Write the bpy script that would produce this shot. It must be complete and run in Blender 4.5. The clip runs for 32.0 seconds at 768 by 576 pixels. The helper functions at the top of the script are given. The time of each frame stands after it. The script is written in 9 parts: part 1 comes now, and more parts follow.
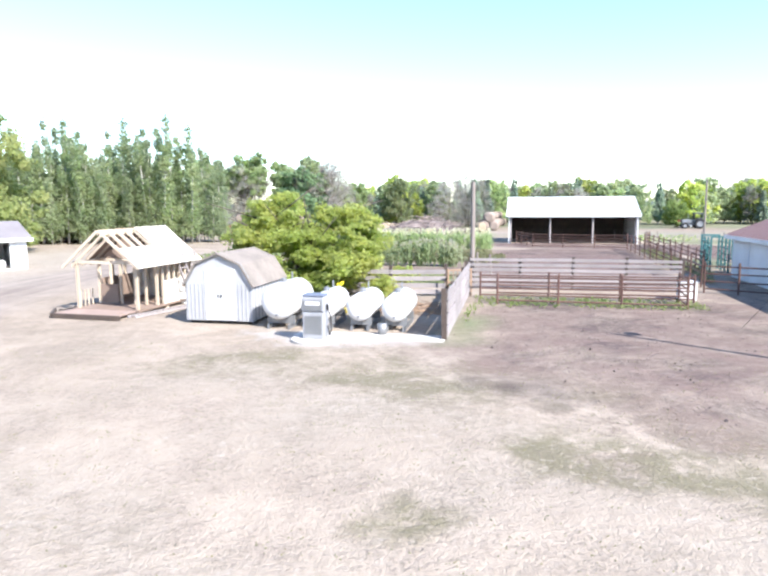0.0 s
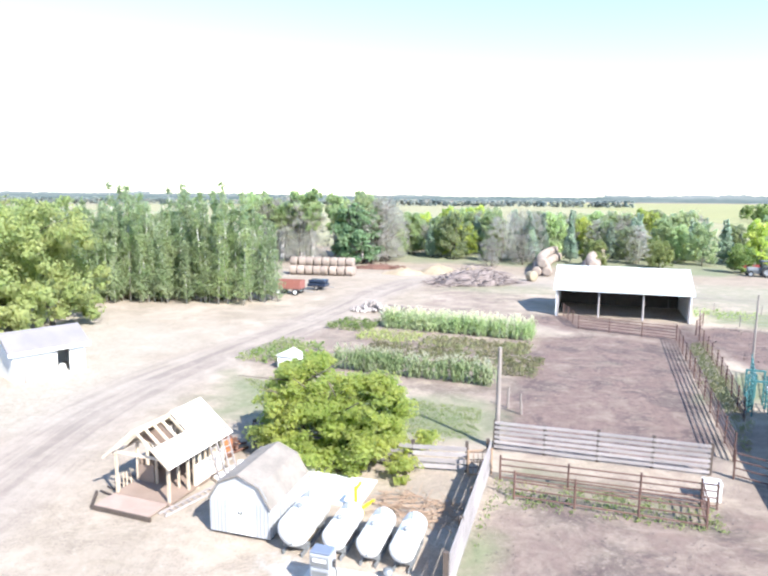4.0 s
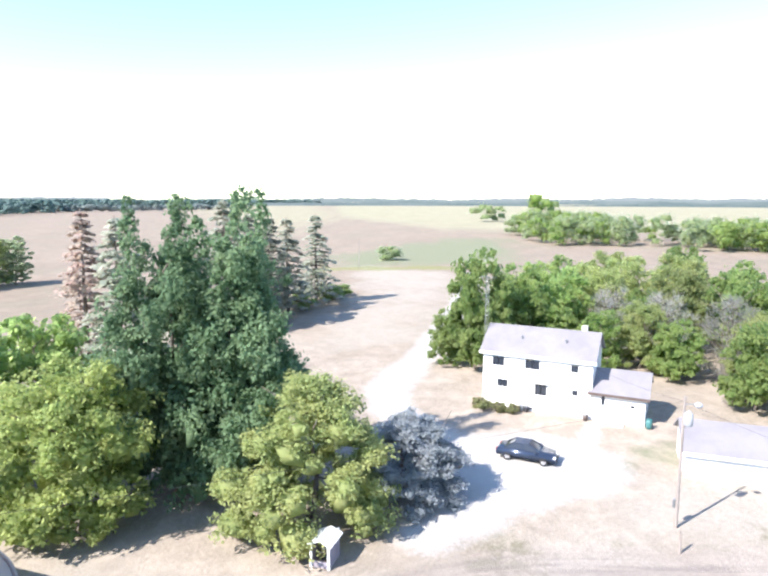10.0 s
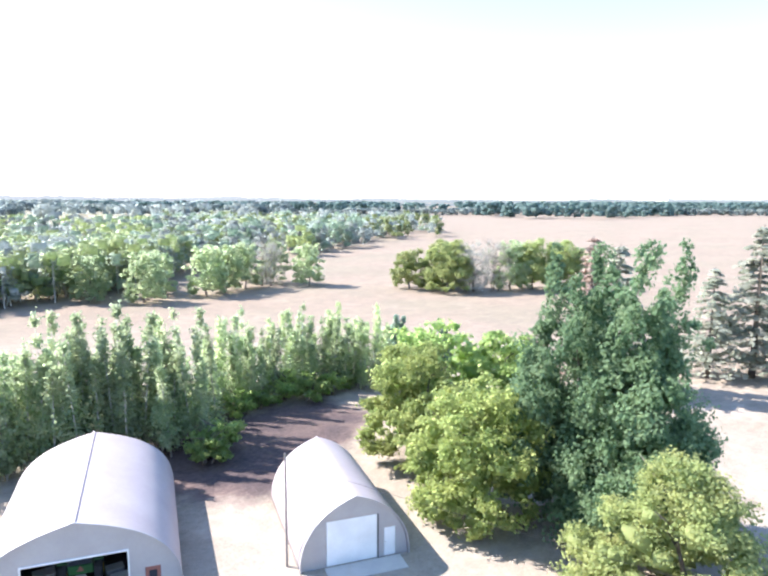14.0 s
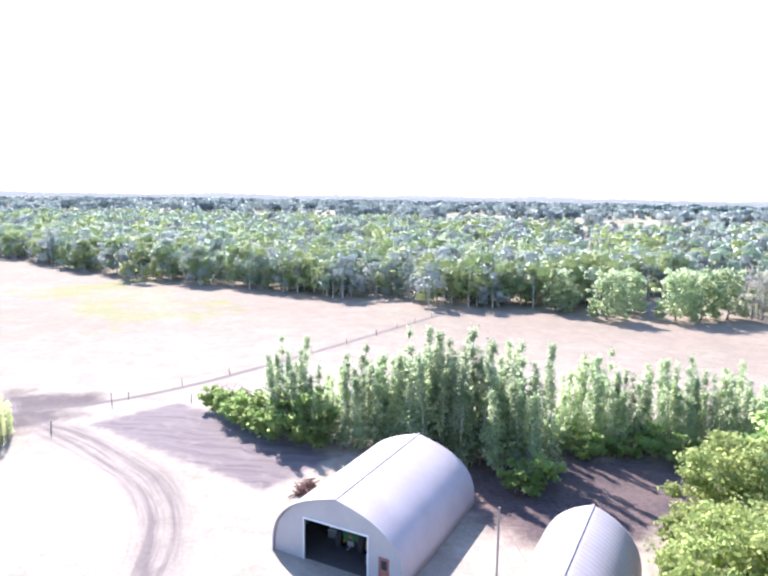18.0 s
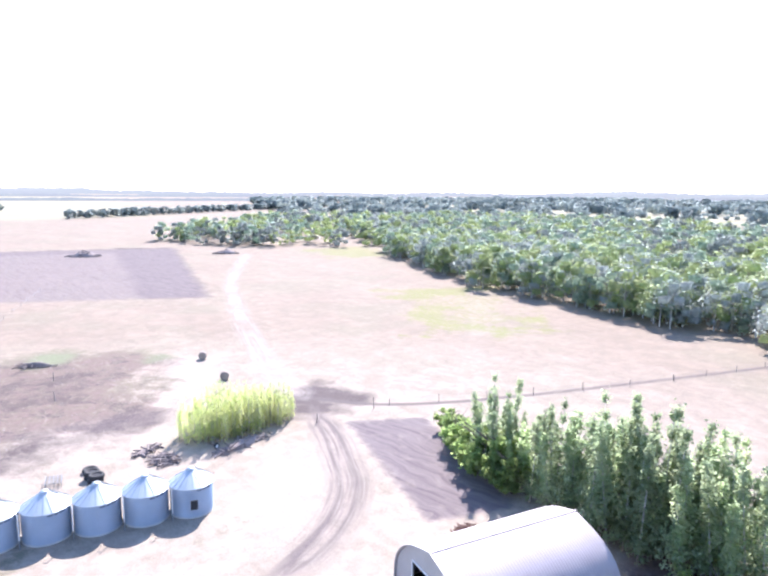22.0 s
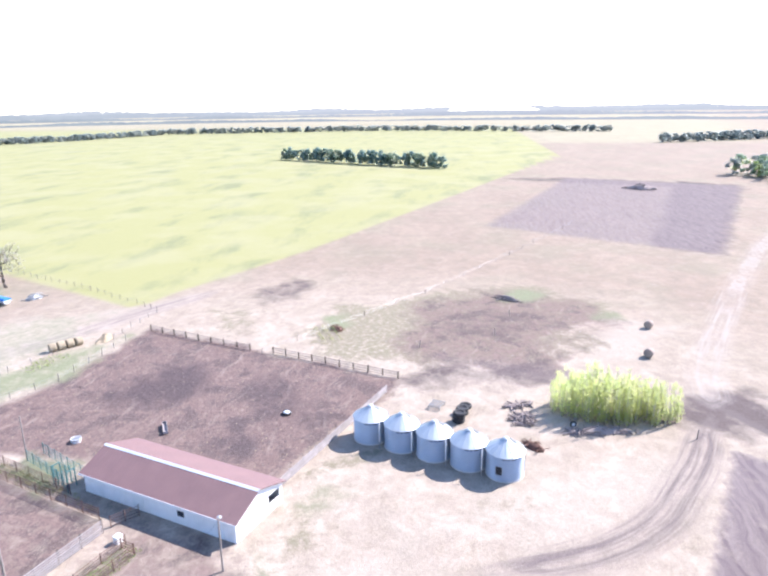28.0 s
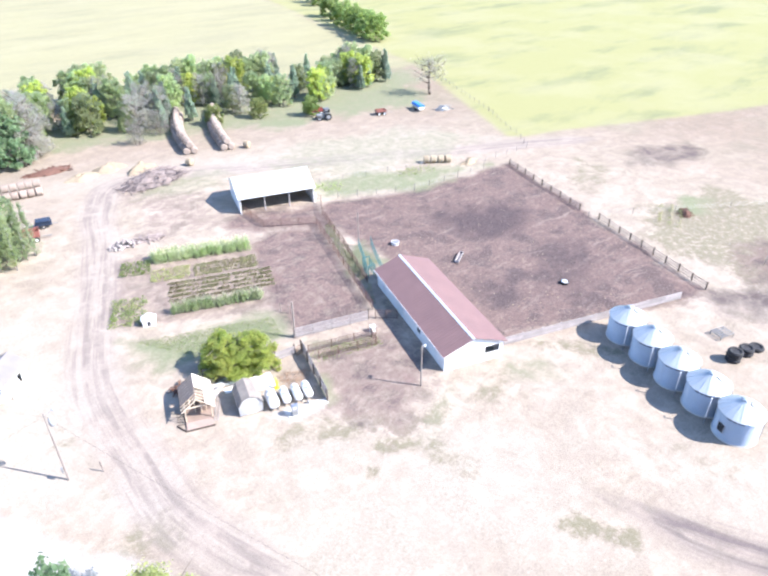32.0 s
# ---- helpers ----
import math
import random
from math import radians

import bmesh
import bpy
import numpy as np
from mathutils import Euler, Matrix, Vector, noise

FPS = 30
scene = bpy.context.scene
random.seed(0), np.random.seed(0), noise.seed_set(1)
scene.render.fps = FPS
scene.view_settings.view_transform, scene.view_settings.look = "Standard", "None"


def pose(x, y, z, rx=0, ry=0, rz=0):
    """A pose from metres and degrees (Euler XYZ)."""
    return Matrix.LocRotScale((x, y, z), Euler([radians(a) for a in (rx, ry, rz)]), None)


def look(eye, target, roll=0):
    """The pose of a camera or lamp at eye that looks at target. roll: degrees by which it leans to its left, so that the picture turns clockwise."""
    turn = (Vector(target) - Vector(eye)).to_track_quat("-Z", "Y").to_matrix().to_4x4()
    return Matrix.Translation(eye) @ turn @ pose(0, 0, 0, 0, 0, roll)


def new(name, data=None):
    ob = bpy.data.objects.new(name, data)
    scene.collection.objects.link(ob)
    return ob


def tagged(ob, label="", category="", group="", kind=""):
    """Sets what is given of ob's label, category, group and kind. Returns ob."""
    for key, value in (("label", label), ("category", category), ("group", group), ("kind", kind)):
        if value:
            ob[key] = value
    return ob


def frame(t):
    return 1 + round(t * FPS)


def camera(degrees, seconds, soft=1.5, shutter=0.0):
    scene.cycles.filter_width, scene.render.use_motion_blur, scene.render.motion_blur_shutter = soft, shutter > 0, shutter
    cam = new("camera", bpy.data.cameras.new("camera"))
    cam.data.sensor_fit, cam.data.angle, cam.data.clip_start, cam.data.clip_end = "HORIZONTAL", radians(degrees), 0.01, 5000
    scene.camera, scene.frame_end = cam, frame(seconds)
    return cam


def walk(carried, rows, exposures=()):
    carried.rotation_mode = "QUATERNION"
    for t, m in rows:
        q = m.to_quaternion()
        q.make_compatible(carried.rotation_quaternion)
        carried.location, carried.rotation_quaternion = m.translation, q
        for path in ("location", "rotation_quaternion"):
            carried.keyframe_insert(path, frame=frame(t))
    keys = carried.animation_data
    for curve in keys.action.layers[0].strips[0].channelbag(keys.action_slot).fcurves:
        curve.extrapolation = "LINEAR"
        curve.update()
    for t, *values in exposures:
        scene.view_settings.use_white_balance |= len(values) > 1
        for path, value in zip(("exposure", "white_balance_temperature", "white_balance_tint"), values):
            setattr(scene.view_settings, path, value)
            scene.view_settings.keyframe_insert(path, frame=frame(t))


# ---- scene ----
# ---- camera and its path ----
cam = camera(62.8, 32.0, soft=2.5)
PATH = [
    (0, (7.065, -5.905, 4.087), (7.22, -3.928, 3.829), -0.3),
    (0.5, (6.68, -5.623, 5.122), (6.818, -3.646, 4.857), -0.1),
    (1, (6.302, -5.458, 6.29), (6.432, -3.481, 6.02), -0.1),
    (1.5, (6.083, -5.416, 7.512), (6.205, -3.438, 7.238), -0.0),
    (2, (6.076, -5.359, 8.722), (6.192, -3.382, 8.444), -0.0),
    (2.5, (6.321, -5.377, 9.828), (6.433, -3.4, 9.547), 0.0),
    (4.5, (9.983, -5.657, 13.526), (9.765, -3.691, 13.23), 0.5),
    (5, (11.51, -5.781, 14.369), (11.011, -3.868, 14.07), 0.4),
    (5.5, (13.165, -5.612, 15.179), (12.346, -3.812, 14.882), 0.3),
    (6, (14.972, -5.542, 16.07), (13.855, -3.909, 15.775), 0.1),
    (6.5, (16.51, -4.804, 16.516), (15.157, -3.359, 16.23), -0.4),
    (7, (17.648, -4.278, 17.28), (16.126, -3.013, 16.992), -0.2),
    (7.5, (18.685, -3.503, 17.996), (16.994, -2.475, 17.705), -0.1),
    (8, (19.704, -2.609, 18.583), (17.908, -1.779, 18.295), -0.2),
    (8.5, (20.442, -1.602, 18.962), (18.584, -0.918, 18.677), -0.2),
    (9, (21.043, -0.503, 19.275), (19.123, -0.02, 18.993), -0.1),
    (9.5, (21.544, 0.703, 19.652), (19.579, 0.951, 19.372), -0.0),
    (10, (21.961, 1.91, 20.08), (19.981, 1.882, 19.8), 0.2),
    (10.5, (22.369, 3.303, 20.517), (20.418, 2.963, 20.24), 0.2),
    (11, (22.107, 4.79, 20.993), (20.257, 4.083, 20.715), 0.5),
    (11.5, (21.295, 5.996, 21.326), (19.543, 5.072, 21.049), 0.6),
    (12, (20.506, 7.369, 21.697), (18.809, 6.347, 21.42), 0.7),
    (12.5, (19.957, 8.808, 22.136), (18.307, 7.713, 21.857), 0.6),
    (13, (19.246, 10.313, 22.591), (17.684, 9.096, 22.311), 0.6),
    (13.5, (18.266, 11.783, 23.012), (16.844, 10.406, 22.728), 0.2),
    (14, (17.073, 13.145, 23.317), (15.896, 11.553, 23.033), 0.3),
    (14.5, (15.429, 14.496, 23.724), (14.451, 12.774, 23.443), -0.3),
    (16.5, (6.482, 17.614, 25.327), (6.332, 15.641, 25.038), 0.9),
    (17, (4.357, 18.103, 26.075), (4.404, 16.125, 25.784), 1.0),
    (17.5, (2.348, 18.329, 26.549), (2.556, 16.36, 26.263), 0.8),
    (18, (-0.248, 18.04, 27.186), (0.145, 16.1, 26.895), 0.7),
    (18.5, (-2.434, 17.464, 27.779), (-1.908, 15.557, 27.48), 0.7),
    (19, (-4.717, 16.833, 28.363), (-4.058, 14.969, 28.062), 0.7),
    (19.5, (-7.18, 16.047, 28.945), (-6.37, 14.244, 28.644), 0.4),
    (20, (-9.628, 14.928, 29.406), (-8.654, 13.207, 29.11), 0.4),
    (20.5, (-11.925, 13.794, 30.21), (-10.831, 12.148, 29.909), 0.4),
    (21, (-14.129, 12.609, 30.979), (-12.919, 11.046, 30.676), 0.4),
    (21.5, (-16.174, 11.045, 31.717), (-14.83, 9.595, 31.412), 0.4),
    (22, (-18.083, 9.392, 32.48), (-16.637, 8.046, 32.173), 0.4),
    (22.5, (-19.75, 7.685, 33.252), (-18.215, 6.441, 32.942), 0.5),
    (23, (-20.974, 6.074, 34.165), (-19.361, 4.933, 33.851), 0.8),
    (23.5, (-21.984, 4.475, 34.895), (-20.302, 3.441, 34.578), 0.9),
    (24, (-22.612, 2.747, 35.305), (-20.873, 1.812, 34.989), 0.7),
    (24.5, (-23.27, 0.853, 35.863), (-21.487, 0.005, 35.546), 0.6),
    (26.5, (-25.286, -7.553, 38.626), (-23.329, -7.805, 38.298), -0.6),
    (27, (-25.267, -9.783, 39.129), (-23.302, -9.834, 38.759), -0.7),
    (27.5, (-25.252, -11.955, 39.759), (-23.31, -11.822, 39.299), -0.8),
    (28, (-25.106, -14.117, 40.364), (-23.208, -13.815, 39.811), -0.8),
    (28.5, (-24.798, -16.166, 41.102), (-22.957, -15.718, 40.463), -0.9),
    (29, (-24.291, -18.376, 41.844), (-22.519, -17.794, 41.124), -0.9),
    (29.5, (-23.551, -20.647, 42.594), (-21.87, -19.913, 41.795), -1.0),
    (30, (-22.681, -22.896, 43.344), (-21.129, -21.988, 42.469), -0.9),
    (30.5, (-21.497, -25.194, 44.102), (-20.077, -24.154, 43.152), -1.0),
    (31, (-20.187, -27.417, 44.944), (-18.894, -26.283, 43.923), -0.9),
    (31.5, (-18.785, -29.418, 45.867), (-17.609, -28.195, 44.809), -0.8),
    (32, (-17.19, -31.522, 46.598), (-16.126, -30.197, 45.543), -0.7),
]
walk(cam, [(t, look(eye, target, roll)) for t, eye, target, roll in PATH],
     [(0, 1.95, 6550, 12), (2, 1.97, 6550, 12), (5, 2.15, 6450, 8), (7, 2.05, 6480, 8), (9, 2.02, 6500, 10), (11, 2.16, 6500, 13), (12.5, 2.25, 6520, 14), (14, 2.37, 6500, 13), (17, 2.36, 6300, 18), (19, 2.32, 6280, 19), (21, 2.28, 6250, 19), (24, 2.10, 6250, 19), (28, 2.08, 6400, 18), (30, 2.19, 6380, 16), (32, 2.16, 6400, 14)])

# ---- world and sun ----
SUN_EL, SHADOW = radians(41), Vector((-0.615, 0.788, 0)).normalized()
world = bpy.data.worlds.new("sky")
scene.world = world
world.use_nodes = True
wn = world.node_tree
sky = wn.nodes.new("ShaderNodeTexSky")
sky.sky_type, sky.sun_disc = "NISHITA", False
sky.sun_elevation = SUN_EL
sky.sun_rotation = math.atan2(-SHADOW.x, -SHADOW.y)
sky.air_density, sky.dust_density, sky.ozone_density = 1.0, 0.15, 3.6
wn.nodes["Background"].inputs[1].default_value = 0.104
tc = wn.nodes.new("ShaderNodeTexCoord")
sep_w, com_w, top_w = wn.nodes.new("ShaderNodeSeparateXYZ"), wn.nodes.new("ShaderNodeCombineXYZ"), wn.nodes.new("ShaderNodeMath")
top_w.operation = "MAXIMUM"
top_w.inputs[1].default_value = 0.012
wn.links.new(tc.outputs["Generated"], sep_w.inputs[0])
wn.links.new(sep_w.outputs[0], com_w.inputs[0])
wn.links.new(sep_w.outputs[1], com_w.inputs[1])
wn.links.new(sep_w.outputs[2], top_w.inputs[0])
wn.links.new(top_w.outputs[0], com_w.inputs[2])
wn.links.new(com_w.outputs[0], sky.inputs[0])
wn.links.new(sky.outputs[0], wn.nodes["Background"].inputs[0])
sun_data = bpy.data.lights.new("sun", "SUN")
sun_data.energy, sun_data.angle, sun_data.color = 3.15, radians(0.55), (1.0, 0.965, 0.92)
sun = new("sun", sun_data)
sun.matrix_world = look((0, 0, 60), Vector((0, 0, 60)) + SHADOW * math.cos(SUN_EL) - Vector((0, 0, math.sin(SUN_EL))))


# ---- materials ----
def nodes_of(m):
    m.use_nodes = True
    nt = m.node_tree
    return nt, nt.nodes["Principled BSDF"]


def math_node(nt, op, a, b=None):
    n = nt.nodes.new("ShaderNodeMath")
    n.operation = op
    for i, v in enumerate((a, b)):
        if v is None:
            continue
        if isinstance(v, (int, float)):
            n.inputs[i].default_value = v
        else:
            nt.links.new(v, n.inputs[i])
    return n.outputs[0]


def noise_node(nt, scale, detail=4.0, rough=0.6, vector=None):
    n = nt.nodes.new("ShaderNodeTexNoise")
    n.inputs["Scale"].default_value, n.inputs["Detail"].default_value, n.inputs["Roughness"].default_value = scale, detail, rough
    if vector is not None:
        nt.links.new(vector, n.inputs["Vector"])
    return n.outputs["Fac"]


def ramp(nt, fac, lo, hi):
    n = nt.nodes.new("ShaderNodeMapRange")
    n.inputs[1].default_value, n.inputs[2].default_value = lo, hi
    nt.links.new(fac, n.inputs[0])
    return n.outputs[0]


def mix(nt, fac, a, b, blend="MIX"):
    n = nt.nodes.new("ShaderNodeMix")
    n.data_type, n.blend_type = "RGBA", blend
    for i, v in ((0, fac), (6, a), (7, b)):
        if isinstance(v, (int, float)):
            n.inputs[i].default_value = v
        elif isinstance(v, tuple):
            n.inputs[i].default_value = (*v, 1) if len(v) == 3 else v
        else:
            nt.links.new(v, n.inputs[i])
    return n.outputs[2]


def bump(nt, bsdf, height, strength=0.3, distance=0.05):
    n = nt.nodes.new("ShaderNodeBump")
    n.inputs["Strength"].default_value, n.inputs["Distance"].default_value = strength, distance
    nt.links.new(height, n.inputs["Height"])
    nt.links.new(n.outputs[0], bsdf.inputs["Normal"])


def surface(name, col, col2, rough=0.7, metal=0.0, big=0.6, fine=14.0, relief=0.2, random_tint=0.0):
    """A worn surface: two colours mixed by a broad and a fine noise in metres, with fine relief."""
    m = bpy.data.materials.new(name)
    nt, b = nodes_of(m)
    pos = nt.nodes.new("ShaderNodeNewGeometry").outputs["Position"]
    n1, n2 = noise_node(nt, big, 3, 0.6, pos), noise_node(nt, fine, 4, 0.7, pos)
    f = math_node(nt, "ADD", math_node(nt, "MULTIPLY", ramp(nt, n1, 0.35, 0.68), 0.65), math_node(nt, "MULTIPLY", ramp(nt, n2, 0.3, 0.75), 0.35))
    c = mix(nt, f, col, col2)
    if random_tint:
        r = nt.nodes.new("ShaderNodeObjectInfo").outputs["Random"]
        k = math_node(nt, "ADD", math_node(nt, "MULTIPLY", r, random_tint), 1 - random_tint / 2)
        g = nt.nodes.new("ShaderNodeCombineColor")
        for i in range(3):
            nt.links.new(k, g.inputs[i])
        c = mix(nt, 1.0, c, g.outputs[0], "MULTIPLY")
    nt.links.new(c, b.inputs["Base Color"])
    b.inputs["Roughness"].default_value, b.inputs["Metallic"].default_value = rough, metal
    bump(nt, b, n2, relief, 0.02)
    return m


def leaf_material(name, a, b2, c3, through_light=0.6):
    m = bpy.data.materials.new(name)
    nt, b = nodes_of(m)
    geo = nt.nodes.new("ShaderNodeNewGeometry")
    info = nt.nodes.new("ShaderNodeObjectInfo")
    isl = geo.outputs["Random Per Island"]
    c = mix(nt, math_node(nt, "ADD", math_node(nt, "MULTIPLY", isl, 0.7), 0.15), a, b2)
    broad = ramp(nt, noise_node(nt, 0.45, 2, 0.5, geo.outputs["Position"]), 0.42, 0.62)
    c = mix(nt, math_node(nt, "MULTIPLY", broad, 0.8), c, c3)
    tone = math_node(nt, "ADD", math_node(nt, "MULTIPLY", info.outputs["Random"], 0.45), 0.8)
    g = nt.nodes.new("ShaderNodeCombineColor")
    for i in range(3):
        nt.links.new(tone, g.inputs[i])
    c = mix(nt, 1.0, c, g.outputs[0], "MULTIPLY")
    nt.links.new(c, b.inputs["Base Color"])
    b.inputs["Roughness"].default_value = 0.75
    b.inputs["Specular IOR Level"].default_value = 0.15
    tr = nt.nodes.new("ShaderNodeBsdfTranslucent")
    nt.links.new(c, tr.inputs["Color"])
    ms = nt.nodes.new("ShaderNodeMixShader")
    ms.inputs[0].default_value = through_light
    nt.links.new(b.outputs[0], ms.inputs[1])
    nt.links.new(tr.outputs[0], ms.inputs[2])
    nt.links.new(ms.outputs[0], nt.nodes["Material Output"].inputs[0])
    return m


def plain(name, col, rough=0.5, metal=0.0):
    return surface(name, col, tuple(v * 0.78 for v in col), rough, metal, 1.5, 30.0, 0.06)


WHITE_SIDING = surface("white_siding", (0.80, 0.79, 0.77), (0.72, 0.71, 0.68), 0.6, 0, 0.5, 9, 0.05)
WHITE_METAL = surface("white_ribbed_metal", (0.80, 0.81, 0.82), (0.66, 0.67, 0.68), 0.42, 0.0, 0.8, 10, 0.05)
SHINGLE = surface("grey_shingle", (0.225, 0.210, 0.222), (0.165, 0.152, 0.162), 0.9, 0, 0.5, 22, 0.4)
BROWN_ROOF = surface("red_brown_roof_sheet", (0.205, 0.122, 0.115), (0.165, 0.098, 0.094), 0.62, 0.0, 0.35, 8, 0.05)
ROOF_WHITE = surface("white_roof_sheet", (0.74, 0.77, 0.78), (0.60, 0.64, 0.66), 0.4, 0.15, 0.4, 6, 0.05)
# bin wall steel, darkened and blued in colour for the walls' shaded side
GALV_SHADED = surface("shaded_galvanised_steel", (0.40, 0.44, 0.50), (0.32, 0.36, 0.42), 0.5, 0.35, 0.4, 5, 0.06)
# the same steel without that painted shade, for the bin roofs
GALV_ROOF = surface("bright_galvanised_roof", (0.50, 0.54, 0.57), (0.40, 0.44, 0.47), 0.5, 0.45, 0.4, 5, 0.06)
GALV_DULL = surface("weathered_galvanised_steel", (0.40, 0.355, 0.365), (0.33, 0.285, 0.295), 0.62, 0.12, 0.3, 4, 0.06)
QUONSET_END = surface("grey_end_wall_sheet", (0.40, 0.39, 0.40), (0.33, 0.32, 0.33), 0.55, 0.2, 0.5, 6, 0.05)
OLD_BOARD = surface("weathered_grey_board", (0.34, 0.29, 0.25), (0.22, 0.18, 0.15), 0.88, 0, 1.2, 18, 0.5, 0.35)
PALE_BOARD = surface("pale_weathered_board", (0.335, 0.305, 0.300), (0.235, 0.210, 0.205), 0.85, 0, 1.0, 16, 0.4, 0.3)
# treated posts; also painted on the shelter's back wall as indoor shade
DARK_POST = surface("dark_treated_post_and_shelter_shade", (0.10, 0.075, 0.06), (0.06, 0.045, 0.04), 0.9, 0, 2, 20, 0.5, 0.3)
POLE_WOOD = surface("grey_brown_pole_wood", (0.285, 0.245, 0.220), (0.19, 0.16, 0.145), 0.88, 0, 0.8, 15, 0.5)
NEW_WOOD = surface("fresh_pine_lumber", (0.58, 0.49, 0.385), (0.48, 0.39, 0.295), 0.7, 0, 1.5, 20, 0.2, 0.3)
OSB = surface("tan_sheathing_board", (0.74, 0.69, 0.62), (0.64, 0.58, 0.50), 0.75, 0, 1.0, 30, 0.2)
PLY_BROWN = surface("brown_plywood", (0.27, 0.20, 0.16), (0.20, 0.145, 0.115), 0.75, 0, 1.0, 16, 0.2)
RUST_PIPE = surface("rusty_steel_pipe", (0.16, 0.09, 0.07), (0.10, 0.055, 0.05), 0.75, 0.3, 2, 20, 0.3, 0.3)
RUST = surface("rusted_iron", (0.17, 0.085, 0.06), (0.10, 0.055, 0.042), 0.85, 0.2, 2, 18, 0.4)
DECK_GREY = surface("faded_deck_board", (0.36, 0.27, 0.23), (0.27, 0.20, 0.17), 0.85, 0, 1.5, 16, 0.3)
RUST_TAN = surface("pale_rusty_wire", (0.36, 0.25, 0.17), (0.27, 0.18, 0.12), 0.8, 0.1, 2, 18, 0.3)
CONCRETE = surface("pale_concrete", (0.55, 0.53, 0.49), (0.45, 0.43, 0.40), 0.85, 0, 0.8, 12, 0.2)
DARK_IN = plain("dark_opening", (0.03, 0.03, 0.035), 0.9)
BLACK_RUBBER = plain("black_rubber", (0.022, 0.022, 0.024), 0.8)
CHROME = plain("bright_metal", (0.7, 0.7, 0.72), 0.25, 0.9)
STEEL_GREY = plain("grey_steel", (0.28, 0.29, 0.30), 0.5, 0.5)
TANK_WHITE = surface("white_tank_paint", (0.78, 0.78, 0.77), (0.66, 0.66, 0.65), 0.4, 0, 0.9, 12, 0.04)
YELLOW_PAINT = plain("yellow_paint", (0.75, 0.62, 0.02), 0.45)
GREEN_PAINT = plain("green_panel_paint", (0.02, 0.17, 0.10), 0.5)
TEAL_PAINT = plain("teal_panel_paint", (0.05, 0.16, 0.16), 0.5)
TRACTOR_GREEN = plain("tractor_green_paint", (0.02, 0.10, 0.03), 0.4)
TRACTOR_YELLOW = plain("rim_yellow_paint", (0.65, 0.50, 0.03), 0.45)
RED_PAINT = plain("red_paint", (0.30, 0.06, 0.05), 0.55)
RED_ORANGE = plain("faded_red_orange_paint", (0.27, 0.105, 0.085), 0.6)
BLUE_PAINT = plain("blue_paint", (0.03, 0.20, 0.55), 0.4)
CAR_PAINT = plain("dark_blue_grey_car_paint", (0.035, 0.05, 0.085), 0.22, 0.35)
GUTTER_BROWN = plain("brown_trim", (0.10, 0.07, 0.06), 0.6)
STRAW = surface("golden_straw", (0.36, 0.295, 0.205), (0.25, 0.20, 0.14), 0.95, 0, 1.2, 12, 0.6, 0.2)
HAY_OLD = surface("grey_brown_hay", (0.325, 0.262, 0.218), (0.22, 0.175, 0.148), 0.95, 0, 1.2, 12, 0.6, 0.3)
ROCK = surface("pale_field_stone", (0.37, 0.325, 0.305), (0.26, 0.228, 0.215), 0.9, 0, 0.8, 8, 0.4, 0.4)
CLOD = surface("trampled_clod", (0.115, 0.090, 0.085), (0.080, 0.062, 0.060), 0.95, 0, 2, 10, 0.5)
LILAC_BOARD = surface("faded_lilac_board", (0.30, 0.265, 0.30), (0.21, 0.185, 0.21), 0.85, 0, 1.2, 14, 0.3)
BAND_GREY = plain("dark_grey_print", (0.10, 0.11, 0.14), 0.6)
TAN_ROOF = surface("faded_tan_roofing", (0.27, 0.235, 0.205), (0.17, 0.147, 0.128), 0.9, 0, 1.6, 16, 0.3)
RIBBED_GREY = surface("dulled_ribbed_steel", (0.52, 0.53, 0.55), (0.42, 0.43, 0.45), 0.45, 0.25, 1.2, 12, 0.05)
PUMP_GREY = surface("dulled_grey_enamel", (0.36, 0.37, 0.39), (0.27, 0.28, 0.30), 0.55, 0, 2.0, 18, 0.08)
# earth floor coloured dark to stand in for the shade inside the sheds
SHADE_FLOOR = surface("shade_dark_earth_floor", (0.075, 0.065, 0.062), (0.05, 0.043, 0.042), 0.9, 0, 1, 10, 0.3)
LOG = surface("grey_split_log", (0.27, 0.22, 0.205), (0.16, 0.13, 0.12), 0.9, 0, 1.5, 14, 0.5, 0.4)
BARK = surface("grey_brown_bark", (0.17, 0.14, 0.115), (0.10, 0.08, 0.065), 0.95, 0, 1.5, 10, 0.6)
PALE_BARK = surface("pale_grey_bark", (0.50, 0.475, 0.45), (0.33, 0.305, 0.285), 0.9, 0, 1.5, 8, 0.4)

GLASS = bpy.data.materials.new("window_glass")
_nt, _b = nodes_of(GLASS)
_b.inputs["Base Color"].default_value = (0.03, 0.035, 0.045, 1)
_b.inputs["Roughness"].default_value = 0.06
_b.inputs["IOR"].default_value = 1.5

MAPLE_LEAF = leaf_material("yellow_green_maple_leaf", (0.284, 0.347, 0.147), (0.381, 0.436, 0.185), (0.427, 0.451, 0.203), 0.68)
MAPLE_GREEN = leaf_material("fresh_green_maple_leaf", (0.302, 0.379, 0.142), (0.402, 0.465, 0.171), (0.438, 0.477, 0.185), 0.72)
DARK_POPLAR = leaf_material("dark_poplar_leaf", (0.133, 0.218, 0.118), (0.188, 0.284, 0.153), (0.249, 0.340, 0.189), 0.6)
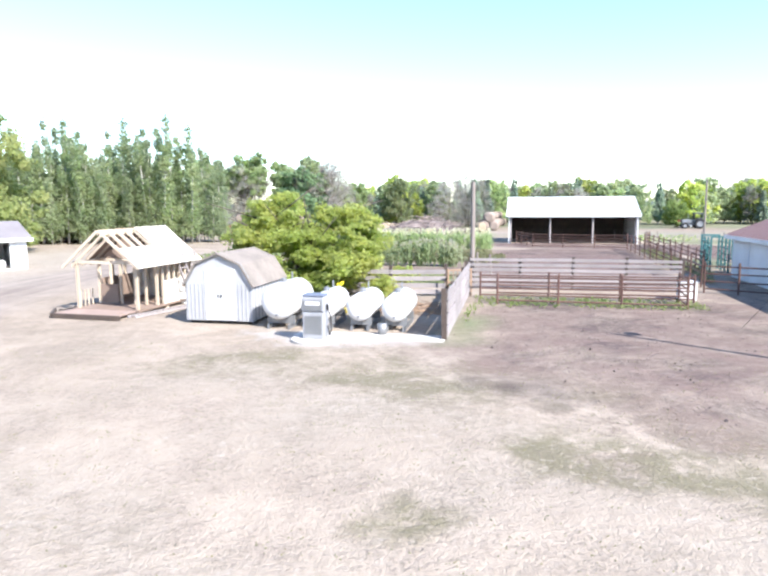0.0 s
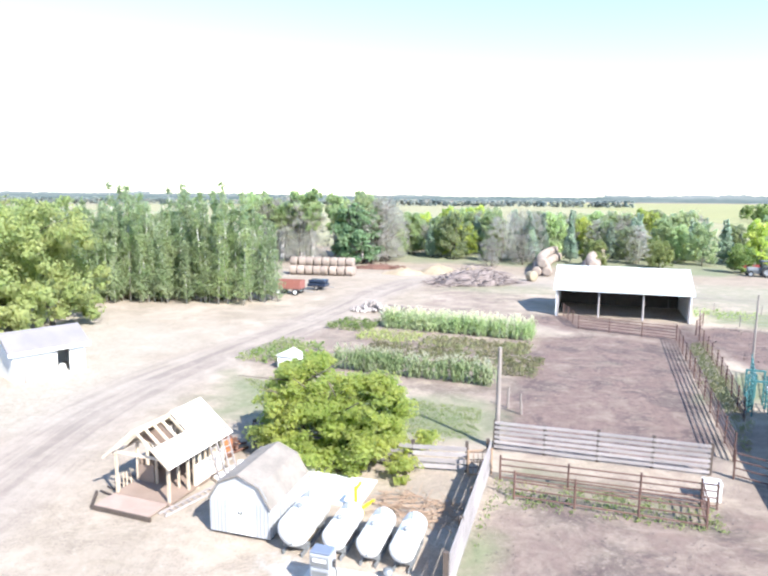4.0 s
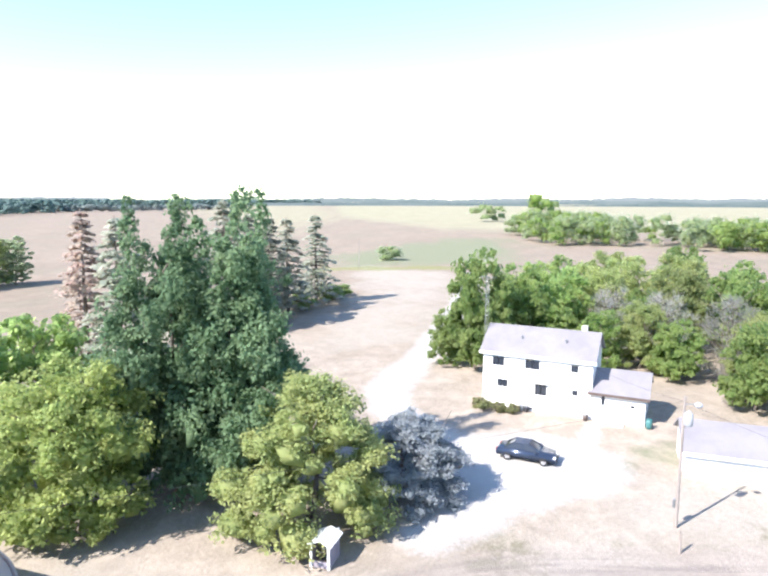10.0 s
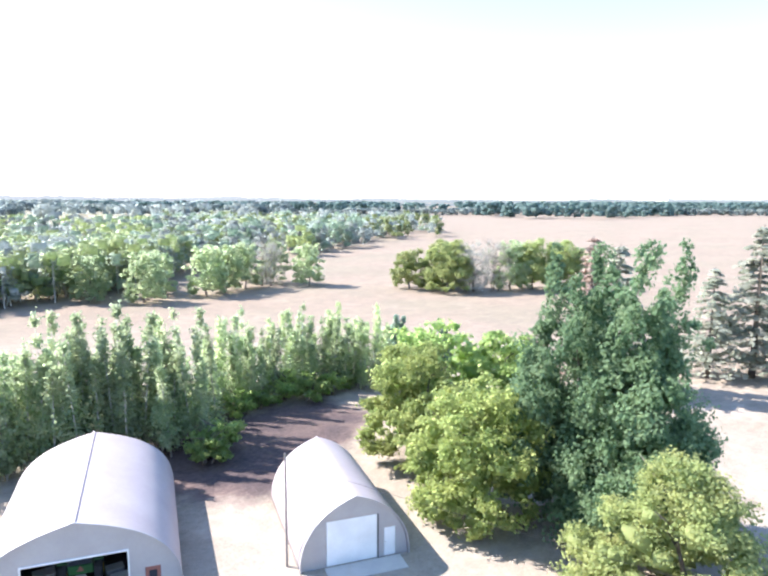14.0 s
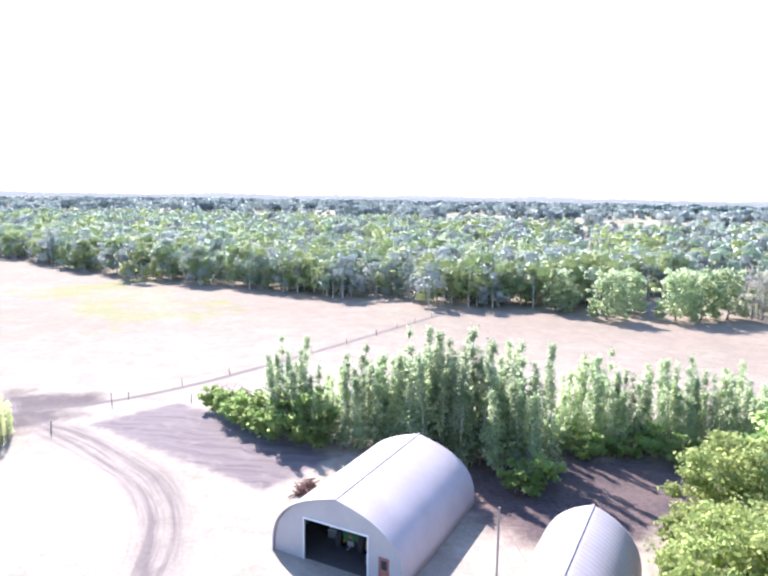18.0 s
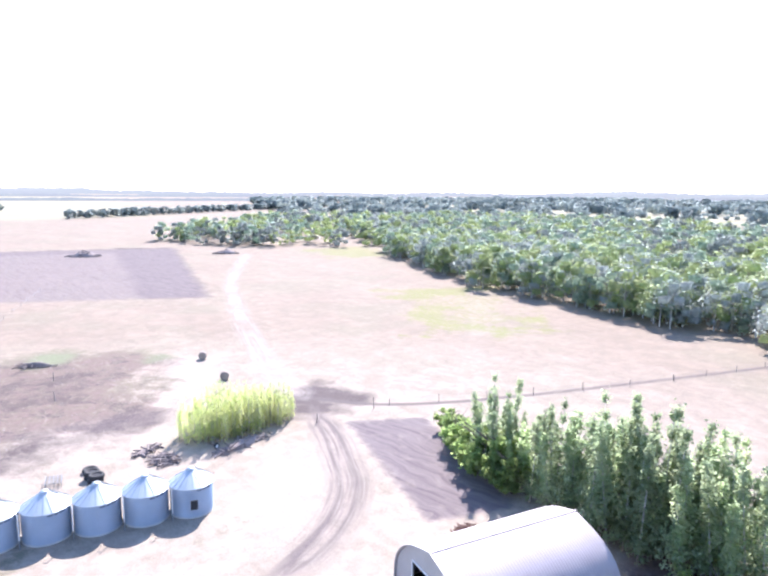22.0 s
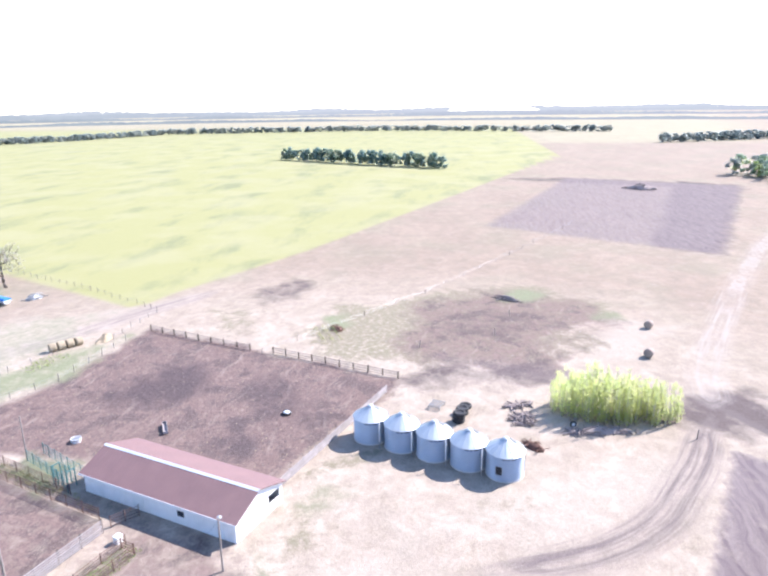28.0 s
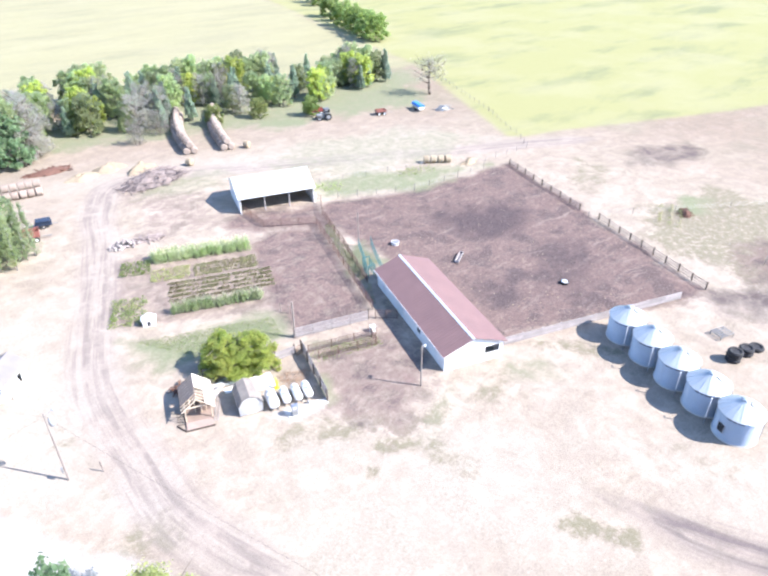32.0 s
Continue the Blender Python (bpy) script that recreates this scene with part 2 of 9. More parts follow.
# distance haze is put into this base colour, paler and bluer than the leaf
HORIZON_HAZE_LEAF = leaf_material("horizon_leaf_with_haze", (0.301, 0.366, 0.364), (0.351, 0.413, 0.404), (0.380, 0.432, 0.434), 0.8)
MAPLE_AUTUMN = leaf_material("golden_green_maple_leaf", (0.272, 0.327, 0.137), (0.352, 0.399, 0.164), (0.389, 0.405, 0.173), 0.6)
GREEN_LEAF = leaf_material("mid_green_leaf", (0.253, 0.366, 0.135), (0.355, 0.459, 0.172), (0.412, 0.491, 0.196), 0.76)
BRIGHT_LEAF = leaf_material("bright_lime_leaf", (0.497, 0.575, 0.243), (0.602, 0.661, 0.296), (0.665, 0.687, 0.338), 0.84)
POPLAR_LEAF = leaf_material("blue_green_poplar_leaf", (0.290, 0.365, 0.209), (0.384, 0.456, 0.269), (0.464, 0.519, 0.328), 0.74)
SILVER_LEAF = leaf_material("silver_grey_leaf", (0.370, 0.411, 0.431), (0.472, 0.513, 0.534), (0.534, 0.564, 0.595), 0.6)
GREY_TWIG = leaf_material("dry_grey_twig", (0.392, 0.365, 0.338), (0.513, 0.479, 0.439), (0.392, 0.405, 0.311), 0.6)
SPRUCE_LEAF = leaf_material("dusty_spruce_needle", (0.247, 0.280, 0.216), (0.349, 0.365, 0.288), (0.450, 0.446, 0.370), 0.6)
OAK_LEAF = leaf_material("dull_green_oak_leaf", (0.340, 0.435, 0.266), (0.468, 0.545, 0.333), (0.557, 0.600, 0.382), 0.84)
# woodland leaves lightened in base colour, standing in for haze over far woods
WOODS_LEAF = leaf_material("woodland_leaf", (0.338, 0.434, 0.353), (0.450, 0.541, 0.436), (0.514, 0.584, 0.470), 0.84)
WOODS_LIGHT = leaf_material("light_woodland_leaf", (0.347, 0.408, 0.238), (0.438, 0.487, 0.284), (0.473, 0.504, 0.307), 0.84)
WOODS_GREY_HAZE = leaf_material("hazed_grey_green_woodland_leaf", (0.346, 0.389, 0.366), (0.429, 0.465, 0.434), (0.469, 0.490, 0.472), 0.8)
# the blue-green pallor of the far belts is painted haze
FAR_HAZE_LEAF = leaf_material("far_belt_leaf_with_haze", (0.188, 0.290, 0.264), (0.254, 0.361, 0.334), (0.298, 0.393, 0.389), 0.7)
CORN_LEAF = leaf_material("pale_corn_leaf", (0.282, 0.370, 0.176), (0.403, 0.489, 0.256), (0.493, 0.533, 0.340), 0.62)
CORN_TASSEL = leaf_material("pale_corn_tassel", (0.55, 0.54, 0.38), (0.66, 0.64, 0.46), (0.72, 0.68, 0.52), 0.62)
VEG_LEAF = leaf_material("garden_plant_leaf", (0.228, 0.324, 0.114), (0.312, 0.396, 0.144), (0.372, 0.414, 0.168), 0.6)
DEAD_NEEDLE = leaf_material("rusty_dead_needle", (0.428, 0.319, 0.273), (0.564, 0.437, 0.373), (0.482, 0.410, 0.337), 0.5)
YARD_LEAF = leaf_material("bright_bush_leaf", (0.417, 0.509, 0.162), (0.542, 0.616, 0.207), (0.607, 0.631, 0.222), 0.8)
ASPEN_LEAF = leaf_material("light_aspen_leaf", (0.368, 0.461, 0.255), (0.488, 0.573, 0.325), (0.557, 0.613, 0.368), 0.84)
WEED_LEAF = leaf_material("dry_weed", (0.26, 0.25, 0.13), (0.33, 0.31, 0.17), (0.25, 0.28, 0.13))


# ---- mesh helpers ----
def mesh_np(name, verts, faces, material=None, smooth=False):
    """A mesh from numpy arrays of points and of equal-sized faces."""
    me = bpy.data.meshes.new(name)
    verts, faces = np.asarray(verts, np.float32), np.asarray(faces, np.int32)
    n, k = faces.shape
    me.vertices.add(len(verts))
    me.vertices.foreach_set("co", verts.ravel())
    me.loops.add(n * k)
    me.loops.foreach_set("vertex_index", faces.ravel())
    me.polygons.add(n)
    me.polygons.foreach_set("loop_start", np.arange(0, n * k, k, dtype=np.int32))
    me.update(calc_edges=True)
    if smooth:
        me.polygons.foreach_set("use_smooth", np.ones(n, bool))
    if material:
        me.materials.append(material)
    return me


def finish(name, bm, material, smooth=False):
    me = bpy.data.meshes.new(name)
    bmesh.ops.recalc_face_normals(bm, faces=bm.faces)
    bm.to_mesh(me)
    bm.free()
    me.materials.append(material)
    if smooth:
        for p in me.polygons:
            p.use_smooth = True
    return me


def part(name, bm, material, parent, label="", smooth=False):
    ob = new(name, bm if isinstance(bm, bpy.types.Mesh) else finish(name, bm, material, smooth))
    ob.parent = parent
    if label:
        tagged(ob, label)
    return ob


def thing(name, m, label, category, group="", kind=""):
    e = new(name)
    e.empty_display_size = 0.3
    e.matrix_world = m
    return tagged(e, label, category, group, kind)


def box(bm, x0, x1, y0, y1, z0, z1, bevel=0.0):
    r = bmesh.ops.create_cube(bm, size=1.0, matrix=Matrix.Translation(((x0 + x1) / 2, (y0 + y1) / 2, (z0 + z1) / 2)) @ Matrix.Diagonal((x1 - x0, y1 - y0, z1 - z0, 1)))
    if bevel:
        es = list({e for v in r["verts"] for e in v.link_edges})
        bmesh.ops.bevel(bm, geom=es, offset=bevel, segments=1, affect="EDGES")
    return bm


def boxed(*a, bevel=0.0):
    return box(bmesh.new(), *a, bevel=bevel)


def rod(bm, p, q, r, r2=None, n=8):
    """A round bar from p to q."""
    p, q = Vector(p), Vector(q)
    d = q - p
    m = Matrix.Translation((p + q) / 2) @ d.to_track_quat("Z", "Y").to_matrix().to_4x4()
    bmesh.ops.create_cone(bm, cap_ends=True, segments=n, radius1=r, radius2=r if r2 is None else r2, depth=d.length, matrix=m)
    return bm


def bar(bm, p, q, w, h):
    """A squared timber from p to q, w wide and h high."""
    p, q = Vector(p), Vector(q)
    d = q - p
    up = Vector((0, 0, 1)) if abs(d.normalized().z) < 0.9 else Vector((0, 1, 0))
    x = d.cross(up).normalized()
    z = x.cross(d).normalized()
    m = Matrix((x, d.normalized(), z)).transposed().to_4x4()
    bmesh.ops.create_cube(bm, size=1.0, matrix=Matrix.Translation((p + q) / 2) @ m @ Matrix.Diagonal((w, d.length, h, 1)))
    return bm


def prism(bm, outline, y0, y1):
    """A flat outline of (x, z) points drawn out from y0 to y1."""
    a = [bm.verts.new((x, y0, z)) for x, z in outline]
    b = [bm.verts.new((x, y1, z)) for x, z in outline]
    n = len(a)
    bm.faces.new(a)
    bm.faces.new(b[::-1])
    for i in range(n):
        bm.faces.new((a[i], b[i], b[(i + 1) % n], a[(i + 1) % n]))
    return bm


def sheet(bm, corners, thick):
    """A slab under the quad of four corners."""
    c = [Vector(v) for v in corners]
    nrm = (c[1] - c[0]).cross(c[2] - c[0]).normalized()
    if nrm.z < 0:
        nrm = -nrm
    top = [bm.verts.new(v) for v in c]
    low = [bm.verts.new(v - nrm * thick) for v in c]
    bm.faces.new(top)
    bm.faces.new(low[::-1])
    for i in range(4):
        bm.faces.new((top[i], low[i], low[(i + 1) % 4], top[(i + 1) % 4]))
    return bm


def lathe(bm, profile, n=32):
    """A round body about z from (radius, z) points."""
    rings = []
    for r, z in profile:
        rings.append([bm.verts.new((r * math.cos(2 * math.pi * i / n), r * math.sin(2 * math.pi * i / n), z)) for i in range(n)])
    for a, b in zip(rings, rings[1:]):
        for i in range(n):
            bm.faces.new((a[i], a[(i + 1) % n], b[(i + 1) % n], b[i]))
    bm.faces.new(rings[0][::-1])
    bm.faces.new(rings[-1])
    return bm


def frame_at(x, y, dx, dy, z=0.0):
    """A pose with x along (dx, dy) on the ground; y points to its left."""
    return pose(x, y, z, 0, 0, math.degrees(math.atan2(dy, dx)))


# ---- the ground: one sheet to the horizon ----
def graded(lo, hi, step, far, grow=1.11, even=340, widest=2.6):
    mid = list(np.arange(lo, hi + step / 2, step))
    out, s, x = [], step, hi
    while x < far:
        s = min(s * grow, widest) if x < even else s * 1.2
        x += s
        out.append(x)
    low, s, x = [], step, lo
    while x > -far:
        s = min(s * grow, widest) if x > -even / 2 else s * 1.2
        x -= s
        low.append(x)
    return np.array(low[::-1] + mid + out)


GX, GY = graded(-52, 98, 0.75, 20000), graded(-62, 112, 0.75, 20000)
PX, PY = [a.ravel() for a in np.meshgrid(GX, GY, indexing="xy")]
JIT = (np.sin(PX * 0.31 + 1.3 * np.sin(PY * 0.23)) + np.sin(PY * 0.37 + 1.1 * np.sin(PX * 0.29)) + 0.6 * np.sin(PX * 0.9 + PY * 0.7) + 0.6 * np.sin(PX * 0.8 - PY * 1.1)) * 0.35


def poly_distance(poly):
    """Signed distance of every ground point to a polygon, negative inside."""
    d, inside = np.full(PX.shape, 1e9), np.zeros(PX.shape, bool)
    for (ax, ay), (bx, by) in zip(poly, poly[1:] + poly[:1]):
        ex, ey = bx - ax, by - ay
        t = np.clip(((PX - ax) * ex + (PY - ay) * ey) / (ex * ex + ey * ey), 0, 1)
        d = np.minimum(d, np.hypot(PX - ax - t * ex, PY - ay - t * ey))
        with np.errstate(divide="ignore", invalid="ignore"):
            cross = ((ay > PY) != (by > PY)) & (PX < (bx - ax) * (PY - ay) / (by - ay if by != ay else 1e-9) + ax)
        inside ^= cross
    return np.where(inside, -d, d)


def line_distance(pts):
    d = np.full(PX.shape, 1e9)
    for (ax, ay), (bx, by) in zip(pts, pts[1:]):
        ex, ey = bx - ax, by - ay
        t = np.clip(((PX - ax) * ex + (PY - ay) * ey) / (ex * ex + ey * ey), 0, 1)
        d = np.minimum(d, np.hypot(PX - ax - t * ex, PY - ay - t * ey))
    return d


def curve(pts, n=8):
    """A smooth line through the points."""
    p = [Vector(v) for v in pts]
    p = [2 * p[0] - p[1]] + p + [2 * p[-1] - p[-2]]
    out = []
    for a, b, c, d in zip(p, p[1:], p[2:], p[3:]):
        for i in range(n):
            t = i / n
            out.append(tuple(0.5 * (2 * b + (c - a) * t + (2 * a - 5 * b + 4 * c - d) * t * t + (3 * b - a - 3 * c + d) * t ** 3)))
    return out + [tuple(p[-2])]


def area(poly, soft=1.5, amount=1.0, rag=1.0):
    sd = poly_distance(poly) + JIT * rag * soft
    return np.clip(0.5 - sd / (2 * soft), 0, 1) * amount


def strip(pts, width, soft=0.6, amount=1.0, rag=0.4):
    d = line_distance(curve(pts)) + JIT * rag * soft
    return np.clip(0.5 - (d - width / 2) / (2 * soft), 0, 1) * amount


def ruts(pts, gauge=1.7, width=0.7, amount=1.0):
    d = line_distance(curve(pts)) + JIT * 0.25
    return np.clip(1.2 - np.abs(d - gauge / 2) / width, 0, 1) * amount


def most(*layers):
    return np.maximum.reduce(layers)


BIG_CORRAL = [(33, 8), (58.6, -0.8), (63.6, -2), (72, 22), (80, 47), (74, 49), (56, 50), (40, 57.5), (37, 53), (35, 40), (37, 28)]
INNER_PEN = [(14, 25), (24, 22.5), (28, 31), (34, 49), (26, 53.5), (22, 51), (15, 32)]
SHELTER_YARD = [(23, 63), (39, 57), (38, 50), (33, 47), (24, 53), (20, 58)]
NEAR_PEN = [(10.5, 12.5), (13.5, 22), (24, 21), (29, 27), (24, 9), (20, 5), (13, 4)]
GARDEN = [(3, 60), (23, 51), (15.5, 32), (-4, 41)]
PLOWED = [(48, -45), (41.6, -54.5), (17, -42.5), (21.5, -33.5)]
# dark soil behind the arched sheds, deepened to paint the poplars' shadow
BEHIND_SOIL_SHADOW = [(5, -36), (-1, -30), (-10, -29), (-22, -42), (-20, -50), (4, -47)]
MIDDLE = [(70, 8), (83, 15), (104.6, -0.5), (117, -25), (97, -44), (80, -36), (66, -26), (66, -8)]
FAR_PLOW = [(156, -80), (315, -142), (350, -61), (195, -15.5)]
CROP_EAST = [(93, 60), (96, 57), (104, 55), (150, 36.5), (327, -17), (520, -75), (1300, -60), (1300, 1500), (300, 1500), (200, 420), (125, 128)]
CROP_NORTH = [(-60, 160), (30, 150), (125, 128), (200, 420), (300, 1500), (-500, 1500), (-300, 500)]
MAIN_TRACK = [(-2, -8), (-6.2, 1), (-8.8, 9.5), (-8.9, 17.5), (-9.0, 25.5), (-7.9, 34), (-4.6, 44), (-0.2, 56), (3.6, 67), (7.5, 80), (16, 90), (40, 80), (75, 62), (90, 55), (110, 44)]
EAST_TRACK = [(20.5, -8), (22, -13), (23.8, -18.5), (25.6, -23.5), (28.6, -28.4), (33, -33), (38.2, -36.2), (45, -40), (54, -44), (62, -47.6)]
FIELD_TRACK = [(60, -47), (49, -54.5), (37, -75), (14, -128)]
DRIVE = [(-14, 4), (-18, 8), (-27, 7), (-40, 1.5), (-64, 7.5), (-97, 15), (-150, 24)]

PALE_TRACK = [(57, -45.5), (64, -47.3), (74, -50), (105, -63.4), (148, -84.1), (188, -106), (265, -158)]
MID_SOIL = [(71, -3), (80, 0), (103, -1), (114, -14), (111, -36), (95, -39), (81, -29), (66, -27), (67, -15)]
FAR_DARK = [(156, -80.4), (315, -142), (338, -116), (166, -63)]


def side_distance(pts, fade=10.0):
    """Distance to a track's middle line, negative to its right, growing where the track runs out."""
    line = curve(pts)
    best, signed, run, at = np.full(PX.shape, 1e9), np.zeros(PX.shape), 0.0, np.zeros(PX.shape)
    for (ax, ay), (bx, by) in zip(line, line[1:]):
        ex, ey = bx - ax, by - ay
        ln = math.hypot(ex, ey)
        t = np.clip(((PX - ax) * ex + (PY - ay) * ey) / (ln * ln), 0, 1)
        d = np.hypot(PX - ax - t * ex, PY - ay - t * ey)
        near = d < best
        best = np.where(near, d, best)
        signed = np.where(near, np.sign(ex * (PY - ay) - ey * (PX - ax)) * d, signed)
        at = np.where(near, run + t * ln, at)
        run += ln
    out = np.clip(1 - np.minimum(at, run - at) / fade, 0, 1) * 4.0
    return np.clip(best + out, 0, 9), np.clip(signed, -9, 9)


soil = most(area(BIG_CORRAL, 1.2), area(INNER_PEN, 1.0, 0.85), area(SHELTER_YARD, 2.0, 0.85), area(NEAR_PEN, 2.5, 0.66), area(GARDEN, 0.8, 0.48), area(BEHIND_SOIL_SHADOW, 1.6, 1.0),
            area(MID_SOIL, 4.0, 0.70), area([(10, 66), (20, 58), (28, 74), (14, 84)], 4, 0.4))
# the patch from (3, -37) paints the poplar row's shadow onto the soil
dark = most(area([(56, 40), (66, 35), (64, 28), (56, 26), (50, 32), (48, 38)], 3.0, 0.95), area([(54, 20), (64, 22), (60, 12), (50, 8), (40, 14), (42, 22)], 5.0, 0.6), area([(99, 32), (108, 38), (119, 29), (113, 24), (103, 26)], 2.5, 0.62), area([(82, -3), (94, -6), (103, -17), (94, -27), (80, -20)], 3.5, 0.4), area([(3, -37), (-2, -31), (-10, -30.5), (-20, -42), (-19, -49), (2, -46)], 2.0, 0.7), area([(61, -3), (72, -6), (70, -28), (64, -26)], 3.0, 0.7),
            area([(55, -41), (64, -42), (66, -54), (54, -54), (51, -48)], 2.5, 0.95), area([(10.3, 8.4), (12.3, 8.0), (12.6, 6.0), (11.2, 5.8)], 0.5, 0.75), area(FAR_DARK, 3.0, 0.85, 0.3), area([(325, -60), (345, -20), (352, -60), (318, -143), (300, -136)], 4, 0.7), area([(27, 30), (30, 38), (33, 46), (27, 50), (23, 42), (22, 33)], 3.0, 0.25))
olive = most(area([(-20, 9.8), (-14, 9.4), (-8.6, 10), (-8.6, 5), (-11, 5.5), (-13, 7.4), (-18, 8.2)], 1.0, 0.7), area([(-22, 19.5), (-24.5, 21.5), (-26, 19), (-24, 18)], 0.8, 0.6), area([(6.2, 2.0), (8.0, 3.0), (9.2, 1.4), (7.6, 0.8)], 0.5, 0.75), area([(3.2, 2.4), (4.6, 3.0), (4.4, 2.2)], 0.4, 0.6), area([(9.6, 4.2), (11, 5.2), (13.6, 3.4), (14, 1.5), (11.4, 2.4)], 0.7, 0.95), area([(4.6, 5.2), (7, 4.4), (7.4, 3.6), (5.2, 4.2)], 0.5, 0.45), area([(1, 9.2), (2, 11.0), (6, 12.2), (9.5, 8.8), (14, 8.0), (14.5, 6), (10, 6.2), (7, 8.4), (5, 10.2)], 1.4, 0.7), area([(13, 4), (22, 1), (28, -2), (30, 2.5), (29, 5), (22, 5.5), (18, 7)], 2.0, 0.65), area([(16.5, -13), (20, -19), (22, -18), (19, -13)], 1.0, 0.9), area([(2, 12), (5, 9.5), (13, 4), (15, -5), (16, -2), (14, 7), (6, 13)], 1.5, 0.55),
             area([(72, 10), (84, 18), (98, 14), (112, -4), (119, -26), (104, -44), (96, -36), (84, -34), (74, -26), (68, -6)], 4.0, 0.85), area([(80, 26), (96, 34), (92, 42), (80, 36)], 4, 0.6), area([(33, 8), (40, 4), (44, -4), (38, 0)], 1.5, 0.6), area([(-16, 30), (-14, 14), (-11, 14), (-12, 30)], 1.5, 0.35), area([(-10, 0), (-2, -6), (6, -14), (2, -16), (-8, -6)], 2.5, 0.5), area([(24, -10), (34, -12), (36, -22), (28, -18)], 3, 0.35))
plow = most(area(PLOWED, 0.5, 1.0, 0.3), area(FAR_PLOW, 2.0, 0.72, 0.4))
track = most(strip(FIELD_TRACK, 0.9, 0.7, 0.75), strip([(72, -10), (68, -24), (62, -40)], 6, 4, 0.4))
grass = most(area([(40, 66), (60, 60), (84, 60), (90, 72), (60, 88), (44, 84)], 5, 0.38), area([(-3, 38), (14, 31.5), (14, 26), (6, 27), (-2, 30)], 1.6, 0.85), area([(10.8, 14), (13, 21.5), (21, 18), (22, 19), (14, 23.5), (11.2, 17)], 1.0, 0.55), area([(10.2, 12.5), (11.4, 12.4), (12.6, 16.5), (11.6, 17)], 0.6, 0.7),
             area([(40, 58), (56, 50.5), (76, 50), (70, 56), (58, 62), (44, 66)], 2.0, 0.8), area([(28, 33), (33, 40), (36, 40), (34, 33)], 1.2, 0.9), area([(40, 108), (58, 100), (72, 99), (96, 92), (120, 124), (60, 140), (10, 140), (-2, 122)], 4, 0.8),
             area([(52, 103), (63, 98), (66, 102), (55, 108)], 1.5, 1.0), area([(16, 80), (30, 76), (32, 84), (20, 90)], 3, 0.5), area([(86, 10), (93, 14), (92, 18), (84, 14)], 1.5, 0.9), area([(106, -18), (115, -22), (113, -29), (106, -26)], 1.5, 0.85), area([(96, -36), (102, -40), (98, -44)], 2, 0.6),
             area([(-165, -14), (-180, 40), (-300, 60), (-300, 30), (-200, -20)], 6, 0.8), area([(14, 2), (21, 3), (24, 7), (19, 6)], 1.2, 0.4), area([(26, 2), (33, -1), (35, 3), (30, 5)], 1.4, 0.4), area([(-24, 20), (-28, 21), (-30, 26), (-24, 27)], 1.2, 0.45))
gravel = most(strip(DRIVE, 4.4, 1.2, 0.95), area([(-14, 2), (-16, 8), (-20, 18), (-26, 20), (-30, 15), (-29, 7), (-36, 1), (-27, 2)], 1.6, 1.0), area([(-27, 18.4), (-33.5, 21.3), (-34, 19.7), (-27.5, 17)], 0.4, 1.0),
              area([(4.2, 15.6), (10.4, 13.0), (9.8, 12.6), (6, 12.2), (3.9, 14.2)], 0.4, 0.8))
crop = most(area(CROP_EAST, 0.9, 1.0, 0.3), area(CROP_NORTH, 3, 0.35))
field_d = np.clip(line_distance(curve(FIELD_TRACK)), 0, 9)
stub = most(area([(700, -300), (9000, -3000), (9000, 6000), (1300, 1500), (1300, -60), (700, -72)], 20, 0.8), area([(-600, -760), (-3000, -6000), (4000, -6000), (900, -620), (300, -640)], 30, 0.8), area(CROP_NORTH, 3, 1.0), area([(-110, 100), (-60, 150), (-300, 600), (-2000, 4500), (-9000, 4500), (-9000, -900), (-700, -60), (-400, 40), (-380, 170), (-200, 175)], 12, 1.0, 0.3), area([(-300, -60), (-1500, -500), (-2500, -300), (-700, -60)], 20, 0.8))
straw_m = most(area([(-64, 7), (-150, 20), (-175, -12), (-110, -4), (-64, -14)], 6, 0.7), area([(104, -134), (90, -138), (64, -100), (58, -88), (70, -96), (82, -112)], 5, 0.32), area([(74, -33), (79, -45), (94, -52), (96, -42), (88, -35)], 3.0, 0.5), area([(56, 60), (78, 64), (90, 58), (84, 78), (40, 92), (20, 98), (-12, 102), (-14, 92), (30, 86)], 4, 0.55), area([(58, 46), (66, 48), (76, 46), (73, 37), (66, 42)], 2.0, 0.7),
               area([(-30, 62), (-8, 54), (-11, 20), (-9, 10), (-20, 18), (-24, 36), (-34, 48)], 4, 0.95), area([(4, 10), (20, -2), (24, -20), (8, -14), (-4, -6), (-6, 8)], 6, 0.6), area([(-18, -18), (-10, -8), (2, -14), (6, -22), (-2, -26)], 4, 0.6), area([(28, -6), (42, -22), (46, -36), (34, -32), (26, -14)], 4, 0.5))
yellow = most(area([(-152, -20), (-160, 30), (-170, 30), (-163, -20)], 3, 0.9), area([(133, -130), (114, -163), (104, -144), (117, -120)], 5, 0.8, 1.5), area([(105, -113), (98, -125), (75, -108), (78, -93)], 5, 0.72, 1.5), area([(73, -110), (73, -132), (62, -118), (64, -100)], 4, 0.72, 1.5), area([(268, -191), (261, -235), (204, -208), (220, -178)], 8, 0.7), area([(118, -121), (110, -159), (68, -127), (71, -105), (81, -97)], 7, 0.45, 1.5))
far_pale = np.clip((np.hypot(PX - 15, PY - 10) - 62) / 60, 0, 1)
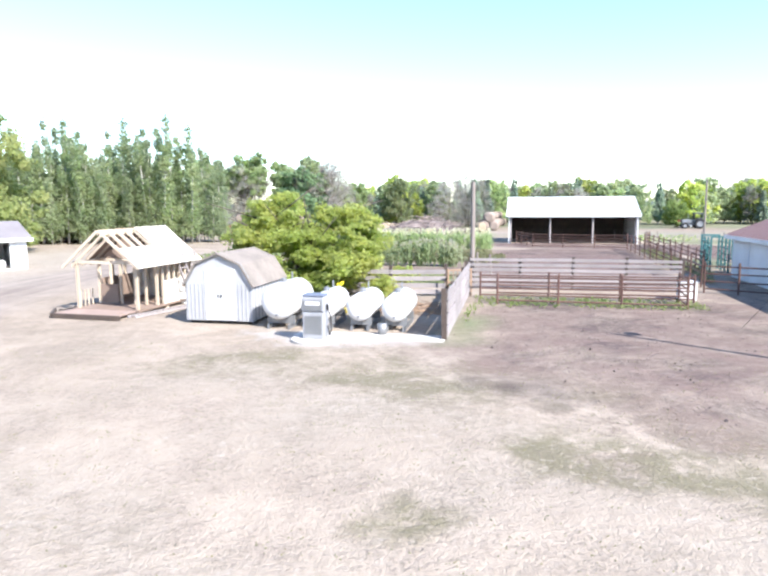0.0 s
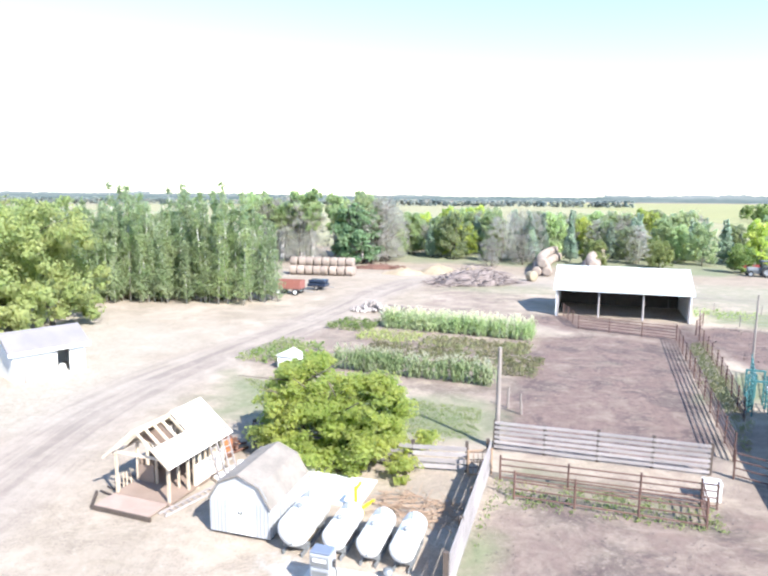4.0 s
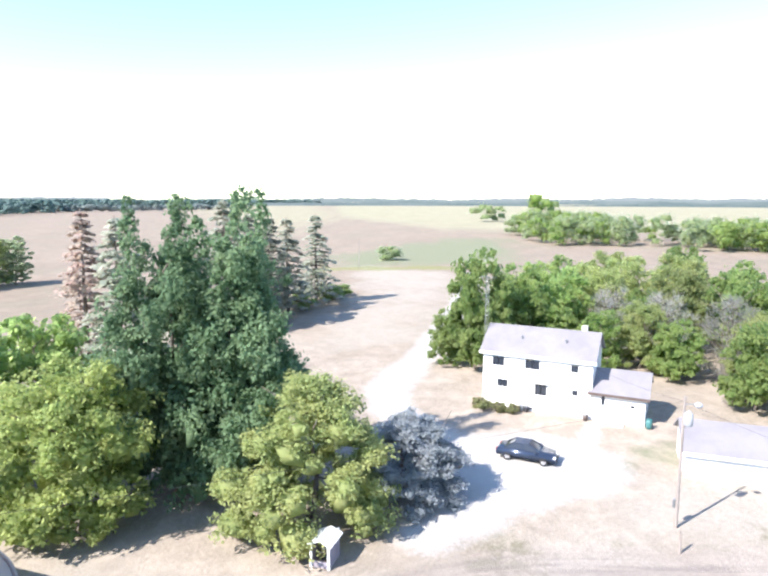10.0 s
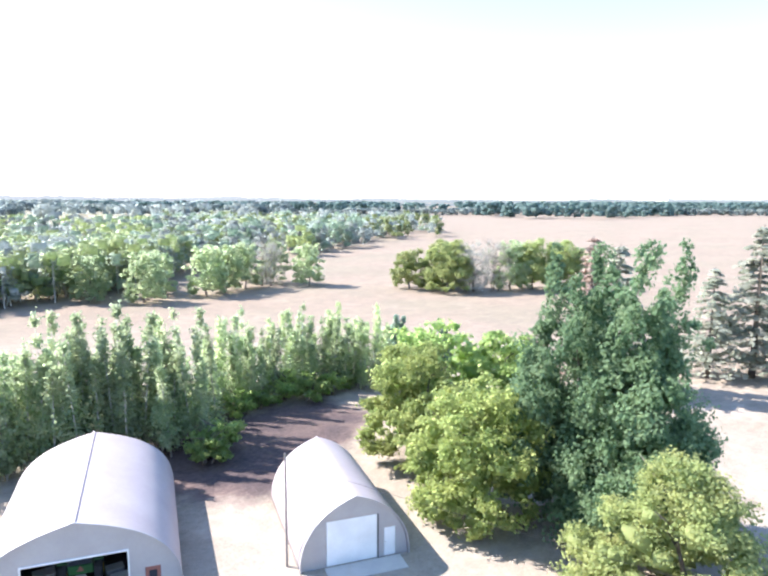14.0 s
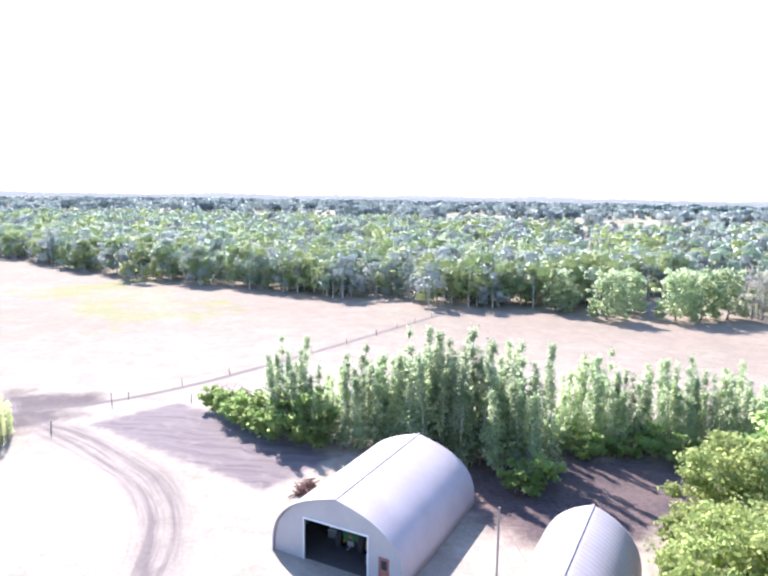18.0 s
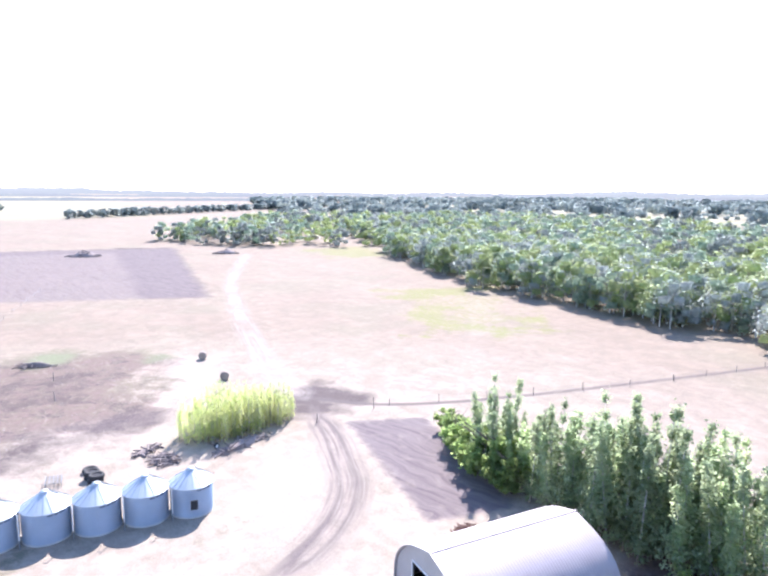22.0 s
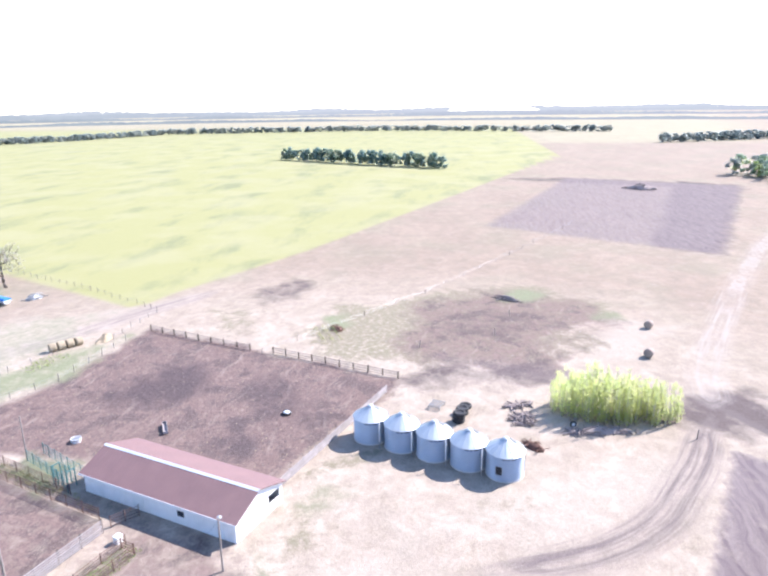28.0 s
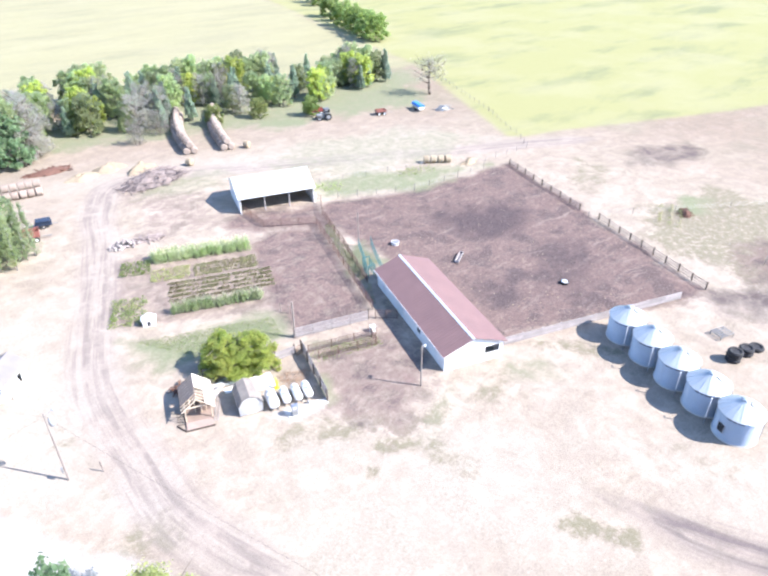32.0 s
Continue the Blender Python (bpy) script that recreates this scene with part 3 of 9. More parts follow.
(main_d, main_s), (east_d, east_s), (pale_d, pale_s) = side_distance(MAIN_TRACK), side_distance(EAST_TRACK, 14), side_distance(PALE_TRACK, 6)

gfaces = []
nx, ny = len(GX), len(GY)
ii = np.arange(nx * ny).reshape(ny, nx)
gfaces = np.stack([ii[:-1, :-1], ii[:-1, 1:], ii[1:, 1:], ii[1:, :-1]], -1).reshape(-1, 4)
gz = np.zeros(PX.shape)
gmesh = mesh_np("ground", np.stack([PX, PY, gz], -1), gfaces, None, True)
for nm, chans in (("cover_a", (soil, grass, track, gravel)), ("cover_b", (crop, straw_m, plow, far_pale)), ("cover_c", (yellow, olive, dark, pale_d)), ("cover_d", (main_d, east_d, main_s, east_s)), ("cover_e", (stub, field_d, stub, stub))):
    at = gmesh.attributes.new(nm, "FLOAT_COLOR", "POINT")
    at.data.foreach_set("color", np.stack(chans, -1).astype(np.float32).ravel())

GROUND = bpy.data.materials.new("dry_farmyard_ground")
nt, gb = nodes_of(GROUND)
pos = nt.nodes.new("ShaderNodeNewGeometry").outputs["Position"]
warp = nt.nodes.new("ShaderNodeTexNoise")
warp.inputs["Scale"].default_value, warp.inputs["Detail"].default_value = 0.16, 2.0
nt.links.new(pos, warp.inputs["Vector"])
bend = nt.nodes.new("ShaderNodeVectorMath")
bend.operation = "MULTIPLY_ADD"
nt.links.new(warp.outputs["Color"], bend.inputs[0])
bend.inputs[1].default_value = (3.5, 3.5, 0.0)
nt.links.new(pos, bend.inputs[2])
curled = bend.outputs[0]


def stretched(angle, along_scale, across_scale=1.0):
    """Places drawn out along one bearing, for streaks."""
    n = nt.nodes.new("ShaderNodeMapping")
    n.inputs["Rotation"].default_value[2] = radians(angle)
    n.inputs["Scale"].default_value = (along_scale, across_scale, 1.0)
    nt.links.new(curled, n.inputs["Vector"])
    return n.outputs[0]


n_broad, n_mid, n_fine = noise_node(nt, 0.035, 4, 0.6, pos), noise_node(nt, 0.20, 6, 0.7, curled), noise_node(nt, 2.2, 6, 0.75, pos)
n_grit, n_row = noise_node(nt, 9.0, 4, 0.8, pos), noise_node(nt, 0.055, 6, 0.7, stretched(-28, 0.35))
n_patch, n_streak = noise_node(nt, 0.55, 5, 0.72, curled), noise_node(nt, 0.8, 5, 0.7, stretched(52, 0.14))
n_clump, n_crumb = noise_node(nt, 1.1, 5, 0.8, pos), noise_node(nt, 3.6, 5, 0.78, curled)
masks = {}
for nm, keys in (("cover_a", ("soil", "grass", "track", "gravel")), ("cover_b", ("crop", "straw", "plow", "far")), ("cover_c", ("yellow", "olive", "dark", "pale_d")), ("cover_d", ("main_d", "east_d", "main_s", "east_s")), ("cover_e", ("stub", "field_d"))):
    a = nt.nodes.new("ShaderNodeAttribute")
    a.attribute_name = nm
    sep = nt.nodes.new("ShaderNodeSeparateColor")
    nt.links.new(a.outputs["Color"], sep.inputs[0])
    outs = list(sep.outputs) + [a.outputs["Alpha"]]
    for key, o in zip(keys, outs):
        masks[key] = o


def times(a, b):
    return math_node(nt, "MULTIPLY", a, b)


def broken(mask, noise_fac, hard=0.35):
    """A cover's mask, broken up by a noise so that its edge and body are patchy."""
    s = math_node(nt, "ADD", mask, times(math_node(nt, "SUBTRACT", noise_fac, 0.5), 1.5))
    r = ramp(nt, s, 0.5 - hard, 0.5 + hard)
    return times(r, math_node(nt, "MINIMUM", times(mask, 4.0), 1.0))


def wheel_marks(key, side, half, gauge, seed):
    """Two ruts and the fainter marks beside them, following a track: how dark, and how wide the track is here."""
    d = masks[key]
    comb = nt.nodes.new("ShaderNodeCombineXYZ")
    sp = nt.nodes.new("ShaderNodeSeparateXYZ")
    nt.links.new(pos, sp.inputs[0])
    nt.links.new(times(masks[side], 1.5), comb.inputs[0])
    nt.links.new(times(sp.outputs[0], 0.07), comb.inputs[1])
    nt.links.new(math_node(nt, "ADD", times(sp.outputs[1], 0.07), seed), comb.inputs[2])
    streak = noise_node(nt, 1.0, 4, 0.65, comb.outputs[0])
    away = d
    band = ramp(nt, math_node(nt, "ADD", away, times(math_node(nt, "SUBTRACT", n_patch, 0.5), 2.2)), half, half * 0.45)
    off = math_node(nt, "ABSOLUTE", math_node(nt, "SUBTRACT", math_node(nt, "ADD", away, times(math_node(nt, "SUBTRACT", n_mid, 0.5), 0.7)), gauge / 2))
    rut = times(ramp(nt, off, 0.46, 0.16), ramp(nt, streak, 0.34, 0.56))
    return times(band, math_node(nt, "MAXIMUM", times(rut, 0.9), times(ramp(nt, streak, 0.46, 0.62), 0.8))), band


# bare yard earth, pale and dry, with olive and brown patches
c = mix(nt, ramp(nt, n_mid, 0.34, 0.68), (0.398, 0.336, 0.274), (0.322, 0.264, 0.210))
c = mix(nt, times(ramp(nt, n_patch, 0.46, 0.66), 0.55), c, (0.262, 0.216, 0.180))
c = mix(nt, times(ramp(nt, n_fine, 0.50, 0.72), 0.42), c, (0.225, 0.188, 0.160))
c = mix(nt, times(ramp(nt, n_mid, 0.54, 0.64), times(ramp(nt, n_clump, 0.48, 0.60), 0.42)), c, (0.180, 0.164, 0.116))
far_c = mix(nt, ramp(nt, n_row, 0.34, 0.66), (0.270, 0.210, 0.158), (0.214, 0.162, 0.122))
far_c = mix(nt, times(ramp(nt, n_broad, 0.48, 0.62), 0.55), far_c, (0.205, 0.182, 0.126))
far_c = mix(nt, times(ramp(nt, n_patch, 0.48, 0.62), 0.24), far_c, (0.150, 0.122, 0.104))
far_c = mix(nt, times(ramp(nt, n_mid, 0.50, 0.60), 0.24), far_c, (0.168, 0.134, 0.110))
far_c = mix(nt, times(ramp(nt, n_mid, 0.46, 0.36), 0.25), far_c, (0.320, 0.272, 0.228))
c = mix(nt, times(ramp(nt, noise_node(nt, 0.11, 5, 0.75, curled), 0.46, 0.60), 0.42), c, (0.255, 0.212, 0.170))
c = mix(nt, times(ramp(nt, n_streak, 0.52, 0.66), times(ramp(nt, n_mid, 0.44, 0.58), 0.42)), c, (0.205, 0.176, 0.128))
c = mix(nt, times(masks["far"], 0.9), c, far_c)
c = mix(nt, masks["stub"], c, mix(nt, ramp(nt, n_row, 0.35, 0.65), (0.318, 0.290, 0.190), (0.265, 0.242, 0.158)))
c = mix(nt, broken(masks["straw"], n_mid), c, mix(nt, ramp(nt, n_fine, 0.35, 0.7), (0.390, 0.345, 0.290), (0.310, 0.266, 0.220)))
olive_c = mix(nt, ramp(nt, n_fine, 0.34, 0.66), (0.150, 0.138, 0.086), (0.215, 0.190, 0.134))
c = mix(nt, times(broken(masks["olive"], n_patch, 0.18), ramp(nt, n_clump, 0.38, 0.52)), c, olive_c)
c = mix(nt, times(ramp(nt, n_crumb, 0.47, 0.57), times(ramp(nt, n_mid, 0.44, 0.58), 0.36)), c, (0.190, 0.162, 0.122))
c = mix(nt, times(ramp(nt, n_grit, 0.50, 0.60), times(ramp(nt, n_patch, 0.42, 0.54), 0.48)), c, (0.165, 0.138, 0.112))
c = mix(nt, times(ramp(nt, n_crumb, 0.44, 0.36), times(ramp(nt, n_clump, 0.44, 0.56), 0.5)), c, (0.450, 0.398, 0.340))
# trampled corral soil
soil_c = mix(nt, ramp(nt, n_fine, 0.36, 0.7), (0.118, 0.081, 0.074), (0.200, 0.143, 0.126))
soil_c = mix(nt, times(ramp(nt, n_patch, 0.52, 0.70), 0.55), soil_c, (0.270, 0.200, 0.172))
soil_c = mix(nt, times(ramp(nt, n_mid, 0.50, 0.58), 0.7), soil_c, (0.070, 0.052, 0.054))
soil_c = mix(nt, times(ramp(nt, n_streak, 0.56, 0.70), 0.5), soil_c, (0.315, 0.252, 0.215))
c = mix(nt, broken(masks["soil"], n_patch, 0.4), c, soil_c)
c = mix(nt, times(masks["soil"], times(ramp(nt, n_grit, 0.63, 0.72), times(ramp(nt, n_mid, 0.48, 0.60), 0.7))), c, (0.40, 0.34, 0.30))
c = mix(nt, times(masks["soil"], times(ramp(nt, n_crumb, 0.50, 0.64), 0.26)), c, (0.095, 0.072, 0.067))
c = mix(nt, times(masks["soil"], times(ramp(nt, n_crumb, 0.47, 0.38), times(ramp(nt, n_mid, 0.46, 0.58), 0.45))), c, (0.390, 0.325, 0.270))
# dark patches, among them the painted shadow behind the arched sheds
c = mix(nt, times(broken(masks["dark"], n_mid, 0.35), 0.85), c, mix(nt, ramp(nt, n_fine, 0.35, 0.68), (0.050, 0.038, 0.041), (0.100, 0.076, 0.078)))
plow_c = mix(nt, ramp(nt, n_streak, 0.36, 0.64), (0.118, 0.093, 0.097), (0.172, 0.140, 0.138))
furrow = noise_node(nt, 1.6, 3, 0.6, stretched(-63.5, 0.03))
plow_c = mix(nt, times(ramp(nt, furrow, 0.42, 0.60), 0.55), plow_c, (0.205, 0.170, 0.163))
c = mix(nt, broken(masks["plow"], n_patch, 0.45), c, plow_c)
c = mix(nt, broken(masks["track"], n_fine, 0.4), c, mix(nt, ramp(nt, n_fine, 0.35, 0.7), (0.125, 0.102, 0.102), (0.170, 0.140, 0.134)))
for key, side, half, gauge, seed in (("main_d", "main_s", 4.0, 1.9, 3.0), ("east_d", "east_s", 3.0, 2.0, 8.0)):
    worn, wide = wheel_marks(key, side, half, gauge, seed)
    c = mix(nt, times(wide, 0.45), c, mix(nt, ramp(nt, n_fine, 0.35, 0.7), *(((0.345, 0.300, 0.268), (0.262, 0.222, 0.200)) if key == "main_d" else ((0.235, 0.196, 0.176), (0.160, 0.130, 0.120)))))
    c = mix(nt, times(times(worn, ramp(nt, n_mid, *((0.30, 0.52) if key == "main_d" else (0.1, 0.35)))), 0.62 if key == "main_d" else 1.0), c, mix(nt, ramp(nt, n_fine, 0.35, 0.7), (0.115, 0.092, 0.090), (0.172, 0.140, 0.132)))
c = mix(nt, times(ramp(nt, math_node(nt, "ADD", masks["field_d"], times(math_node(nt, "SUBTRACT", n_patch, 0.5), 0.8)), 0.75, 0.3), 0.8), c, (0.120, 0.097, 0.090))
worn, wide = wheel_marks("pale_d", "pale_d", 3.6, 2.2, 5.0)
c = mix(nt, times(wide, 0.15), c, (0.300, 0.256, 0.228))
c = mix(nt, times(worn, 0.55), c, (0.350, 0.312, 0.285))
c = mix(nt, broken(masks["gravel"], n_fine, 0.35), c, mix(nt, ramp(nt, n_grit, 0.35, 0.7), (0.455, 0.43, 0.40), (0.34, 0.318, 0.295)))
c = mix(nt, broken(masks["grass"], n_patch, 0.4), c, mix(nt, ramp(nt, n_fine, 0.3, 0.7), (0.130, 0.150, 0.088), (0.225, 0.228, 0.145)))
c = mix(nt, times(broken(masks["yellow"], n_patch, 0.22), ramp(nt, n_clump, 0.36, 0.56)), c, mix(nt, ramp(nt, n_fine, 0.3, 0.7), (0.215, 0.214, 0.074), (0.165, 0.176, 0.062)))
# ripening crop
crop_c = mix(nt, ramp(nt, n_fine, 0.3, 0.7), (0.285, 0.274, 0.130), (0.225, 0.222, 0.104))
crop_c = mix(nt, times(ramp(nt, n_row, 0.50, 0.64), 0.65), crop_c, (0.150, 0.165, 0.096))
crop_c = mix(nt, times(ramp(nt, n_broad, 0.45, 0.62), 0.5), crop_c, (0.290, 0.275, 0.160))
c = mix(nt, masks["crop"], c, crop_c)
nt.links.new(c, gb.inputs["Base Color"])
gb.inputs["Roughness"].default_value = 0.95
gb.inputs["Specular IOR Level"].default_value = 0.15
bump(nt, gb, math_node(nt, "ADD", n_fine, math_node(nt, "ADD", times(n_grit, 0.8), times(n_clump, 0.4))), 0.52, 0.13)
gmesh.materials.append(GROUND)
ground = tagged(new("ground", gmesh), "dry tan farmyard earth with dark corral soil, wheel tracks and stubble", "ground", kind="structure")


def inside(x, y, poly):
    hit = False
    for (ax, ay), (bx, by) in zip(poly, poly[1:] + poly[:1]):
        if (ay > y) != (by > y) and x < (bx - ax) * (y - ay) / (by - ay) + ax:
            hit = not hit
    return hit


def fill(poly, n, h, r, seed):
    rr = random.Random(seed)
    xs, ys = [p[0] for p in poly], [p[1] for p in poly]
    out = []
    while len(out) < n:
        x, y = rr.uniform(min(xs), max(xs)), rr.uniform(min(ys), max(ys))
        if inside(x, y, poly):
            s = rr.uniform(0.75, 1.15)
            out.append((x, y, h * s, r * s))
    return out


# ---- trees ----
def quads_at(c, nrm, size, rng, lean=0.32):
    """Leaf quads at the points c, facing nrm more or less."""
    n = len(c)
    d = nrm + rng.normal(0, lean, (n, 3))
    d /= np.linalg.norm(d, axis=1, keepdims=True) + 1e-9
    a = np.cross(d, rng.normal(0, 1, (n, 3)))
    a /= np.linalg.norm(a, axis=1, keepdims=True) + 1e-9
    b = np.cross(d, a)
    s = (size * rng.uniform(0.6, 1.3, n))[:, None]
    w = s * rng.uniform(0.5, 0.8, n)[:, None]
    return np.stack([c - a * s, c - b * w + d * s * 0.18, c + a * s, c + b * w + d * s * 0.18], 1)


def crown_points(lobes, per, rng, fill=0.19, up=0.25):
    """Points and outward directions on loose lumps given as (x, y, z, rx, rz, share)."""
    cs, ns = [], []
    for x, y, z, rx, rz, k in lobes:
        n = max(6, int(per * k))
        d = rng.normal(0, 1, (n, 3))
        d /= np.linalg.norm(d, axis=1, keepdims=True)
        d = d[d[:, 2] > -0.75]
        r = 1.12 - fill * 1.3 * rng.random((len(d), 1)) + rng.normal(0, 0.07, (len(d), 1))
        cs.append(np.array([x, y, z]) + d * np.array([rx, rx, rz]) * r)
        ns.append(d + np.array([0, 0, up]))
    return np.concatenate(cs), np.concatenate(ns)


HEART_POINTS = np.array([(x, y, z) for x in (-1, 1) for y in (-1, 1) for z in (-1, 1)]) / math.sqrt(3)
HEART_AT = np.array([(0, 1, 3, 2), (4, 6, 7, 5), (0, 4, 5, 1), (2, 3, 7, 6), (0, 2, 6, 4), (1, 5, 7, 3)])


def crown_mesh(name, quads, lobes, leaf, rng, size=0.72):
    """Leaves round the lumps, each lump closed inside by a rough dense heart of foliage."""
    lob = np.array(lobes)[:, :5]
    n, k = len(lob), len(HEART_POINTS)
    r = size * (1 + rng.normal(0, 0.18, (n, k, 1)))
    v = lob[:, None, :3] + HEART_POINTS[None] * r * lob[:, None, [3, 3, 4]]
    v[:, :, 2] = np.maximum(v[:, :, 2], 0.05)
    m = len(quads) * 4
    f = HEART_AT[None] + (np.arange(n) * k)[:, None, None] + m
    return mesh_np(name, np.concatenate([quads.reshape(-1, 3), v.reshape(-1, 3)]), np.concatenate([np.arange(m).reshape(-1, 4), f.reshape(-1, 4)]), leaf, True)


def clusters(lobes, rng, each=13, small=0.50):
    """Each lump broken into small sprays of leaves with gaps between them."""
    out = []
    for x, y, z, rx, rz, k in lobes:
        for _ in range(each):
            d = rng.normal(0, 1, 3)
            d /= np.linalg.norm(d)
            d[2] = abs(d[2]) if d[2] < -0.4 else d[2]
            q, s = rng.uniform(0.45, 1.0), small * rng.uniform(0.6, 1.25)
            out.append((x + d[0] * rx * q, y + d[1] * rx * q, z + d[2] * rz * q, rx * s, rz * s * 0.8, k / each))
    return out


def lumps(kind, h, r, rng):
    """The lumps of one crown: its shape is its species'."""
    out = []
    if kind in ("round", "full"):
        n = 84 if kind == "round" else 112
        z0 = h * 0.06
        for i in range(n):
            a, u = rng.uniform(0, 6.283), ((i + rng.random()) / n) ** 1.3
            z = z0 + (h - z0) * u * 0.9
            env = r * math.sqrt(max(0.06, 1 - ((u - 0.36) / 0.70) ** 2))
            q = env * math.sqrt(rng.uniform(0.30, 0.86))
            s = r * (0.10 + 0.15 * rng.random() ** 1.3)
            out.append((q * math.cos(a), q * math.sin(a), z + s * 0.3, s, s * 0.85, (s / r * 4) ** 2))
        for i in range(16):
            a, u, s = rng.uniform(0, 6.283), rng.random(), r * rng.uniform(0.30, 0.40)
            q = r * 0.48 * math.sqrt(rng.random()) * (1.1 - 0.8 * u)
            out.append((q * math.cos(a), q * math.sin(a), h * (0.22 + 0.60 * u), s, s * 0.9, (s / r * 2.6) ** 2))
    elif kind == "birch":
        for i in range(26):
            u, a, q = rng.random(), rng.uniform(0, 6.283), r * rng.uniform(0.1, 0.9)
            s = r * rng.uniform(0.18, 0.34)
            out.append((q * math.cos(a), q * math.sin(a), h * (0.55 + 0.43 * u), s, s * 1.3, (s / r * 4) ** 2))
    elif kind == "tall":
        for lead in range(6):
            la, lq, top = lead * 1.05 + rng.uniform(-0.3, 0.3), r * (0.12 + 0.26 * rng.random()), (1.0, 0.80, 0.97, 0.74, 0.90, 0.84)[lead]
            for i in range(34):
                u, a = (i + rng.random()) / 34, rng.uniform(0, 6.283)
                env = r * (0.22 + 0.46 * math.sin(math.pi * min(1, u * 0.85 + 0.22))) * (1 - u ** 2.2 * 0.84)
                q = env * math.sqrt(rng.uniform(0.05, 1.0))
                s = r * (0.09 + 0.15 * rng.random() ** 1.4) * (1.25 - 0.65 * u)
                w = lq * (0.55 + 0.6 * u)
                out.append((w * math.cos(la) + q * math.cos(a), w * math.sin(la) + q * math.sin(a), h * (0.16 + (top - 0.16) * u) - s * 1.2, s, s * rng.uniform(1.1, 1.7), (s / r * 4) ** 2 * 1.2))
    elif kind in ("dome", "clump"):
        for i in range(120):
            a, u = rng.uniform(0, 6.283), ((i + rng.random()) / 120) ** 1.3
            env = r * math.sqrt(max(0.05, 1 - u ** 2.2)) * (0.86 + 0.14 * math.sin(math.pi * min(1, u * 1.6)))
            q = env * math.sqrt(rng.uniform(0.16, 0.90))
            s = r * (0.10 + 0.16 * rng.random() ** 1.3)
            out.append((q * math.cos(a), q * math.sin(a), (s * 0.5 + (h - s * 1.3) * u * 0.97) if kind == "dome" else h * (0.16 + 0.78 * u), s, s * 0.9, (s / r * 4) ** 2))
    elif kind == "spread":
        for cx, cy, hh, rr, n in ((-0.27, 0.03, 1.0, 0.66, 120), (0.34, -0.06, 0.86, 0.62, 104)):
            for i in range(n):
                a, u = rng.uniform(0, 6.283), ((i + rng.random()) / n) ** 1.5
                env = rr * r * math.sqrt(max(0.05, 1 - u ** 2.0)) * (1 + 0.16 * math.sin(2 * a + cx * 9) + 0.10 * math.sin(5 * a))
                q = env * math.sqrt(rng.uniform(0.12, 0.95))
                s = rr * r * (0.12 + 0.17 * rng.random() ** 1.5)
                out.append((cx * r + q * math.cos(a), cy * r + q * math.sin(a), s * 0.5 + (h * hh - s * 1.3) * u, s, s * rng.uniform(0.7, 1.0), (s / r * 4.6) ** 2))
    elif kind == "bush":
        for i in range(26):
            a, q = rng.uniform(0, 6.283), r * math.sqrt(rng.random()) * 0.85
            s = r * rng.uniform(0.18, 0.32)
            out.append((q * math.cos(a), q * math.sin(a), h * rng.uniform(0.15, 0.82) * (1 - 0.4 * (q / r) ** 2), s, s * 0.9, (s / r * 4) ** 2))
    return out


def limbs(h, r, rng, stems=1, spread=0.6, trunk=0.22, top=0.75, n=9):
    """A tapered trunk or several, with limbs."""
    bm = bmesh.new()
    for s in range(stems):
        a = rng.uniform(0, 6.283)
        bx, by = (0, 0) if stems == 1 else (0.35 * r * math.cos(a) * rng.random(), 0.35 * r * math.sin(a) * rng.random())
        p = Vector((bx, by, -0.1))
        rad = trunk * (1 if stems == 1 else 0.6)
        seg = 5
        for k in range(seg):
            q = p + Vector((rng.normal(0, 0.05 * r), rng.normal(0, 0.05 * r), h * top / seg))
            rod(bm, p, q, rad * (1 - k / seg * 0.8), rad * (1 - (k + 1) / seg * 0.8), 7)
            p2 = q
            if k > 0:
                for _ in range(max(1, n // seg)):
                    b = rng.uniform(0, 6.283)
                    ln = r * spread * rng.uniform(0.6, 1.1)
                    e = q + Vector((ln * math.cos(b), ln * math.sin(b), ln * rng.uniform(0.25, 0.8)))
                    rod(bm, q, e, rad * 0.35, rad * 0.1, 5)
            p = p2
    return bm


TREES = {}


def tree_meshes(key, kind, h, r, leaf, bark, seed, per, size, stems=1, heart=0.62):
    if key not in TREES:
        rng = np.random.default_rng(seed)
        lobes = lumps(kind, h, r, rng)
        dense = kind in ("dome", "round", "full", "spread")
        c, nr = crown_points(clusters(lobes, rng, 9 if dense else 13, 0.58 if dense else 0.50), per * 0.85, rng, 0.5, 0.5)
        c[:, 2] = np.maximum(c[:, 2], size * 0.7)
        q = quads_at(c, nr, size * 1.32, rng, 0.75)
        crown = crown_mesh("crown", q, [b for b in lobes if b[2] < 0.7 * h] if heart else lobes[:1], leaf, rng, heart or 0.2)
        TREES[key] = (finish("trunk", limbs(h, r, rng, stems), bark, True), crown, h)
    return TREES[key]


def tree(name, key, x, y, h, label, group="", turn=None, wide=1.0):
    trunk, crown, h0 = TREES[key]
    s = h / h0
    e = thing(name, pose(x, y, 0, 0, 0, turn if turn is not None else (x * 37 + y * 91) % 360), label, "shrub" if "shrub" in name or "bush" in name else "tree", group)
    e.scale = (s * wide, s * wide, s)
    part("trunk", trunk, None, e)
    part("crown", crown, None, e)
    return e


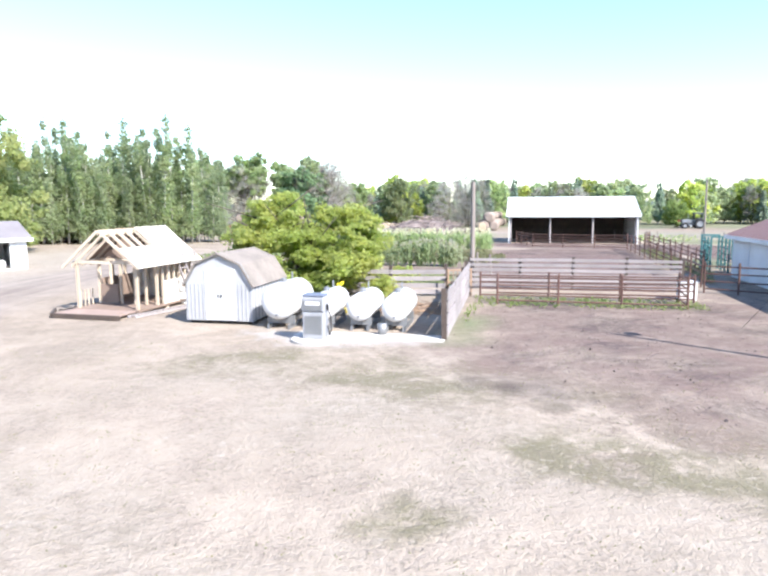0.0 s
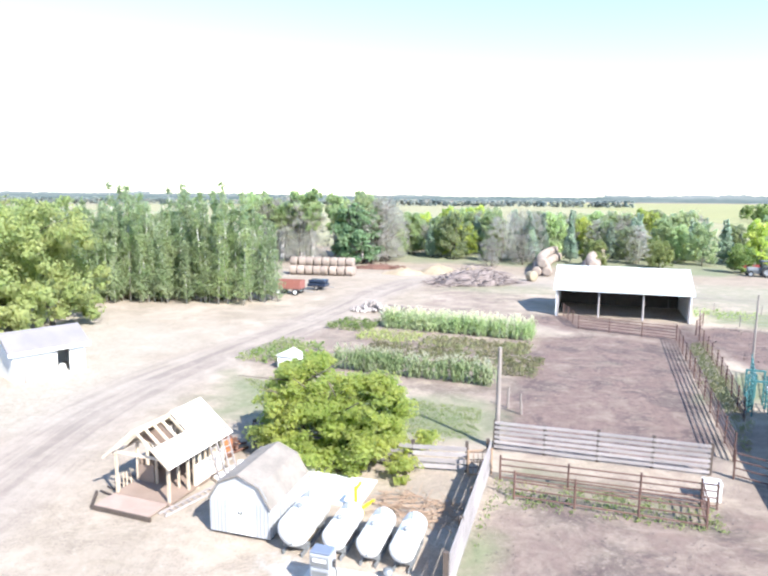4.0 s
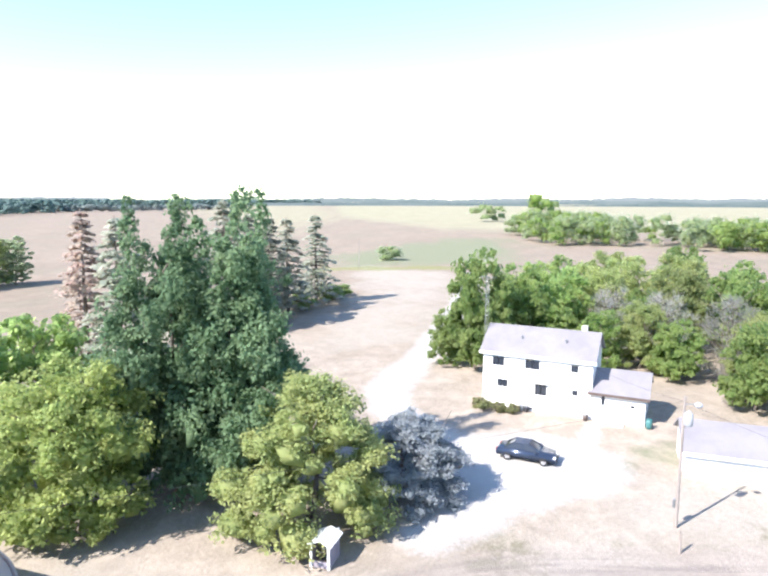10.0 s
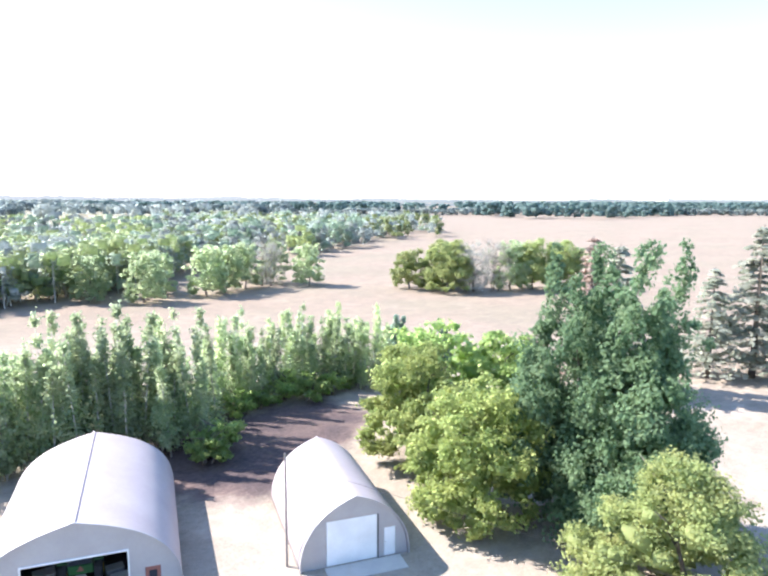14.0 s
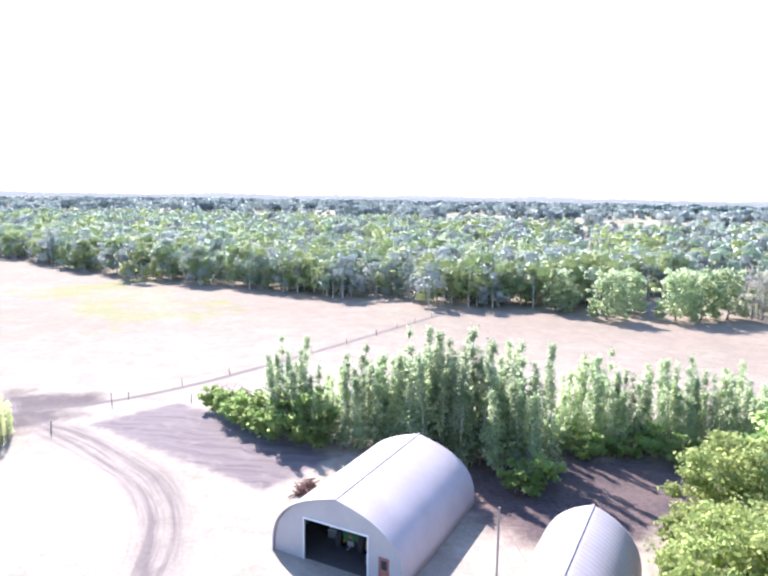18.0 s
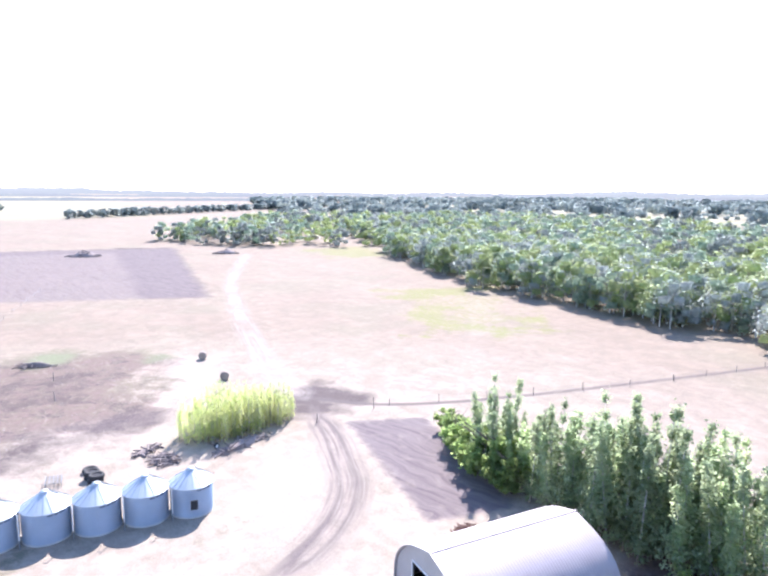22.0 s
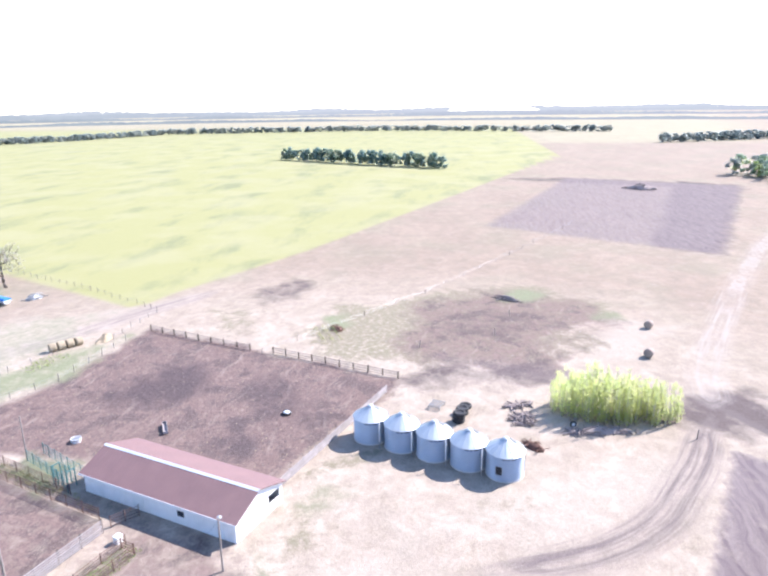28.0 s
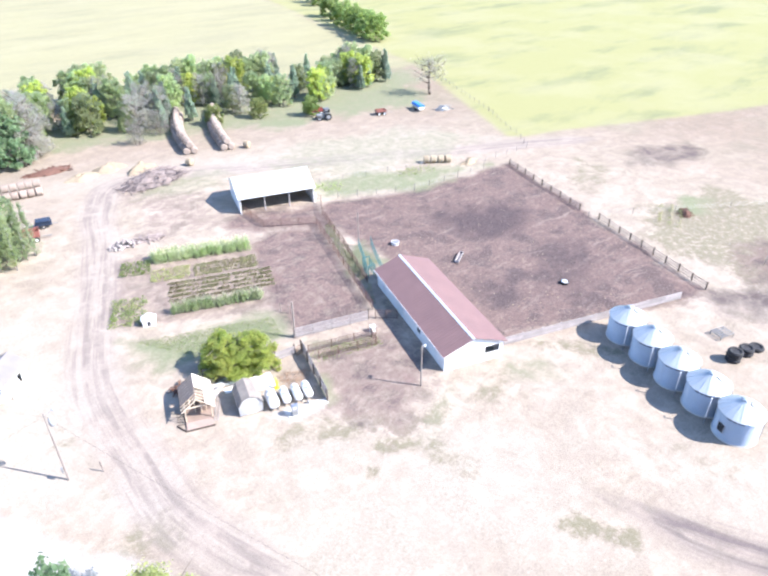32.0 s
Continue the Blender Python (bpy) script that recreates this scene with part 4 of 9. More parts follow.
tree_meshes("maple_a", "full", 10, 5.2, MAPLE_GREEN, BARK, 3, 500, 0.108)
tree_meshes("maple_b", "full", 10, 5.0, MAPLE_GREEN, BARK, 11, 500, 0.108)
tree_meshes("maple_c", "round", 10, 5.2, MAPLE_LEAF, BARK, 5, 420, 0.120)
tree_meshes("maple_d", "round", 10, 5.0, MAPLE_LEAF, BARK, 13, 420, 0.120)
tree_meshes("autumn", "dome", 10, 5.4, MAPLE_AUTUMN, BARK, 21, 950, 0.080, 1, 0.8)
tree_meshes("green_a", "round", 10, 4.8, GREEN_LEAF, BARK, 31, 180, 0.175)
tree_meshes("green_b", "round", 10, 4.6, GREEN_LEAF, BARK, 37, 180, 0.175)
tree_meshes("bright", "spread", 5.4, 4.6, YARD_LEAF, BARK, 41, 950, 0.074, 5, 0.6)
tree_meshes("big_poplar", "tall", 22, 7.6, DARK_POPLAR, BARK, 51, 760, 0.135, 1, 0.4)
tree_meshes("silver", "dome", 6, 3.0, SILVER_LEAF, BARK, 81, 760, 0.058, 3)
tree_meshes("oak_a", "round", 12, 5.0, OAK_LEAF, BARK, 101, 133, 0.21, 1, 0.24)
tree_meshes("oak_b", "round", 12, 4.6, OAK_LEAF, BARK, 103, 133, 0.21, 1, 0.24)
tree_meshes("aspen", "tall", 13, 3.4, WOODS_LEAF, PALE_BARK, 111, 87, 0.21, 1, 0.24)
tree_meshes("lot_green", "round", 10, 4.4, ASPEN_LEAF, PALE_BARK, 141, 91, 0.22, 2, 0.24)
tree_meshes("lot_yellow", "round", 10, 4.6, WOODS_LIGHT, BARK, 143, 91, 0.22, 2, 0.24)
tree_meshes("lime_tree", "round", 8, 3.6, YARD_LEAF, PALE_BARK, 147, 83, 0.21, 2, 0.24)
tree_meshes("birch", "birch", 13, 2.6, ASPEN_LEAF, PALE_BARK, 151, 34, 0.24, 3, 0)
tree_meshes("dark_round", "full", 11, 4.6, DARK_POPLAR, BARK, 153, 60, 0.25)
tree_meshes("shrub", "bush", 3, 2.0, GREEN_LEAF, BARK, 121, 110, 0.11, 4)
tree_meshes("weed", "bush", 1.2, 1.2, WEED_LEAF, BARK, 131, 40, 0.10, 4)


def poplar_meshes(key, h, r, leaf, seed, stems=16, boughs=40, leaves=13, size=0.105):
    """Many upright stems close together, each clothed in steep leafy boughs that thin out to a feathery tip."""
    rng = np.random.default_rng(seed)
    cs, ns, low = [], [], []
    bm = bmesh.new()
    for k in range(stems):
        a, q = k * 2.4 + rng.uniform(-0.4, 0.4), 0.92 * r * math.sqrt((k + 0.3) / stems)
        foot = np.array([q * math.cos(a), q * math.sin(a), 0.0])
        hh = h * rng.uniform(0.66, 1.0) * (1.06 - 0.25 * q / r)
        tip = foot + np.array([rng.normal(0, 0.04) * hh, rng.normal(0, 0.04) * hh, hh * 0.96])
        rod(bm, tuple(foot - np.array([0, 0, 0.1])), tuple(tip), 0.075, 0.015, 5)
        for _ in range(boughs):
            u = 0.03 + 0.97 * rng.random() ** 1.2
            ln = h * (0.012 + 0.150 * (1 - u)) * rng.uniform(0.5, 1.3)
            b, e = rng.uniform(0, 6.283), rng.uniform(0.6, 1.0) + 0.35 * u
            d = np.array([math.cos(b) * math.cos(e), math.sin(b) * math.cos(e), math.sin(e)])
            t = rng.uniform(0.1, 1.0, leaves)[:, None]
            cs.append(foot + (tip - foot) * u + d * ln * t + rng.normal(0, 0.16, (leaves, 3)))
            ns.append(np.tile(np.array([math.cos(b), math.sin(b), 0.35]), (leaves, 1)))
        for u in (0.10, 0.24):
            p = foot + (tip - foot) * u
            low.append((p[0], p[1], p[2], 0.9 * r * 0.3 * (1.1 - u), h * 0.09, 1))
    c = np.concatenate(cs)
    c[:, 2] = np.maximum(c[:, 2], 0.1)
    TREES[key] = (finish("trunk", bm, PALE_BARK, True), crown_mesh("crown", quads_at(c, np.concatenate(ns), size * 1.25, rng, 0.7), low, leaf, rng, 0.18), h)


poplar_meshes("poplar_a", 13, 3.2, POPLAR_LEAF, 61, 9, 64, 19)
poplar_meshes("poplar_b", 13, 3.0, POPLAR_LEAF, 67, 8, 64, 19)
poplar_meshes("lime", 7, 4.2, BRIGHT_LEAF, 43, 42, 26, 11, 0.07)
poplar_meshes("poplar_c", 13, 3.3, ASPEN_LEAF, 71, 7, 60, 17)


def spruce_meshes(seed, key="spruce", leaf=SPRUCE_LEAF, tufts_=7):
    rng = np.random.default_rng(seed)
    h, qs = 16.0, []
    bm = rod(bmesh.new(), (0, 0, -0.1), (0, 0, h * 0.98), 0.24, 0.03, 7)
    for k in range(24):
        z = 1.4 + (h - 1.7) * (k + rng.uniform(-0.2, 0.2)) / 24
        rr = 3.1 * (1 - (z / h) ** 1.25) + 0.3
        for j in range(7):
            a = rng.uniform(0, 6.283)
            ln = rr * rng.uniform(0.6, 1.12)
            d = np.array([math.cos(a), math.sin(a), 0])
            side = np.array([-math.sin(a), math.cos(a), 0])
            rod(bm, (0, 0, z), tuple(d * ln * 0.92 + np.array([0, 0, z - ln * 0.12])), 0.035, 0.01, 4)
            n = tufts_ * 2
            t = np.sqrt(rng.uniform(0.04, 1.0, n))[:, None]
            p = d * ln * t + side * rng.normal(0, 0.16, (n, 1)) * ln * (0.4 + t) * 0.7 + np.array([0, 0, 1.0]) * (z - ln * 0.30 * t * t + 0.1) + rng.normal(0, 0.06, (n, 3))
            qs.append(quads_at(p, np.tile(d * 0.3 + np.array([0, 0, 0.9]), (n, 1)), 0.29, rng, 0.6))
    q = np.concatenate(qs)
    TREES[key] = (finish("trunk", bm, BARK, True), mesh_np("crown", q.reshape(-1, 3), np.arange(len(q) * 4).reshape(-1, 4), leaf), h)


spruce_meshes(5)
spruce_meshes(6, "dead_spruce", DEAD_NEEDLE, 6)


def twig_meshes(key, h, r, seed, stems=4):
    """A half-dead crown: bare limbs in a soft cloud of fine grey twigs and a few leaves."""
    rng = np.random.default_rng(seed)
    lobes = lumps("round", h, r, rng)
    c, nr = crown_points(lobes, 62, rng, 0.75, 0.6)
    d = nr + rng.normal(0, 0.5, nr.shape)
    d /= np.linalg.norm(d, axis=1, keepdims=True)
    sd = np.cross(d, rng.normal(0, 1, c.shape))
    sd *= rng.uniform(0.018, 0.034, (len(c), 1)) / np.linalg.norm(sd, axis=1, keepdims=True)
    ln = rng.uniform(0.35, 0.75, (len(c), 1))
    twigs = np.stack([c - d * ln, c + sd, c + d * ln, c - sd], 1)
    pick = rng.random(len(c)) < 0.16
    q = np.concatenate([twigs, quads_at(c[pick], nr[pick], 0.13, rng, 0.9)])
    q[:, :, 2] = np.maximum(q[:, :, 2], 0.05)
    TREES[key] = (finish("trunk", limbs(h, r, rng, stems, 0.75, 0.2, 0.8, 14), BARK, True), mesh_np("crown", q.reshape(-1, 3), np.arange(len(q) * 4).reshape(-1, 4), GREY_TWIG), h)


twig_meshes("dry", 9, 4.0, 91)


def bare_meshes(seed):
    rng = np.random.default_rng(seed)
    bm = limbs(10, 4, rng, 1, 0.8, 0.3, 0.7, 18)
    pts = []
    for _ in range(150):
        a, q, z = rng.uniform(0, 6.283), rng.uniform(0.4, 3.6), rng.uniform(4, 10)
        p = Vector((q * math.cos(a), q * math.sin(a), z))
        rod(bm, p * 0.75 + Vector((0, 0, 1.0)), p, 0.035, 0.012, 4)
        pts.append(p)
    c = np.array([tuple(p) for p in pts]).repeat(3, 0) + rng.normal(0, 0.3, (450, 3))
    q = quads_at(c, c - np.array([0, 0, 5]), 0.2, rng, 0.8)
    TREES["bare"] = (finish("trunk", bm, BARK, True), mesh_np("crown", q.reshape(-1, 3), np.arange(len(q) * 4).reshape(-1, 4), GREY_TWIG), 10)


bare_meshes(9)

# the trees round the yard
tree("maple_tree", "autumn", -15.2, -3.4, 9.8, "round golden-green maple beside the gravel drive", "", None, 1.1)
tree("silver_tree", "silver", -18.6, 3.2, 6.0, "small silver-leaved tree by the gravel drive", "", None, 1.35)
tree("poplar_tree", "big_poplar", -19.6, -8.6, 21.2, "very tall dark poplar behind the maples", "big poplars", 20, 0.86)
tree("poplar_tree", "big_poplar", -19.2, -13.2, 20.7, "very tall dark poplar behind the maples", "big poplars", 140, 0.86)
tree("maple_tree", "maple_a", -14.2, -17.8, 10.4, "bushy green maple beside the small round-roofed shed", "yard maples")
tree("maple_tree", "maple_b", -17.0, -27.8, 10.8, "bushy green maple beside the small round-roofed shed", "yard maples")
tree("maple_tree", "green_a", -21.5, -31.5, 11.8, "leafy green tree behind the maples", "yard maples")
tree("maple_tree", "green_b", -27.5, -27.0, 11.0, "leafy green tree behind the maples", "yard maples")
for x, y, h in ((-70.1, -22.9, 20.6), (-75.5, -20.5, 18.2), (-82.3, -18.8, 17.6), (-88.0, -16.7, 17.2), (-98.0, -12.9, 17.6), (-65.5, -26.4, 15)):
    tree("spruce_tree", "spruce", x, y, h, "tall thin grey-green spruce at the pasture edge", "spruce row", None, 1.5)
tree("dead_spruce_tree", "dead_spruce", -50.0, -34.0, 19.2, "dead rust-brown spruce beside the living row", "", None, 1.2)
tree("spruce_tree", "spruce", -49.0, -29.6, 18.5, "tall thin grey-green spruce at the pasture edge", "spruce row", None, 1.5)
for x, y, h in ((-92, -15, 3), (-103, -11, 3.2), (-108, -9, 2.6), (-79, -19, 2.2)):
    tree("shrub", "shrub", x, y, h, "low green shrub at the foot of the spruces", "spruce shrubs", None, 1.6)
tree("yard_bush", "bright", 5.8, 24.6, 4.85, "large uneven bright green bush behind the fuel tanks", "", -14, 1.18)
for x, y, h, w in ((56.4, -26.8, 6.6, 0.80), (55.4, -29.4, 7.9, 0.78), (54.9, -32.4, 7.7, 0.78), (55.2, -35.6, 6.9, 0.80), (55.6, -38.2, 5.8, 0.84)):
    tree("willow_bush", "lime", x, y, h, "lime-green many-stemmed willow clump behind the bins", "willow clump", None, w)

# belt of maples behind the house, garage and small shed
rs = random.Random(4)
BELT = [(-26.5, 47.0, 12.4, "maple_c"), (-24.5, 54, 12.2, "maple_d"), (-33, 50, 12.5, "maple_d"), (-37.0, 36.8, 8.6, "green_a"), (-31.0, 42.5, 11.5, "maple_c"), (-40, 46, 12.5, "maple_c"),
        (-47, 40, 10, "dry"), (-45, 52, 12, "maple_d"), (-33, 58, 12.5, "maple_c"), (-55, 46, 11.5, "green_b"), (-42, 60, 11.5, "maple_c"), (-53, 35, 9.5, "dry"), (-62, 40, 11, "maple_d"),
        (-51.5, 11.8, 14.3, "green_a"), (-53.5, 8.8, 6.8, "green_b"), (-57, 18, 12, "green_b"), (-61, 24.5, 11, "green_a"), (-58, 30, 9.5, "dry"), (-66, 31, 11, "maple_c"), (-70, 24, 11, "green_b"),
        (-74, 38, 11.5, "maple_d"), (-80, 30, 11, "green_a"), (-66, 50, 11.5, "green_a"), (-78, 48, 11.5, "maple_c"), (-56, 56, 12, "green_b"), (-90, 40, 11, "maple_d"), (-92, 54, 12, "green_b"), (-70, 62, 12, "maple_c"), (-45, 70, 11, "maple_c"), (-56, 72, 11, "maple_d"), (-50.5, 26, 7.5, "green_b"), (-52, 31.5, 8, "maple_d"), (-47, 33.5, 7, "green_a"), (-55.5, 22, 8, "green_b"), (-56, 14, 8.5, "green_a"), (-44, 41, 8, "maple_c"), (-60, 35, 8.5, "green_b"), (-64, 20, 9, "maple_d")]
for x, y, h, k in BELT:
    tree("maple_tree" if k != "dry" else "dry_tree", k, x, y, h, "round yellow-green maple in the shelter belt" if k != "dry" else "half-dead grey tree in the shelter belt", "belt trees", None, 0.62 if h > 14 else 0.88)
# poplar plantation north of the belt
for i in range(30):
    u, v = (i % 10) / 9, i // 10
    x, y = -27.5 + 19.2 * u - 4 * v + rs.uniform(-0.8, 0.8), 69.0 + 1.0 * u + 4.2 * v + rs.uniform(-0.8, 0.8)
    tree("poplar_tree", ("poplar_a", "poplar_b", "poplar_c")[i % 3] if i % 7 else "poplar_c", x, y, rs.uniform(11.0, 16.2), "dense blue-green poplar in the planted row", "north poplars", None, 1.1)
# pale thin poplars and the woodlot beyond the bales
for i in range(40):
    x, y = -20 + 26 * rs.random(), 112 + 16 * rs.random()
    tree("aspen_tree", "birch" if i % 4 else "dry", x, y, rs.uniform(10.5, 13.5), "thin pale-stemmed aspen beyond the bales", "north aspens")
tree("dark_tree", "dark_round", 1.4, 113.5, 11.8, "dark round tree beyond the bales")
WOODLOT = fill([(6, 124), (28, 116), (50, 118), (66, 112), (104, 114), (112, 124), (84, 140), (40, 152), (10, 158)], 130, 9.2, 1.0, 77)
for i, (x, y, h, _) in enumerate(WOODLOT):
    tree("woodlot_tree", ("oak_a", "dry", "aspen", "lot_yellow", "dry", "lot_green", "lime_tree", "lot_green", "aspen")[i % 9], x, y, h, "mixed small tree in the open woodlot", "woodlot trees", None, 0.8)
for x, y, h, k in ((68, 103, 5.0, "green_a"), (57, 110, 5, "maple_d"), (46, 112, 5, "maple_d"), (33, 114, 6, "dry"), (26, 110, 5.5, "dry"), (68, 124, 6, "maple_d")):
    tree("woodlot_tree", k, x, y, h, "mixed small tree in the open woodlot", "woodlot trees")
tree("bare_tree", "bare", 104.0, 98.0, 10.6, "nearly bare spreading tree by the field corner", "", None, 1.3)
for x, y in ((140.5, 168), (143, 176.5), (146, 185), (149, 194), (152, 204), (156.5, 216), (161.5, 228), (177, 261), (182, 272), (198, 314), (204, 330), (209, 344), (223, 384)):
    tree("field_tree", "green_b", x, y, 8.0 + (x % 3), "dark round tree in the crop field belt", "field belt", None, 1.15)

# poplar row behind the round-roofed sheds
ROW = [(33, -51.5, 4, "shrub"), (30.5, -49.5, 4.5, "shrub"), (28, -48.5, 5, "shrub"), (26, -47.3, 5.5, "shrub"), (23, -46, 6.5, "shrub"), (20, -45, 5, "shrub"), (36, -53.5, 3.2, "shrub"),
       (24.5, -48.8, 11.5, "poplar_a"), (21.5, -47.5, 10.5, "poplar_b"), (18.0, -46, 9, "poplar_c"), (15.0, -46.2, 11.4, "poplar_a"), (12.2, -46.6, 13.4, "poplar_b"), (9.2, -46.2, 13.8, "poplar_a"), (6.2, -45.4, 14.0, "poplar_b"), (3.2, -45.0, 13.8, "poplar_a"),
       (0.3, -44.5, 13.6, "poplar_b"), (-2.5, -45.8, 13, "poplar_a"), (10, -47, 14, "poplar_b"), (4, -46.6, 14, "poplar_a"), (-1, -48, 12.5, "poplar_c"), (-8, -51, 10.5, "poplar_c"), (-10.8, -52, 11.2, "poplar_a"), (-13.5, -52.4, 11, "poplar_b"), (-16.2, -53, 10, "poplar_c"), (-19, -53, 10.8, "poplar_a"), (-21.8, -53, 11.4, "poplar_b"),
       (-24, -53, 10.5, "poplar_c"), (-26, -51, 11, "poplar_b"), (-28, -49, 10.5, "poplar_c"), (-25.4, -48.6, 8.5, "poplar_c"), (-6.2, -51.5, 8, "poplar_c"), (-2, -38.5, 3.2, "shrub"), (-3.5, -40, 3.6, "shrub"), (-32, -50, 8, "aspen"), (-36, -46, 7, "aspen")] + [(-24 + 3.0 * k, -50.2 + 0.9 * (k % 3), 2.6 + (k % 4) * 0.5, "shrub") for k in range(7)]
for x, y, h, k in ROW:
    if k == "shrub":
        tree("shrub", k, x, y, h, "dense green shrub at the end of the poplar row", "row shrubs")
    else:
        tree("poplar_tree", k, x, y, h * 1.07, "blue-green poplar in the row behind the sheds", "south poplars", None, 1.15)
# scattered oaks in the south pasture
for x, y, h, k in ((-22, -129, 12, "oak_a"), (-37, -131, 12.6, "oak_a"), (-43, -134, 12, "oak_b"), (-49, -136, 12.4, "oak_a"), (-56, -138, 12.4, "dry"), (-60.5, -143, 12.2, "oak_b"), (-66, -133, 11.6, "oak_a"), (-28, -138, 11, "oak_b"), (-12, -136, 11, "oak_a"),
                   (-84.2, -112.7, 10.2, "maple_c"), (-88, -102.5, 13.2, "maple_d"), (-94, -101, 13.2, "dry"), (-99, -98, 13.2, "dry"), (-104, -96, 13.4, "oak_a"), (-110, -94, 12.8, "maple_c"), (-117, -90, 12.6, "maple_d"), (-122, -86, 11.6, "oak_b"), (-92, -108, 12, "maple_d")):
    tree("pasture_tree", k, x, y, h, "lone spreading tree with a bare trunk in the pasture", "pasture trees")


def grove(name, label, places, leaves, seed, per, size, kind_stems=True, heart=0.62):
    """Far woods, one object to each kind of leaf: crowns and thin stems for every place (x, y, height, radius)."""
    rng = np.random.default_rng(seed)
    pick = rng.integers(0, len(leaves), len(places))
    for kind, leaf in enumerate(leaves):
        qs, st = [], []
        for (x, y, h, r), which in zip(places, pick):
            if which != kind:
                continue
            lob = [(x + r * 0.62 * math.cos(a), y + r * 0.62 * math.sin(a), h * (0.14 + 0.60 * rng.random()), r * rng.uniform(0.34, 0.60), max(h * 0.17, r * 0.34), 1) for a in rng.uniform(0, 6.283, 6)] + [(x, y, h * 0.80, r * 0.58, max(h * 0.17, r * 0.3), 1)]
            c, nr = crown_points(lob, per / 7, rng, 0.3, 1.5)
            qs.append(quads_at(c, nr, size * 1.1, rng, 0.45))
            st += lob
        tagged(new(name, crown_mesh(name, np.concatenate(qs), st, leaf, rng, heart)), label, "woods", kind="stuff")
    if kind_stems:
        p = np.array([(x, y, h, r) for x, y, h, r in places])
        v, f = [], []
        for k, (x, y, h, r) in enumerate(p):
            w = 0.13
            for dx, dy in ((-w, -w), (w, -w), (w, w), (-w, w)):
                v.append((x + dx, y + dy, -0.1))
            for dx, dy in ((-w, -w), (w, -w), (w, w), (-w, w)):
                v.append((x + dx * 0.4, y + dy * 0.4, h * 0.75))
            b = 8 * k
            f += [(b + i, b + (i + 1) % 4, b + 4 + (i + 1) % 4, b + 4 + i) for i in range(4)]
        tagged(new(name + "_stems", mesh_np(name + "_stems", v, f, PALE_BARK)), "many thin pale stems of the " + name.replace("_", " "), "woods", kind="stuff")


def along(pts, step, h, r, seed, depth=4.0):
    rr = random.Random(seed)
    out = []
    for (ax, ay), (bx, by) in zip(pts, pts[1:]):
        ln = math.hypot(bx - ax, by - ay)
        for i in range(max(1, int(ln / step))):
            t = (i + rr.random()) / max(1, int(ln / step))
            s = rr.uniform(0.7, 1.2)
            out.append((ax + (bx - ax) * t + rr.uniform(-depth, depth), ay + (by - ay) * t + rr.uniform(-depth, depth), h * s, r * s))
    return out


WOOD_NEAR = [(240, -222), (150, -176), (120, -158), (64, -149), (45, -141), (14, -134), (-8, -140), (-30, -150), (-60, -190), (60, -215), (190, -270)]
WOOD_BACK = [(190, -270), (60, -215), (-60, -190), (-150, -220), (-190, -330), (40, -520), (420, -560), (520, -330), (366, -150), (300, -175), (250, -225)]
grove("oak_woods", "dense mixed green woods along the pasture edge", fill(WOOD_NEAR, 860, 12.5, 4.9, 7), (WOODS_LEAF, WOODS_LIGHT, ASPEN_LEAF, WOODS_GREY_HAZE), 8, 320, 0.32)
# far woods take the leaf colours that carry painted haze
grove("far_oak_woods", "dense mixed green woods running far back", fill(WOOD_BACK, 1700, 12.5, 5.6, 9), (WOODS_LEAF, WOODS_LIGHT, WOODS_GREY_HAZE), 10, 105, 0.6, False, 0.7)
grove("west_grove", "grove of dark trees round a far farmstead", fill([(-240, 72), (-340, 62), (-390, 90), (-300, 135), (-250, 122)], 60, 14, 6, 12) + fill([(-222, 118), (-285, 130), (-290, 150), (-212, 168)], 45, 12.5, 5.5, 18) + [(-348, 85, 26, 11), (-356, 92, 24, 10), (-340, 90, 22, 9), (-554, 83, 17, 14), (-560, 98, 15, 12), (-186, 1, 4.8, 4.5)], (GREEN_LEAF, OAK_LEAF), 13, 420, 0.5, False, 0.7)
grove("south_west_woods", "low green woods beyond the pasture", fill([(-78, -262), (-145, -250), (-250, -282), (-330, -420), (-120, -480)], 330, 13, 5, 14), (WOODS_LEAF, WOODS_LIGHT, WOODS_GREY_HAZE), 15, 90, 0.75, False, 0.7)
grove("east_shelter_belt", "straight belt of dark trees in the crop field", along([(480, 147), (440, 78), (405, 12)], 1.7, 10, 3.6, 16, 3), (FAR_HAZE_LEAF, WOODS_LEAF), 17, 150, 0.5, True, 0.8)
BELTS = [([(-1900, -600), (-2100, 200), (-1800, 900), (-900, 1700)], 24), ([(-900, 1700), (200, 2000)], 15), ([(200, 2000), (900, 1700), (1700, 1000)], 15), ([(1000, 520), (1100, 160), (1000, -200)], 14),
         ([(1500, 600), (1700, -100), (1500, -700)], 16), ([(700, -200), (900, -600), (1200, -900)], 14), ([(-300, -700), (-700, -600), (-1100, -300)], 14), ([(-200, -900), (300, -1100), (900, -1000)], 16), ([(-1400, -900), (-400, -1500), (700, -1700), (1500, -1200)], 18),
         ([(-700, 700), (-200, 900), (300, 800)], 12), ([(-900, -300), (-1300, -100), (-1500, -50)], 24), ([(500, 700), (800, 560), (1000, 520)], 12)]
hedges = []
for i, (pts, h) in enumerate(BELTS):
    if h <= 14:
        hedges += along(pts, 2.8, h * 0.72, 5.6, 20 + i, 6)
